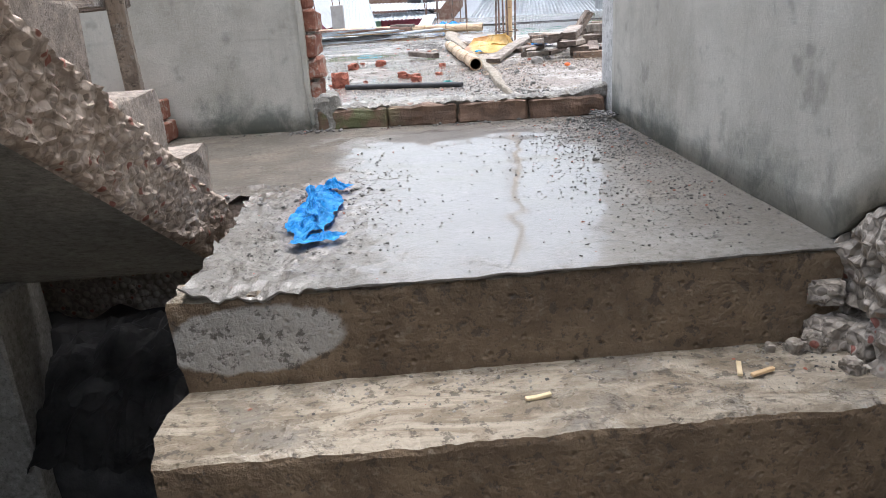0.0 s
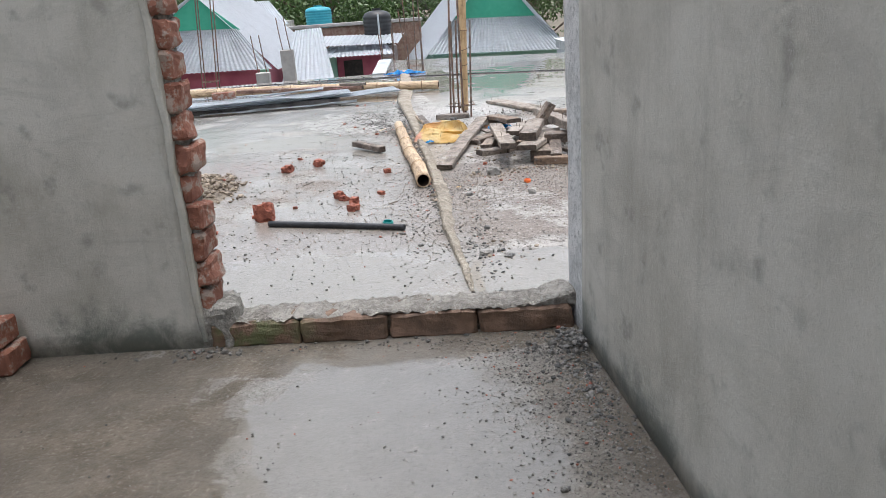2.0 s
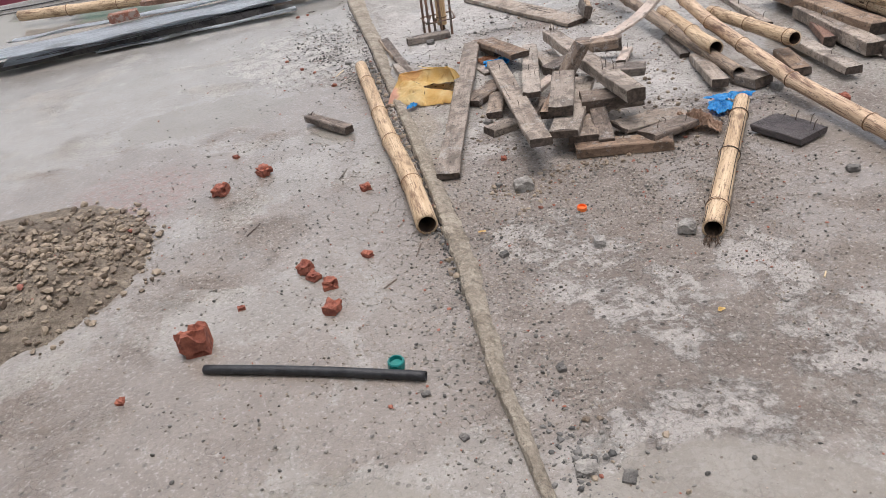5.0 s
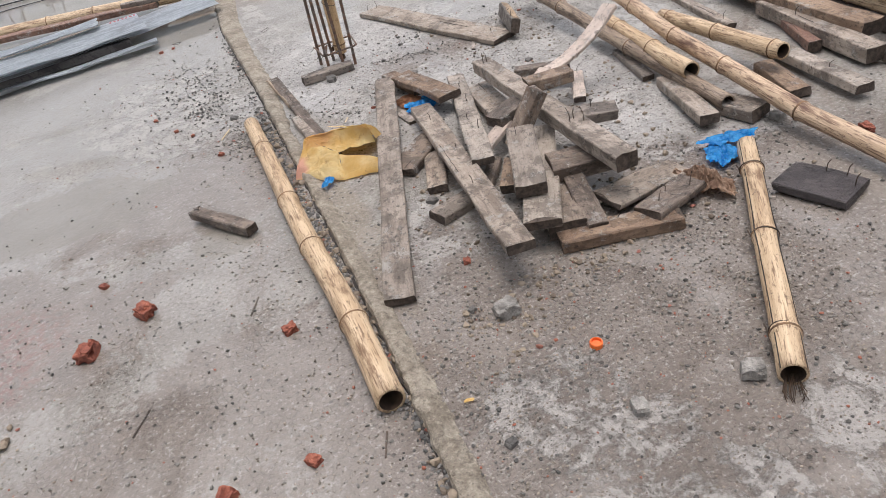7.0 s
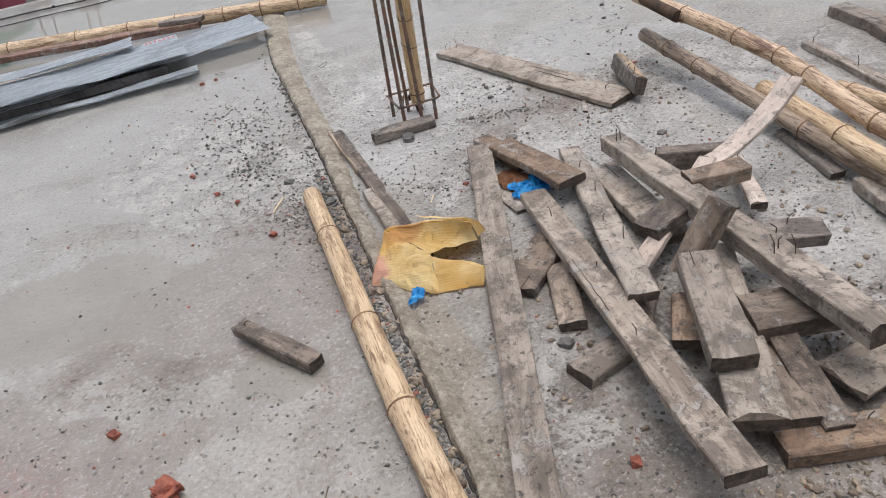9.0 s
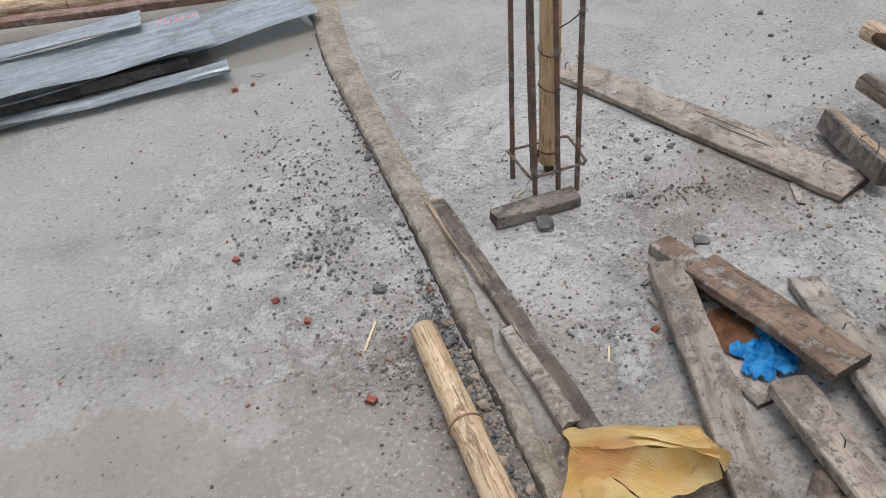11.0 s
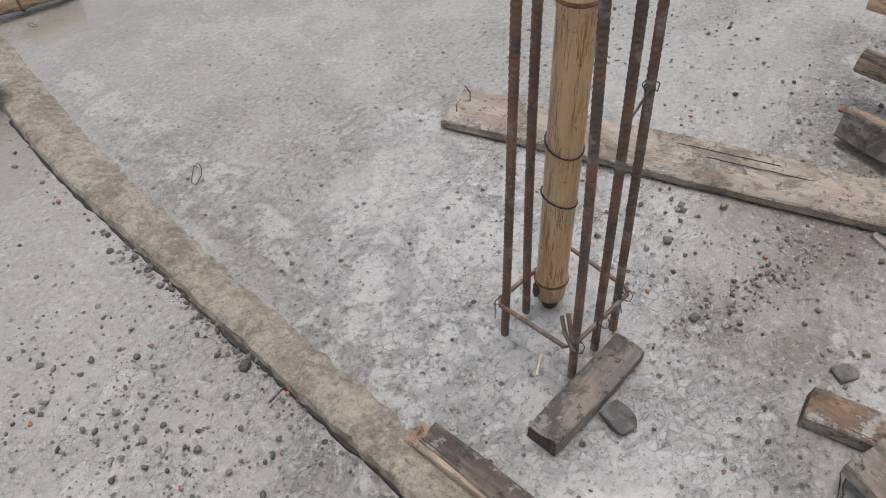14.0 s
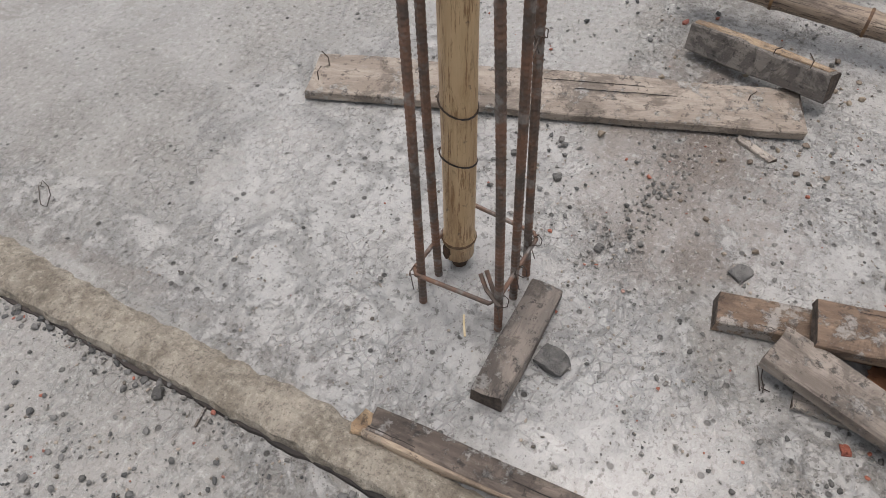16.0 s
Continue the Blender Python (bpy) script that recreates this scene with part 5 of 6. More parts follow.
pipe((-0.317, 4.104, 0.0135), (0.281, 3.846, 0.0135), 0.0135)


def cap(x, y, r, h, material, label):
    ob = base("bottle_cap", pose(x, y, 0.001, 4, 3), label, "bottle cap")
    prof = [(0.85, 0.002), (1.0, 0.0), (1.0, h * 0.85), (0.9, h), (0.78, h), (0.74, h * 0.5), (0.0001, h * 0.45)]
    rings = [[(r * s * (1 + (0.03 if k % 2 and s == 1.0 else 0)) * math.cos(2 * math.pi * k / 28), r * s * (1 + (0.03 if k % 2 and s == 1.0 else 0)) * math.sin(2 * math.pi * k / 28), z) for k in range(28)] for s, z in prof]
    part("shell", loft(rings, caps=False), material, ob)


cap(0.212, 3.925, 0.023, 0.026, TEAL, "teal ribbed plastic bottle cap beside the pipe")
cap(0.955, 4.514, 0.017, 0.016, ORANGE, "small orange plastic bottle cap on dirty concrete")

BITS = [(-0.348, 4.222, 0.098, 0.85), (-0.014, 4.534, 0.058, 0.6), (0.010, 4.473, 0.05, 0.5), (0.060, 4.401, 0.055, 0.55), (0.060, 4.261, 0.062, 0.5), (0.200, 4.540, 0.04, 0.4), (-0.225, 4.390, 0.026, 0.5),
        (-0.345, 5.326, 0.075, 0.55), (-0.165, 5.430, 0.07, 0.6), (-0.410, 4.282, 0.026, 0.5), (0.820, 5.046, 0.03, 0.5), (-0.300, 5.698, 0.032, 0.4), (0.250, 5.058, 0.045, 0.5), (2.222, 4.901, 0.05, 0.5), (-0.040, 7.155, 0.022, 0.5),
        (0.060, 8.349, 0.03, 0.5), (0.140, 8.369, 0.024, 0.5), (0.220, 6.461, 0.03, 0.5), (0.050, 6.916, 0.022, 0.5), (0.120, 6.799, 0.022, 0.4), (0.050, 6.916, 0.02, 0.4), (0.930, 6.405, 0.022, 0.4), (-0.550, 4.060, 0.03, 0.4), (1.3, 3.3, 0.05, 0.5)]
for i, (x, y, s, q) in enumerate(BITS):
    tagged(part("brick_fragment", rock_bm(s * 1.15, 130 + i, q + 0.05, 3, 0.95), RUBBLE_BRICK, at=pose(x, y, -0.001, 0, 0, i * 61)), "large broken chunk of red brick by the pipe" if i == 0 else "small broken red brick fragment on the wet roof", "brick fragment", "brick fragments")

STONES = [(0.822, 4.758, 0.085, 0.55), (0.930, 4.282, 0.055, 0.5), (1.2, 4.235, 0.068, 0.6), (0.740, 4.824, 0.03, 0.5), (0.330, 3.610, 0.028, 0.3), (0.270, 3.790, 0.03, 0.25), (0.860, 6.912, 0.075, 0.3), (1.22, 6.66, 0.055, 0.1), (1.300, 7.095, 0.024, 0.4),
          (1.330, 7.215, 0.022, 0.4), (1.420, 7.135, 0.02, 0.4), (0.410, 6.663, 0.05, 0.3), (0.330, 6.838, 0.045, 0.3), (2.300, 7.891, 0.036, 0.4), (2.200, 7.682, 0.025, 0.4), (0.450, 6.565, 0.04, 0.4), (1.714, 3.760, 0.045, 0.3), (1.868, 4.364, 0.05, 0.4), (0.600, 6.203, 0.03, 0.4),
          (0.860, 5.450, 0.045, 0.4), (0.630, 4.344, 0.035, 0.4), (0.620, 3.760, 0.035, 0.4), (0.560, 3.430, 0.06, 0.3), (0.64, 3.38, 0.045, 0.2), (1.620, 6.203, 0.05, 0.3), (1.700, 6.337, 0.04, 0.3), (2.082, 5.154, 0.06, 0.5), (1.150, 6.936, 0.025, 0.5), (0.500, 7.682, 0.03, 0.5), (0.470, 7.931, 0.025, 0.4), (0.460, 7.533, 0.03, 0.4)]
for i, (x, y, s, q) in enumerate(STONES):
    tagged(part("stone", rock_bm(s, 170 + i, q + 0.1, 3, 0.4), STONE if s >= 0.055 and y < 6.5 else GRIT_STONE, at=pose(x, y, -0.001, 0, 0, i * 73)), "angular grey stone lying on the concrete roof", "stone", "loose stones")

def heap_height(x, y):
    r = ((x + 1.2) / 0.62) ** 2 + ((y - 4.95) / 0.62) ** 2
    return -0.006 + 0.13 * max(0.0, 1 - r) * (0.75 + 0.5 * noise.noise(Vector((x * 5, y * 5, 1)))) + 0.012 * noise.noise(Vector((x * 18, y * 18, 2))) - (0.02 if r > 1 else 0)


heap = structure("rubble_heap", grid_bm(-1.8, -0.5, 4.3, 5.6, 60, 60, heap_height), EARTH, "low heap of sand and cement rubble", "rubble heap")
heap["kind"] = "stuff"
scatter("rubble_chips", "mortar chips and broken stone over the sand heap", [(-0.95, 4.976, 0.2, 0.22, 0, 800, 0), (-0.8, 4.95, 0.12, 0.22, 0, 900, 0), (-1.15, 4.925, 0.2, 0.2, 0, 900, 0)], HEAP_CHIP, 0.004, 0.04, 13, keep=lambda x, y: ((x + 1.17) / 0.68) ** 2 + ((y - 4.95) / 0.6) ** 2 < 1.05, lift=lambda x, y: max(0.0, heap_height(x, y)))
scatter("roof_grit", "loose grey grit strewn over the roof", [
    (0.620, 4.010, 0.08, 0.5, 0, 1144, 0), (0.380, 4.010, 0.09, 0.45, 0, 1144, 0), (0.430, 5.583, 0.035, 0.65, 0, 1144, 0), (1.150, 4.723, 0.35, 0.3, 0, 2090, 0), (0.750, 4.925, 0.16, 0.3, 0, 770, 0), (0.360, 6.461, 0.08, 0.18, 0, 1144, 0),
    (-0.100, 5.026, 0.5, 0.7, 0, 1540, 0), (0.100, 6.363, 0.35, 0.5, 0, 700, 0), (1.508, 4.313, 0.5, 0.5, 0, 1320, 0), (1.200, 6.464, 0.5, 0.4, 0, 1320, 0), (1.000, 7.135, 0.3, 0.3, 0, 150, 0), (1.800, 6.020, 0.4, 0.5, 0, 1100, 0), (0.000, 3.610, 0.5, 0.35, 0, 528, 0),
    (-0.100, 7.633, 0.35, 0.5, 0, 420, 0), (0.490, 7.732, 0.03, 0.7, 0, 528, 0), (2.100, 7.633, 0.3, 0.25, 0, 286, 0), (1.500, 7.135, 0.3, 0.2, 0, 180, 0), (1.300, 6.887, 0.16, 0.03, -12, 330, 0), (1.200, 5.528, 0.4, 0.5, 0, 1144, 0), (1.714, 5.026, 0.3, 0.2, 0, 550, 0), (0.750, 6.203, 0.12, 0.3, 0, 572, 0), (0.850, 6.422, 0.16, 0.02, -40, 264, 0)], GRIT, 0.0025, 0.0135, 14)
scatter("dark_gravel", "spilled dark gravel beside the mortar kerb", [(0.240, 7.434, 0.08, 0.24, 0, 230, 0), (0.160, 7.732, 0.15, 0.22, 0, 170, 0), (0.12, 7.3, 0.14, 0.3, 0, 100, 0), (0.280, 7.035, 0.04, 0.26, 0, 170, 0), (0.200, 7.05, 0.05, 0.06, 0, 110, 0), (1.350, 7.135, 0.12, 0.06, 0, 40, 0), (2.100, 7.234, 0.22, 0.2, 0, 70, 0)], GRIT_DARK, 0.004, 0.018, 15)
scatter("fine_chips", "fine cement chips and sand trodden over the roof", [
    (1.100, 4.5, 0.4, 0.38, 0, 6500, 0), (0.620, 4.210, 0.07, 0.5, 0, 1300, 0), (0.300, 4.313, 0.16, 0.5, 0, 1500, 0), (0.750, 4.925, 0.2, 0.3, 0, 1000, 0), (1.508, 4.622, 0.35, 0.35, 0, 1500, 0), (0.100, 6.265, 0.35, 0.4, 0, 700, 0), (1.000, 7.035, 0.35, 0.3, 0, 400, 0), (0.200, 7.434, 0.25, 0.4, 0, 1000, 0), (1.500, 6.548, 0.35, 0.35, 0, 1200, 0), (-0.300, 4.622, 0.3, 0.5, 0, 900, 0), (0.360, 6.363, 0.06, 0.3, 0, 700, 0), (-0.4, 5.6, 0.5, 0.5, 0, 1600, 0), (0.1, 4.0, 0.4, 0.25, 0, 1600, 0), (1.35, 3.75, 0.45, 0.3, 0, 1600, 0), (0.3, 5.5, 0.12, 0.5, 0, 900, 0)], GRIT_SAND, 0.0018, 0.009, 21)
scatter("kerb_clods", "chunky dark clods broken off the kerb's edge", [(0.463, 5.5, 0.016, 0.45, 0, 260, 0), (0.46, 6.45, 0.03, 0.15, 0, 90, 0), (0.47, 4.55, 0.015, 0.2, 0, 50, 0), (0.64, 3.45, 0.05, 0.12, 0, 18, 0)], HEAP_CHIP, 0.008, 0.032, 33)
scatter("pile_crumbs", "splinters and mortar crumbs strewn round the timber heap", [(1.15, 4.85, 0.25, 0.06, 10, 260, 0), (1.5, 5.15, 0.2, 0.15, 0, 200, 0), (0.85, 5.5, 0.1, 0.3, 0, 160, 0), (1.75, 5.8, 0.15, 0.3, 0, 180, 0), (1.75, 6.75, 0.2, 0.2, 0, 160, 0), (0.8, 4.7, 0.12, 0.08, 0, 140, 0)], HEAP_CHIP, 0.005, 0.024, 34)
scatter("kerb_crumbs", "dark damp mortar crumbs along the kerb", [(0.455, 5.583, 0.014, 0.55, 0, 1500, 0), (0.448, 6.461, 0.014, 0.3, 0, 500, 0), (0.455, 4.416, 0.01, 0.4, 0, 450, 0), (0.480, 7.633, 0.01, 0.4, 4, 300, 0), (0.545, 3.410, 0.03, 0.12, 0, 200, 0)], GRIT_DARK, 0.004, 0.02, 22)


# ---- bamboo, timber and sheets on the roof ----
bamboo((0.420, 4.586, 0.04), (0.394, 6.60, 0.04), 0.039, BAMBOO, "thick split yellow bamboo pole lying beside the mortar kerb", (0.17, 0.4, 0.58, 0.84), taper=0.88, kink=((0.4, 0.004),))
bamboo((1.251, 4.165, 0.036), (1.842, 5.023, 0.042), 0.034, BAMBOO, "short cracked yellow bamboo pole with wire bindings", (0.12, 0.5, 0.83), taper=0.9, cracks=2)
bamboo((2.050, 7.035, 0.115), (1.976, 5.285, 0.05), 0.032, BAMBOO_GREY, "dark rotted hollow bamboo pole in the heap", (0.12, 0.25, 0.62), taper=0.98)
bamboo((2.030, 7.055, 0.29), (2.092, 4.160, 0.035), 0.032, BAMBOO_BROWN, "long brown weathered bamboo pole leaning over the heap", (0.1, 0.2, 0.27, 0.33, 0.45, 0.56, 0.7, 0.86), taper=1.0, via=((2.110, 6.573, 0.24), (2.150, 6.279, 0.2), (2.092, 5.772, 0.15), (2.067, 5.033, 0.08)))
bamboo((2.080, 6.269, 0.09), (1.986, 5.508, 0.1), 0.035, BAMBOO, "short yellow bamboo pole with a split hollow end", (0.2, 0.6), taper=1.05)
bamboo((2.290, 6.123, 0.085), (2.297, 5.376, 0.118), 0.032, BAMBOO, "pale yellow bamboo pole resting on a plank", (0.08, 0.5, 0.94), taper=1.05)
bamboo((2.980, 6.515, 0.155), (2.822, 5.134, 0.155), 0.036, BAMBOO, "pale yellow bamboo pole on the timber stack", (0.2, 0.5, 0.8))
bamboo((2.922, 5.879, 0.1), (2.852, 5.134, 0.1), 0.032, BAMBOO, "pale yellow bamboo pole on the timber stack", (0.3, 0.7))
bamboo((-2.600, 10.375, 0.1), (0.985, 9.365, 0.05), 0.05, BAMBOO, "long pale bamboo pole laid across tin sheets", (0.14, 0.28, 0.4, 0.53, 0.63, 0.72, 0.81, 0.88, 0.95), taper=0.95)

cane = [o for o in bpy.data.objects if o.get("label", "").startswith("short cracked yellow bamboo")][0]
for k, f in enumerate((0.13, 0.5, 0.84)):
    ring = [(1.041 * f + 0.004 * math.sin(a * 2 + k), 0.0362 * math.cos(a), 0.0362 * math.sin(a)) for a in [i * 0.33 for i in range(39)]]
    part("wire_binding", rod_bm(ring + [(1.041 * f + 0.02, 0.045, 0.01)], 0.0022, 5), WIRE, cane, "rusty wire binding")
rgt = random.Random(8)
for k in range(26):
    a, b = rgt.uniform(0, 6.28), rgt.uniform(0.03, 0.1)
    part("root", rod_bm([(0.02, 0.012 * math.cos(a), -0.02), (-b * 0.5, 0.022 * math.cos(a), -0.026), (-b * 0.6, 0.025 * math.cos(a) * rgt.uniform(0.3, 1.2), -0.033)], 0.0011, 4), HOLLOW, cane, "dark rotten root fibre")

G, D, B = WOOD_GREY, WOOD_DARK, WOOD_BROWN
plank((0.572, 4.965, 0.036), (1.050, 6.565, 0.06), 0.091, 0.028, G, "long weathered grey plank lying by the yellow sack", bow=0.01)
plank((0.925, 4.839, 0.15), (1.070, 6.112, 0.07), 0.087, 0.032, G, "long grey plank with nails sloping over the heap", bow=-0.006, nails=((0.35, 0.01, 0.02), (0.6, -0.02, 0.015), (0.85, 0.0, 0.025)))
plank((1.364, 4.986, 0.205), (1.400, 6.176, 0.15), 0.080, 0.055, G, "heavy grey beam lying across the heap", nails=((0.25, -0.02, 0.05), (0.28, 0.0, 0.045), (0.27, 0.02, 0.05), (0.95, 0.01, 0.05), (0.96, -0.01, 0.045)))
plank((1.090, 4.940, 0.042), (1.447, 4.839, 0.042), 0.087, 0.04, B, "rough brown board with a rotten end", notch=True, nails=((0.5, 0.02, 0.02),))
plank((1.120, 6.514, 0.075), (1.200, 6.075, 0.095), 0.104, 0.03, B, "brown board resting on the long plank")
plank((1.345, 6.396, 0.03), (1.060, 5.410, 0.122), 0.083, 0.026, G, "grey board studded with bent nails", nails=((0.2, 0, 0.03), (0.4, 0.01, 0.03), (0.6, -0.01, 0.03), (0.72, 0.02, 0.03)))
plank((1.215, 5.420, 0.185), (1.085, 5.087, 0.158), 0.100, 0.045, G, "short thick grey block on top of the heap")
plank((1.334, 5.528, 0.1), (1.050, 4.955, 0.108), 0.117, 0.03, WOOD_ASH, "wide pale cracked board under the heap", notch=True)
plank((1.303, 5.469, 0.28), (1.180, 5.450, 0.11), 0.065, 0.05, D, "short dark timber leaning on the heap")
plank((1.900, 5.928, 0.30), (1.508, 5.804, 0.17), 0.066, 0.018, WOOD_PALE, "thin pale curved lath sticking up", bow=-0.04)
plank((1.529, 5.823, 0.175), (1.120, 5.548, 0.08), 0.052, 0.022, WOOD_PALE, "thin pale lath under the heap")
plank((1.500, 6.057, 0.11), (1.710, 5.951, 0.11), 0.052, 0.07, D, "short dark timber at the back of the heap")
plank((1.405, 5.745, 0.185), (1.590, 5.725, 0.185), 0.070, 0.05, B, "short brown timber offcut on the heap")
plank((1.210, 5.646, 0.135), (1.385, 5.705, 0.15), 0.087, 0.045, D, "short dark timber offcut on the heap")
plank((1.360, 6.185, 0.045), (1.303, 5.646, 0.07), 0.113, 0.03, G, "grey board lying low in the heap")
plank((1.760, 5.990, 0.035), (1.570, 5.627, 0.1), 0.048, 0.025, WOOD_PALE, "pale narrow lath with nail holes", nails=((0.1, 0, 0.03),))
plank((1.426, 5.479, 0.135), (1.590, 5.400, 0.14), 0.087, 0.04, D, "short dark board with nails on the heap", nails=((0.5, 0.02, 0.03), (0.3, -0.02, 0.03)))
plank((1.221, 5.228, 0.125), (1.467, 5.167, 0.125), 0.131, 0.05, D, "dark board wedged under the beam")
plank((1.282, 5.228, 0.105), (1.210, 4.910, 0.055), 0.065, 0.045, D, "short dark timber propped at the heap's foot")
plank((1.241, 5.268, 0.075), (1.130, 4.955, 0.07), 0.122, 0.06, G, "thick grey timber offcut under the heap")
plank((0.830, 5.705, 0.035), (1.030, 5.882, 0.04), 0.113, 0.03, D, "dark board end beside the long plank")
plank((0.900, 5.489, 0.034), (0.980, 5.745, 0.034), 0.074, 0.032, G, "short grey board under the nailed plank")
plank((0.830, 5.319, 0.034), (0.990, 5.369, 0.034), 0.087, 0.032, G, "short grey board offcut on the concrete")
plank((1.080, 5.248, 0.08), (1.160, 5.379, 0.1), 0.070, 0.035, B, "small brown offcut in the heap")
plank((1.000, 5.329, 0.03), (1.150, 5.528, 0.04), 0.044, 0.028, D, "small dark offcut in the heap")
plank((1.303, 5.016, 0.055), (1.611, 5.066, 0.035), 0.131, 0.02, WOOD_ASH, "thin grey cement-crusted board", taper=0.8)
plank((1.354, 4.874, 0.062), (1.580, 4.955, 0.05), 0.096, 0.028, D, "dark board with upright nails", nails=((0.25, 0.0, 0.03), (0.5, 0.02, 0.03), (0.8, -0.02, 0.04)))
plank((1.10, 6.68, 0.035), (1.16, 6.38, 0.035), 0.074, 0.035, B, "short brown offcut with a fresh sawn end")
plank((1.000, 6.506, 0.012), (1.040, 6.112, 0.012), 0.070, 0.012, G, "thin grey slat under the long plank")
plank((0.060, 5.937, 0.055), (0.240, 5.678, 0.045), 0.052, 0.038, D, "small dark plank lying in a puddle", nails=((0.1, 0, 0.02),))
batten = plank((0.597, 7.14, 0.03), (0.655, 6.02, 0.03), 0.05, 0.03, WOOD_DARK, "narrow dark batten with a raw split end along the mortar kerb", group="battens")
part("split_face", plank_bm(0.42, 0.018, 0.022, 12, taper=0.5, rough=0.006), WOOD_RAW, batten, "raw yellow split wood", at=pose(-0.004, -0.026, -0.003))
part("split_face", plank_bm(0.09, 0.05, 0.02, 14, taper=0.4, rough=0.006), WOOD_RAW, batten, "raw yellow split wood", at=pose(-0.03, -0.008, -0.009))
plank((0.590, 6.531, 0.035), (0.610, 6.203, 0.035), 0.044, 0.03, G, "short grey batten beside the mortar kerb", group="battens")
plank((0.725, 6.981, 0.04), (0.995, 6.986, 0.04), 0.064, 0.04, D, "short dark timber block at the column's foot")
plank((1.345, 7.802, 0.028), (1.730, 6.663, 0.03), 0.16, 0.026, WOOD_ASH, "long cement-crusted plank with nails at one end", nails=((0.02, -0.03, 0.04), (0.03, 0.03, 0.04), (0.9, 0.02, 0.025)))
block = plank((1.885, 6.976, 0.085), (1.790, 6.624, 0.105), 0.045, 0.07, WOOD_SOOT, "short split timber with a raw top resting on the plank", roll=-14, nails=((0.6, -0.02, 0.02), (0.85, -0.02, 0.03)))
part("split_face", plank_bm(0.35, 0.036, 0.006, 31, taper=0.8, rough=0.004), WOOD_RAW, block, "raw pale split top", at=pose(0.005, 0.002, 0.003))
plank((1.600, 6.770, 0.012), (1.560, 6.682, 0.012), 0.018, 0.012, G, "tiny stick beside the plank", name="stick")
plank((1.971, 5.655, 0.045), (1.868, 5.245, 0.06), 0.074, 0.04, G, "grey board under the bamboo poles")
plank((2.001, 5.326, 0.05), (2.042, 5.185, 0.05), 0.104, 0.045, G, "short thick grey offcut beside the bamboo")
plank((2.020, 6.074, 0.03), (1.950, 5.733, 0.03), 0.052, 0.025, D, "thin dark lath under the bamboo poles")
plank((2.630, 6.672, 0.03), (2.512, 5.918, 0.03), 0.048, 0.03, G, "narrow grey batten with upright nails", nails=((0.05, 0, 0.04), (0.45, 0, 0.04), (0.9, 0, 0.04)))
plank((2.950, 6.613, 0.05), (2.722, 5.782, 0.05), 0.087, 0.05, D, "heavy dark timber in the stack")
plank((2.710, 5.947, 0.075), (2.607, 5.235, 0.075), 0.087, 0.06, G, "heavy grey timber with nails in the stack", nails=((0.03, 0.02, 0.04), (0.2, 0, 0.04), (0.35, -0.02, 0.04)))
plank((2.722, 5.889, 0.045), (2.552, 5.477, 0.05), 0.052, 0.045, WOOD_RED, "short reddish timber beside the stack")
plank((2.462, 5.811, 0.055), (2.377, 5.063, 0.06), 0.074, 0.035, G, "grey plank under the pale bamboo", nails=((0.75, 0, 0.03),))
plank((2.322, 5.508, 0.035), (2.242, 5.215, 0.04), 0.078, 0.035, B, "rough brown offcut with a blue paint mark")
plank((2.760, 6.318, 0.11), (2.722, 5.366, 0.11), 0.104, 0.06, B, "thick brown beam on the timber stack")
plank((2.682, 5.235, 0.06), (2.652, 5.083, 0.06), 0.078, 0.055, G, "short grey timber block by the stack")
plank((3.000, 6.907, 0.05), (2.920, 6.220, 0.05), 0.1, 0.05, D, "heavy dark timber in the stack")
plank((3.100, 6.613, 0.09), (3.022, 5.033, 0.09), 0.122, 0.06, G, "heavy grey timber in the stack")
plank((2.950, 6.220, 0.07), (2.882, 5.033, 0.06), 0.104, 0.06, D, "heavy dark timber in the stack")

board = base("shutter_board", along((1.817, 4.824, 0.036), (1.894, 4.628, 0.034)), "blackened formwork panel with upright nails", "panel")
part("panel", plank_bm(0.215, 0.15, 0.028, 77), WOOD_BLACK, board)
for x, y in ((0.1, 0.055), (0.16, 0.06), (0.2, 0.02)):
    part("nail", rod_bm([(x, y, -0.01), (x + 0.004, y, 0.03), (x + 0.012, y, 0.045)], 0.0016, 5), WIRE, board, "upright rusty nail")

sack = base("woven_sack", Matrix(), "crumpled yellow woven plastic sack with pink print", "sack")
left_foot, right_foot, fold, peak = (0.467, 5.967, 0.003), (0.627, 5.823, 0.003), (0.655, 5.945, 0.062), (0.556, 6.103, 0.1)
crest, corner, mouth = (0.661, 6.09, 0.125), (0.797, 5.985, 0.125), (0.814, 5.965, 0.05)
part("front_panel", patch_bm(left_foot, right_foot, fold, peak, 0.016, 0.016, 3), SACK, sack)
part("mouth_hem", patch_bm(right_foot, (0.762, 5.79, 0.008), (0.79, 5.825, 0.045), fold, 0.006, 0.008, 5, 20), SACK, sack)
part("back_panel", patch_bm(peak, fold, mouth, corner, -0.012, 0.018, 8), SACK, sack)
part("back_panel", patch_bm(peak, corner, (0.87, 6.1, 0.004), (0.6, 6.22, 0.004), 0.02, 0.012, 11), SACK, sack)
part("rolled_hem", patch_bm(crest, (0.805, 5.965, 0.118), (0.842, 6.02, 0.06), (0.83, 6.06, 0.07), 0.008, 0.014, 9, 14), SACK, sack)
part("rolled_hem", patch_bm((0.795, 5.99, 0.12), (0.83, 5.985, 0.09), (0.86, 6.0, 0.03), (0.815, 5.965, 0.05), 0.006, 0.014, 10, 14), SACK, sack)
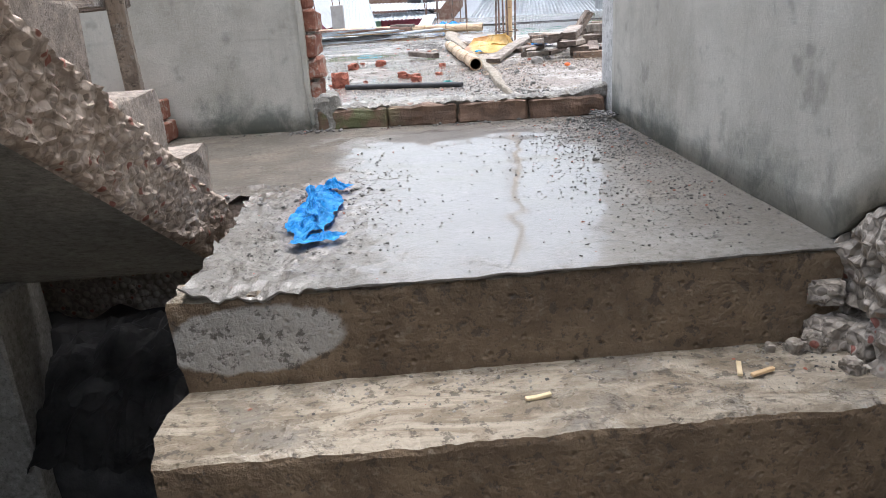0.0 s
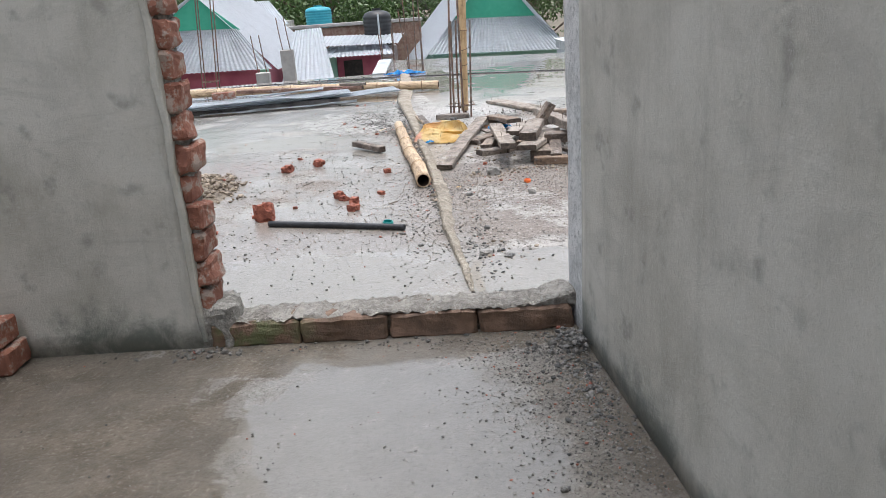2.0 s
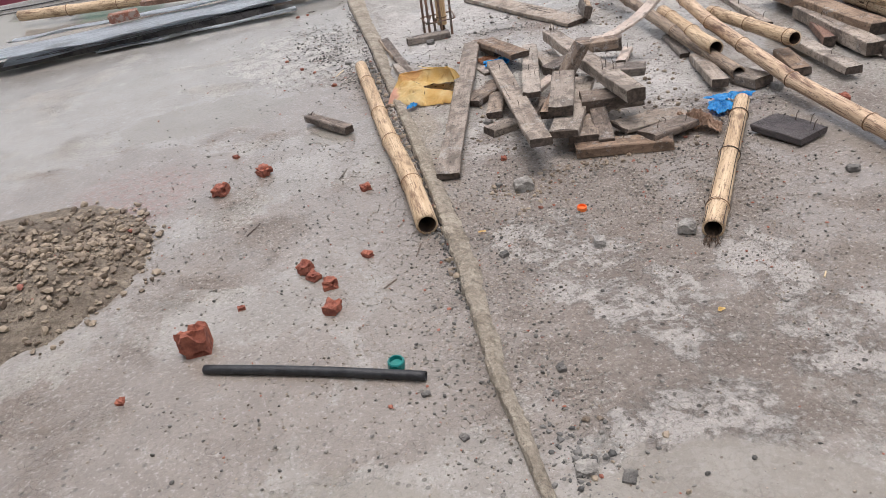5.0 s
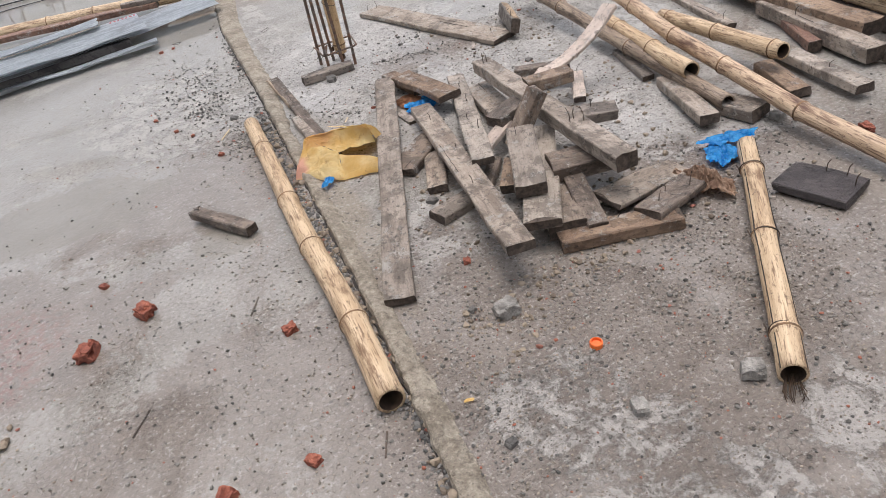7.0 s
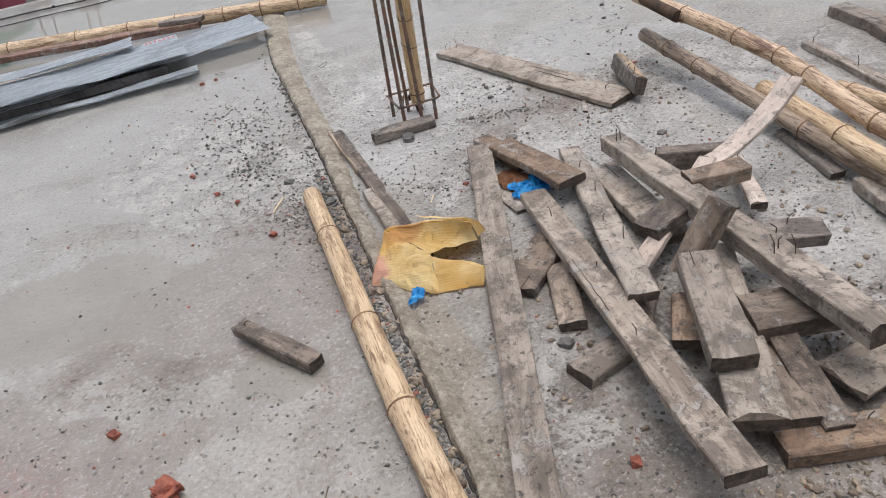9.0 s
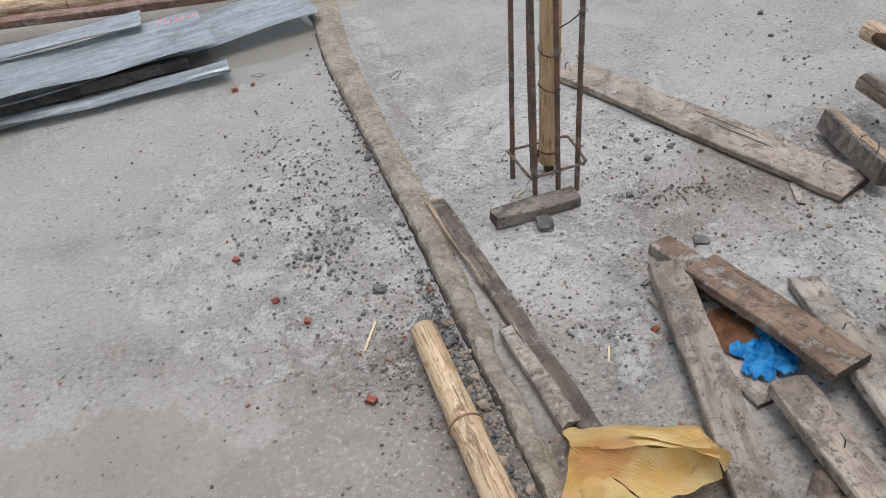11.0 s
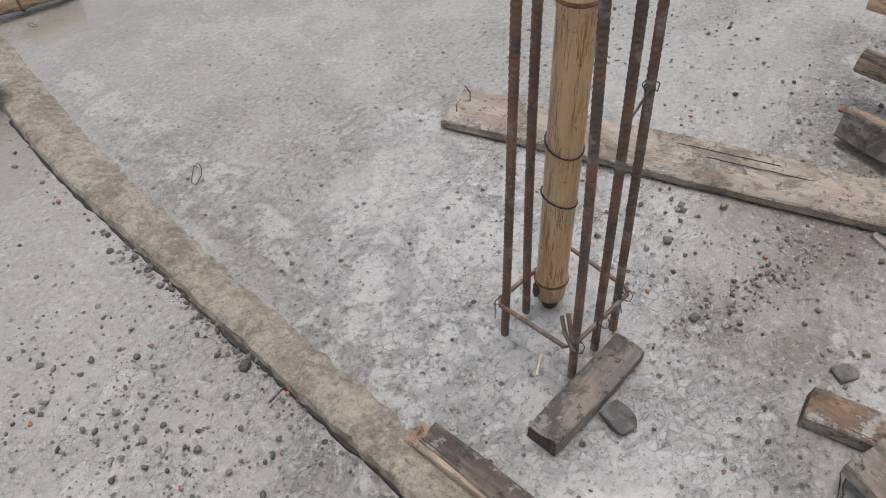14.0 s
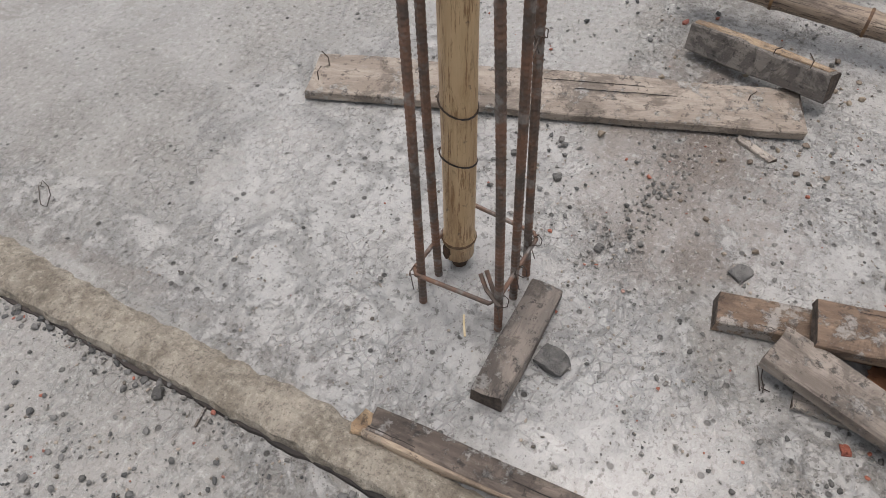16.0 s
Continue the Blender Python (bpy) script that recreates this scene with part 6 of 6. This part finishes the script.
for x, y, w, h, s, turn, txt in [(1.120, 6.222, 0.27, 0.2, 3, 20, "blue plastic scrap caught between the planks"), (0.570, 5.838, 0.1, 0.07, 5, 60, "small blue plastic scrap beside the sack"), (1.77, 5.06, 0.13, 0.24, 8, -35, "torn blue plastic bag by the bamboo pole")]:
    t = tagged(part("plastic_scrap", sheet_bm(w, h, 0.035, s, 22, 18, 0.5, 24), BLUE, at=pose(x, y, 0.012, 0, 0, turn)), txt, "plastic scrap", "blue plastic scraps")
    if w == 0.13:
        part("torn_strip", sheet_bm(0.27, 0.09, 0.03, 31, 24, 10, 0.4, 24), BLUE, t, at=pose(0.03, 0.085, 0.01, 0, 0, 20))
tagged(part("paper_scrap", sheet_bm(0.17, 0.36, 0.09, 14, 24, 38, 0.5, 16), PAPER, at=pose(1.611, 4.955, 0.004, 0, 0, 20)), "crumpled wet brown paper by the boards", "paper")
tagged(part("rag", sheet_bm(0.16, 0.3, 0.03, 15, 18, 22, 0.4, 12), RUST_CLOTH, at=pose(1.090, 6.295, 0.004, 0, 0, 10)), "rust-coloured rag under the planks", "rag")
tagged(part("bamboo_sliver", box_bm(-0.055, 0.055, -0.003, 0.003, 0, 0.004, 0.001, 3, 0.002, 2), STRAW, at=pose(0.265, 6.672, 0.002, 0, 0, 62)), "pale split bamboo sliver on the concrete", "bamboo sliver")
for i, (x, y, turn, ln) in enumerate([(1.426, 3.870, 50, 0.03), (0.250, 4.334, 40, 0.06), (0.370, 4.498, 70, 0.08), (0.790, 6.379, 60, 0.05), (0.475, 7.434, 10, 0.07), (0.855, 7.095, 30, 0.05), (-0.200, 4.925, 60, 0.1), (0.170, 5.249, 65, 0.09)]):
    tagged(part("wood_splinter", box_bm(-ln / 2, ln / 2, -0.0022, 0.0022, 0, 0.004, 0.0006, 2, 0.0018, i), STRAW if i in (0, 3, 5) else WOOD_DARK, at=pose(x, y, 0.0, 0, 0, turn)), "small wood splinter on the concrete", "splinter", "splinters")

for x, y, ln, w, turn, txt in [(1.094, 3.828, 0.032, 0.018, 60, "torn yellow wrapper scrap on the dirty concrete"), (0.6, 4.514, 0.026, 0.012, 10, "torn yellow wrapper scrap on the dirty concrete")]:
    tagged(part("wrapper_scrap", sheet_bm(ln, w, 0.008, int(x * 90), 8, 6, 0.3, 60), SACK, at=pose(x, y, 0.002, 0, 0, turn)), txt, "wrapper", "wrapper scraps")

# thin tin sheets
def tin(p, q, w, label, seed, lift=0.0, curl=0.05, ribs=0):
    """A flat-laid galvanised sheet from p to q with curled edges."""
    p, q = Vector(p), Vector(q)
    length = (q - p).length
    rows = []
    n, m = 60, 24
    for i in range(n + 1):
        f = i / n
        row = []
        for j in range(m + 1):
            g = j / m * 2 - 1
            z = 0.006 + 0.012 * (1 + noise.noise(Vector((f * 5, g * 1.3, seed)))) + curl * f ** 6 * (0.7 + 0.3 * g) + lift * f
            z += 0.02 * max(0, -g - 0.72) * 3 * (1 + noise.noise(Vector((f * 7, 0, seed + 2)))) + (0.006 * math.sin(g * ribs) if ribs else 0)
            row.append((f * length + 0.012 * noise.noise(Vector((g * 3, f * 9, seed))), g * w / 2 + 0.012 * noise.noise(Vector((f * 6, 2, seed))), z))
        rows.append(row)
    bm = loft(rows, closed=False)
    bmesh.ops.solidify(bm, geom=list(bm.faces), thickness=0.0015)
    ob = base("tin_sheet", along(p, q), label, "metal sheet", "tin sheets")
    part("sheet", bm, ZINC, ob, smooth=True)
    return ob


tin((-2.200, 8.56, 0.045), (0.505, 9.1, 0.03), 0.5, "galvanised tin sheet with a curled end on the wet roof", 2, 0.0, 0.035)
top_tin = tin((-2.400, 8.6, 0.085), (0.0, 8.935, 0.07), 0.54, "scratched galvanised tin sheet with faint red writing", 3, 0.0, 0.01)
tin((-1.500, 8.49, 0.0), (0.060, 8.535, 0.012), 0.15, "narrow crumpled strip of galvanised tin", 5, 0.0, 0.012)
tin((-2.300, 9.125, 0.09), (-0.300, 9.145, 0.09), 0.22, "bent galvanised tin sheet under the bamboo", 7, 0.0, 0.03)
for i in range(7):
    part("red_mark", box_bm(0, 0.012, -0.022, 0.022, 0, 0.001, 0), mat_plain("red_ink", (0.5, 0.12, 0.14), (0.6, 0.25, 0.25), 0.6) if i == 0 else bpy.data.materials["red_ink"], top_tin, "faint red stencilled mark", at=pose(2.22 + i * 0.028, 0.11, 0.058, 0, 0, 8 if i % 2 else -12))
# Black board added to fill the shadow gap below the top sheet.
plank((-2.3, 8.55, 0.06), (-0.12, 8.74, 0.06), 0.1, 0.05, WOOD_BLACK, "added black board for the shadow under the tin sheets", group="boards on tin")
plank((-1.300, 9.645, 0.14), (0.130, 9.365, 0.11), 0.09, 0.04, WOOD_RED, "reddish board laid on the tin sheets", group="boards on tin")
plank((-0.120, 9.445, 0.145), (0.160, 9.355, 0.14), 0.07, 0.03, D, "dark board end on the tin sheets", group="boards on tin")
loose = base("brick", pose(-1.350, 9.045, 0.11, 0, 0, 8), "dark red brick weighing down the tin sheets", "brick")
part("brick_body", box_bm(-0.12, 0.12, -0.055, 0.055, 0, 0.07, 0.006, 3, 0.004, 51), BRICK, loose)


# ---- the column starter: bars, stirrup, bamboo ----
column = base("column_starter_bars", pose(0, 0, 0), "rusty ribbed reinforcement bars rising from the roof with a stirrup", "reinforcement")


def bar(p, q, r=0.0078):
    p, q = Vector(p), Vector(q)
    n = int((q - p).length / 0.0055)
    bow = Vector((noise.noise(p * 3), noise.noise(p * 5), 0)) * 0.012
    part("bar", rod_bm([p.lerp(q, i / n) + bow * math.sin(math.pi * i / n) for i in range(n + 1)], r, 8, True), REBAR, column)


bar((0.870, 7.199, -0.05), (0.935, 7.197, 1.45))
bar((0.945, 7.204, -0.05), (0.957, 7.2, 0.775))
bar((0.881, 7.036, -0.05), (0.896, 7.050, 0.778))
bar((0.962, 7.042, -0.05), (0.957, 7.035, 1.3))
bar((1.024, 7.042, -0.05), (1.055, 7.06, 0.775))
c4 = [(0.872, 7.040, 0.088), (1.056, 7.034, 0.096), (1.068, 7.200, 0.1), (0.864, 7.214, 0.093), (0.872, 7.040, 0.088)]
pts = []
for a, b in zip(c4, c4[1:]):
    pts += [Vector(a).lerp(Vector(b), f) for f in (0.06, 0.5, 0.94)]
part("stirrup", rod_bm(pts + [pts[0]] + [Vector((0.910, 7.075, 0.13))], 0.0048, 8), REBAR, column)
part("stirrup_hook", rod_bm([(0.868, 7.026, 0.096), (0.890, 7.065, 0.1), (0.905, 7.085, 0.12)], 0.0045, 7), REBAR, column)
for x, y, z, s in [(0.868, 7.205, 0.095, 1), (0.878, 7.028, 0.097, 2), (0.955, 7.026, 0.1, 3), (1.035, 7.031, 0.1, 4), (1.047, 7.055, 0.565, 5)]:
    rg = random.Random(s)
    loop = [(x + 0.012 * math.cos(a) * rg.uniform(0.8, 1.3), y + 0.012 * math.sin(a) * rg.uniform(0.8, 1.3), z + 0.006 * math.sin(a * 2.3)) for a in [i * 0.8 for i in range(11)]]
    part("tie_wire", rod_bm(loop + [(x - 0.03, y - 0.012, z - 0.012)], 0.0011, 5), WIRE, column, "twisted binding wire")
part("tie_wire", rod_bm([(1.04, 7.053, 0.562), (1.005, 7.05, 0.545), (0.972, 7.045, 0.538)], 0.0022, 5), WIRE, column, "twisted binding wire")
bamboo((0.990, 7.180, 0.035), (1.045, 7.135, 2.3), 0.031, BAMBOO_TAN, "upright tan bamboo post tied inside the starter bars", (0.022, 0.29, 0.5, 0.68, 0.86), taper=1.12, hollow0=True)

post = [o for o in bpy.data.objects if o.get("label", "").startswith("upright tan bamboo")][0]
for k, x in enumerate((0.27, 0.39)):
    ring = [(x + 0.012 * math.sin(a + k), 0.0335 * math.cos(a), 0.0335 * math.sin(a)) for a in [i * 0.33 for i in range(21)]]
    part("wire_binding", rod_bm(ring + [(x - 0.02, 0.05, 0.02)], 0.0018, 5), WIRE, post, "dark binding wire")
part("rotten_end", rod_bm([(-0.035, 0.002, -0.004), (-0.015, 0.0, 0.0), (0.01, 0.0, 0.0)], 0.017, 9), HOLLOW, post, "dark rotten core below the post")
# A small dark lump draws the notch at the post's foot.
part("rotten_end", rock_bm(0.03, 402, 0.5, 2, 0.8), HOLLOW, post, "dark notch at the foot", at=pose(0.03, -0.012, 0.026))

for i, (x, y) in enumerate([(0.800, 6.966), (0.720, 8.130), (0.780, 9.255), (0.170, 8.448), (1.000, 6.565), (2.122, 5.782)]):
    rg = random.Random(i + 40)
    pts = [(0.045 * math.cos(a) * rg.uniform(0.3, 1.2), 0.012 * math.sin(a) * rg.uniform(0.2, 1.6), 0.003 + 0.008 * rg.random()) for a in [k * 0.9 for k in range(9)]]
    tagged(part("wire_curl", rod_bm(pts, 0.0012, 5), WIRE, at=pose(x, y, 0, 0, 0, i * 50)), "small curl of rusty binding wire on the concrete", "wire", "wire curls")


# ---- roof edge: cable, block parapet, far starter bars ----
def cable(name, pts, r, label):
    tagged(part(name, rod_bm(pts, r, 6), HOSE), label, "cable", "cables")


cable("cable", [(-4.5 + 8.0 * i / 40, 11.62 - 1.5 * max(0, (i - 20) / 20) ** 1.3 + 0.02 * math.sin(i * 1.3), 0.008) for i in range(41)], 0.0075, "black cable trailing across the wet roof")
cable("cable", [(-4.5 + 5.2 * i / 30, 11.33 + 0.015 * math.sin(i * 1.7), 0.005) for i in range(31)], 0.0045, "thin dark cable trailing across the wet roof")
for i in range(3):
    tagged(part("cable_knot", rock_bm(0.034, 300 + i, 0.7, 2), HOSE, at=pose(-1.1 + 0.62 * i, 11.62, 0.005)), "dark knot in the trailing cable", "cable knot", "cable knots")

parapet = base("block_parapet", pose(3.28, 9.75, 0, 0, 0, -6), "low whitewashed concrete block parapet with a pale capping sheet", "parapet", kind="structure")
for i in range(9):
    for j in range(1):
        part("block", box_bm(0, 0.2, 0.62 * i + (0.0 if j else 0.004), 0.62 * i + 0.61, 0.0, 0.15, 0.006, 1, 0.003, i), WHITE, parapet)
part("capping", box_bm(-0.03, 1.3, -0.04, 5.7, 0.153, 0.172, 0.004, 4, 0.006, 4), WHITE, parapet, "pale wet capping sheet")


def starters(x, y, bars, label):
    ob = base("column_starter_bars", pose(x, y, 0), label, "reinforcement", "far starter bars")
    for dx, dy, h, lean in bars:
        part("bar", rod_bm([(dx, dy, -0.02), (dx + lean * 0.5, dy, h * 0.5), (dx + lean, dy, h)], 0.0095, 6), REBAR, ob)
    part("stirrup", rod_bm([(-0.1, -0.1, 0.09), (0.1, -0.1, 0.09), (0.1, 0.1, 0.09), (-0.1, 0.1, 0.09), (-0.1, -0.1, 0.09)], 0.006, 6), REBAR, ob)


starters(-2.05, 11.95, [(-0.1, -0.1, 1.6, 0.12), (0.1, -0.1, 1.6, 0.12), (-0.1, 0.1, 1.5, 0.1), (0.1, 0.1, 1.5, 0.12)], "tall thin starter bars at the roof's edge")
starters(0.92, 12.0, [(-0.1, -0.1, 1.25, -0.04), (0.0, -0.1, 1.3, 0.02), (0.1, -0.1, 1.25, -0.02), (-0.1, 0.1, 0.9, -0.1), (0.1, 0.1, 1.2, 0.0)], "thin starter bars wrapped with blue plastic")
starters(0.6, 14.6, [(-0.1, -0.1, 0.6, 0.0), (0.1, -0.1, 0.7, 0.02), (-0.1, 0.1, 0.5, -0.04), (0.1, 0.1, 0.6, 0.0)], "short starter bars at the far corner of the roof")
tagged(part("plastic_sheet", sheet_bm(0.75, 0.4, 0.09, 41, 30, 20, 0.4, 7), BLUE, at=pose(0.72, 11.75, 0.0, 0, 0, 12)), "crumpled blue plastic sheet at the foot of bars", "plastic sheet")
for x, y, z, w, h, hs in [(-1.38, 12.6, -0.5, 0.2, 0.62, 0.55), (-1.05, 13.3, -0.6, 0.2, 1.0, 0.5)]:
    ob = base("column_stub", pose(x, y, z), "short grey concrete column stub with starter bars", "column", "column stubs")
    part("shaft", box_bm(-w / 2, w / 2, -w / 2, w / 2, -2.7, h, 0.008, 2, 0.004, 3), FAR_WALL, ob)
    for dx in (-0.06, 0.06):
        part("bar", rod_bm([(dx, 0, h - 0.02), (dx - 0.03, 0, h + hs * 0.5), (dx - 0.05, 0, h + hs)], 0.009, 6), REBAR, ob)
tagged(part("edge_board", plank_bm(0.9, 0.2, 0.03, 9), WHITE, at=along((0.5, 12.9, 0.16), (0.36, 12.0, 0.02))), "pale board leaning on the roof's edge", "board")


# ---- neighbouring tin-roofed houses, tanks, trees ----
def house(name, label, walls, roofs, gables):
    ob = base(name, Matrix(), label, "house", "neighbouring houses")
    for (x0, x1, y0, y1, z0, z1), m in walls:
        part("wall", box_bm(x0, x1, y0, y1, z0, z1, 0.01), m, ob)
    for quad in roofs:
        part("roof", corrugated_bm(*quad), ZINC_ROOF, ob)
    for tri, m in gables:
        bm = loft([tri, [(x, y + 0.05, z) for x, y, z in tri]])
        bmesh.ops.recalc_face_normals(bm, faces=bm.faces)
        part("gable", bm, m, ob)
    return ob


hl = house("house", "green-gabled house with a grey corrugated iron roof", [((-5.2, -1.62, 15.15, 20.0, -3.3, 0.04), PINK)],
           [((-5.4, 14.85, 0.09), (-1.5, 14.85, 0.03), (-2.1, 15.3, 0.76), (-3.6, 15.3, 0.8)),
            ((-1.45, 15.25, -0.02), (-1.0, 21.0, 0.0), (-2.55, 21.0, 1.42), (-2.78, 15.28, 1.4)),
            ((-5.0, 21.0, 0.0), (-5.0, 15.2, 0.0), (-2.78, 15.28, 1.4), (-2.55, 21.0, 1.42))],
           [([(-3.62, 15.34, 0.78), (-2.05, 15.34, 0.74), (-2.78, 15.34, 1.36)], GREEN)])
part("corner_post", box_bm(-1.75, -1.6, 15.02, 15.14, -3.3, 0.02, 0.01), FAR_GREEN, hl)
# The wall takes the near-black shade colour under the low roof.
house("house", "lean-to with a corrugated roof beside the green house", [((-1.5, -0.6, 15.8, 18.8, -3.3, -0.45), DARK)],
      [((-1.45, 15.4, -0.35), (-0.42, 15.4, -0.32), (-0.75, 18.8, 0.62), (-1.35, 18.8, 0.6))], [])
hr = house("house", "large green-gabled house with a corrugated skirt roof", [((1.75, 4.65, 18.3, 24.0, -3.3, -0.2), FAR_GREEN)],
           [((1.6, 17.7, -0.1), (4.85, 17.7, -0.2), (4.15, 18.2, 0.56), (2.25, 18.2, 0.62)),
            ((0.7, 24.5, -1.1), (0.7, 17.66, -1.1), (3.2, 18.15, 1.7), (3.3, 24.5, 1.73)),
            ((5.6, 17.66, -1.12), (5.7, 24.5, -1.1), (3.3, 24.5, 1.73), (3.2, 18.15, 1.7))],
           [([(2.25, 18.2, 0.6), (4.15, 18.2, 0.54), (3.2, 18.2, 1.66)], GREEN)])
house("house", "far house with a broad pale tin roof", [((5.6, 11.0, 19.5, 25.0, -3.3, -0.3), FAR_WALL)], [((5.2, 19.0, -0.5), (11.0, 19.0, -0.6), (11.0, 23.0, 1.2), (6.6, 23.0, 1.3))], [])
shed = house("shed", "small dark-doored shed with flat tin roofs", [((-0.45, 0.55, 18.2, 21.0, -3.3, 0.0), PINK), ((-0.62, -0.46, 18.1, 21.0, -3.3, -0.02), FAR_GREEN)],
             [((-0.8, 17.7, 0.0), (0.85, 17.7, -0.02), (0.75, 21.0, 0.1), (-0.7, 21.0, 0.1)), ((-1.0, 18.9, 0.2), (1.0, 18.9, 0.15), (1.3, 21.4, 0.3), (-0.9, 21.4, 0.36))], [])
# Near-black slab on the wall draws the doorway's unlit inside.
part("door_opening", box_bm(-0.3, 0.12, 18.15, 18.22, -2.2, -0.12, 0.005), DARK, shed, "doorway drawn as a near-black slab for its unlit inside")
wall = base("brick_parapet", Matrix(), "weathered brick parapet of a farther roof with a pale coping", "parapet", kind="structure")
part("brickwork", box_bm(-3.0, 1.8, 22.0, 22.2, -3.3, 0.56, 0.01), mat_plain("far_brickwork", (0.22, 0.12, 0.085), (0.34, 0.25, 0.19), 0.85, 9, 0.6), wall)
part("coping", box_bm(-3.05, 1.85, 21.95, 22.25, 0.57, 0.66, 0.01), FAR_WALL, wall, "pale concrete coping")
house("house", "plain pale house with a flat tin roof", [((-7.0, -2.3, 26.0, 30.0, -3.3, 0.8), FAR_WALL), ((-1.7, 1.5, 25.0, 28.0, -3.3, 0.45), FAR_GREEN)],
      [((-7.4, 25.6, 0.75), (-2.1, 25.6, 0.7), (-3.0, 29.0, 1.5), (-6.5, 29.0, 1.55))], [])


def tank(x, y, z, r, h, material, label):
    ob = base("water_tank", pose(x, y, z), label, "water tank", "water tanks")
    prof = [(0.0, 0.0), (0.96, 0.0), (1.0, 0.05)]
    for i in range(7):
        prof += [(1.0, 0.08 + i * 0.11), (1.035, 0.11 + i * 0.11), (1.035, 0.14 + i * 0.11), (1.0, 0.17 + i * 0.11)]
    prof += [(0.9, 0.9), (0.55, 0.96), (0.3, 0.97), (0.3, 1.0), (0.0, 1.0)]
    rings = [[(max(s, 0.001) * r * math.cos(2 * math.pi * k / 28), max(s, 0.001) * r * math.sin(2 * math.pi * k / 28), f * h) for k in range(28)] for s, f in prof]
    part("shell", loft(rings, caps=False), material, ob, smooth=True)
    part("lid", loft([[(0.32 * r * math.cos(2 * math.pi * k / 20), 0.32 * r * math.sin(2 * math.pi * k / 20), zz) for k in range(20)] for zz in (h * 0.985, h * 1.03)]), material, ob)
    return ob


tk = tank(0.6, 21.4, 0.02, 0.36, 0.92, TANK, "black ribbed plastic water tank with a pale pipe")
part("pipe", rod_bm([(0.02, -0.39, -0.3), (0.02, -0.385, 0.8)], 0.025, 8), WHITE, tk, "white plastic pipe")
tank(-1.0, 23.0, 0.52, 0.36, 0.62, TANK_TEAL, "teal plastic water tank on a far roof")
structure("tank_stand", box_bm(0.15, 1.05, 20.9, 21.9, -3.3, 0.015, 0.01), FAR_WALL, "grey masonry stand under the water tank", "stand")
structure("tank_stand_far", box_bm(-1.5, -0.5, 22.4, 23.6, -3.3, 0.515, 0.01), FAR_WALL, "grey masonry stand under the teal tank", "stand")


def tree(x, y, z, r, h, seed):
    rg = np.random.default_rng(seed)
    ob = base("tree", pose(x, y, z), "leafy green tree behind the houses", "tree", "trees")
    limbs = bmesh.new()
    loft([[(rr * math.cos(a), rr * math.sin(a), zz) for a in [2 * math.pi * k / 8 for k in range(8)]] for rr, zz in ((0.22, 0), (0.16, h * 0.35), (0.09, h * 0.6), (0.03, h * 0.85))], bm=limbs)
    for i in range(7):
        a, z0 = i * 0.9, h * (0.3 + 0.06 * i)
        b = rod_bm([(0, 0, z0), (r * 0.4 * math.cos(a), r * 0.4 * math.sin(a), z0 + h * 0.14), (r * 0.8 * math.cos(a), r * 0.8 * math.sin(a), z0 + h * 0.22)], 0.05, 6)
        me = bpy.data.meshes.new("limb_tmp")
        b.to_mesh(me)
        b.free()
        limbs.from_mesh(me)
        bpy.data.meshes.remove(me)
    part("trunk", limbs, BARK, ob)
    centres = rg.normal(0, 1, (34, 3))
    centres /= np.linalg.norm(centres, axis=1)[:, None]
    centres *= rg.uniform(0.35, 1.0, (34, 1)) * np.array([r, r, h * 0.36])
    centres[:, 2] += h * 0.66
    n = 5200
    c = centres[rg.integers(0, 34, n)] + rg.normal(0, 1, (n, 3)) * np.array([r, r, h * 0.3]) * 0.17
    u, v = rg.normal(0, 1, (n, 3)), rg.normal(0, 1, (n, 3))
    u /= np.linalg.norm(u, axis=1)[:, None]
    v = np.cross(u, v)
    v /= np.linalg.norm(v, axis=1)[:, None]
    s = rg.uniform(0.06, 0.15, (n, 1))
    quads = np.stack([c - u * s, c + v * s * 0.45, c + u * s, c - v * s * 0.45], 1).reshape(-1, 3)
    me = bpy.data.meshes.new("crown")
    me.from_pydata(quads.tolist(), [], np.arange(4 * n).reshape(-1, 4).tolist())
    me.materials.append(LEAF)
    crown = new("crown", me)
    crown.parent = ob


for i, (x, y, r, h) in enumerate([(-1.0, 33, 3.0, 6.5), (2.2, 36, 3.4, 7.5), (5.2, 34, 3.0, 6.6), (-5.5, 38, 3.5, 7.5), (8.5, 37, 3.2, 7.0), (-10, 35, 3.2, 7.0), (12.5, 36, 3.4, 7.2), (-1.5, 44, 4, 8.5), (5, 46, 4, 9)]):
    tree(x, y, -3.3, r, h, i + 3)
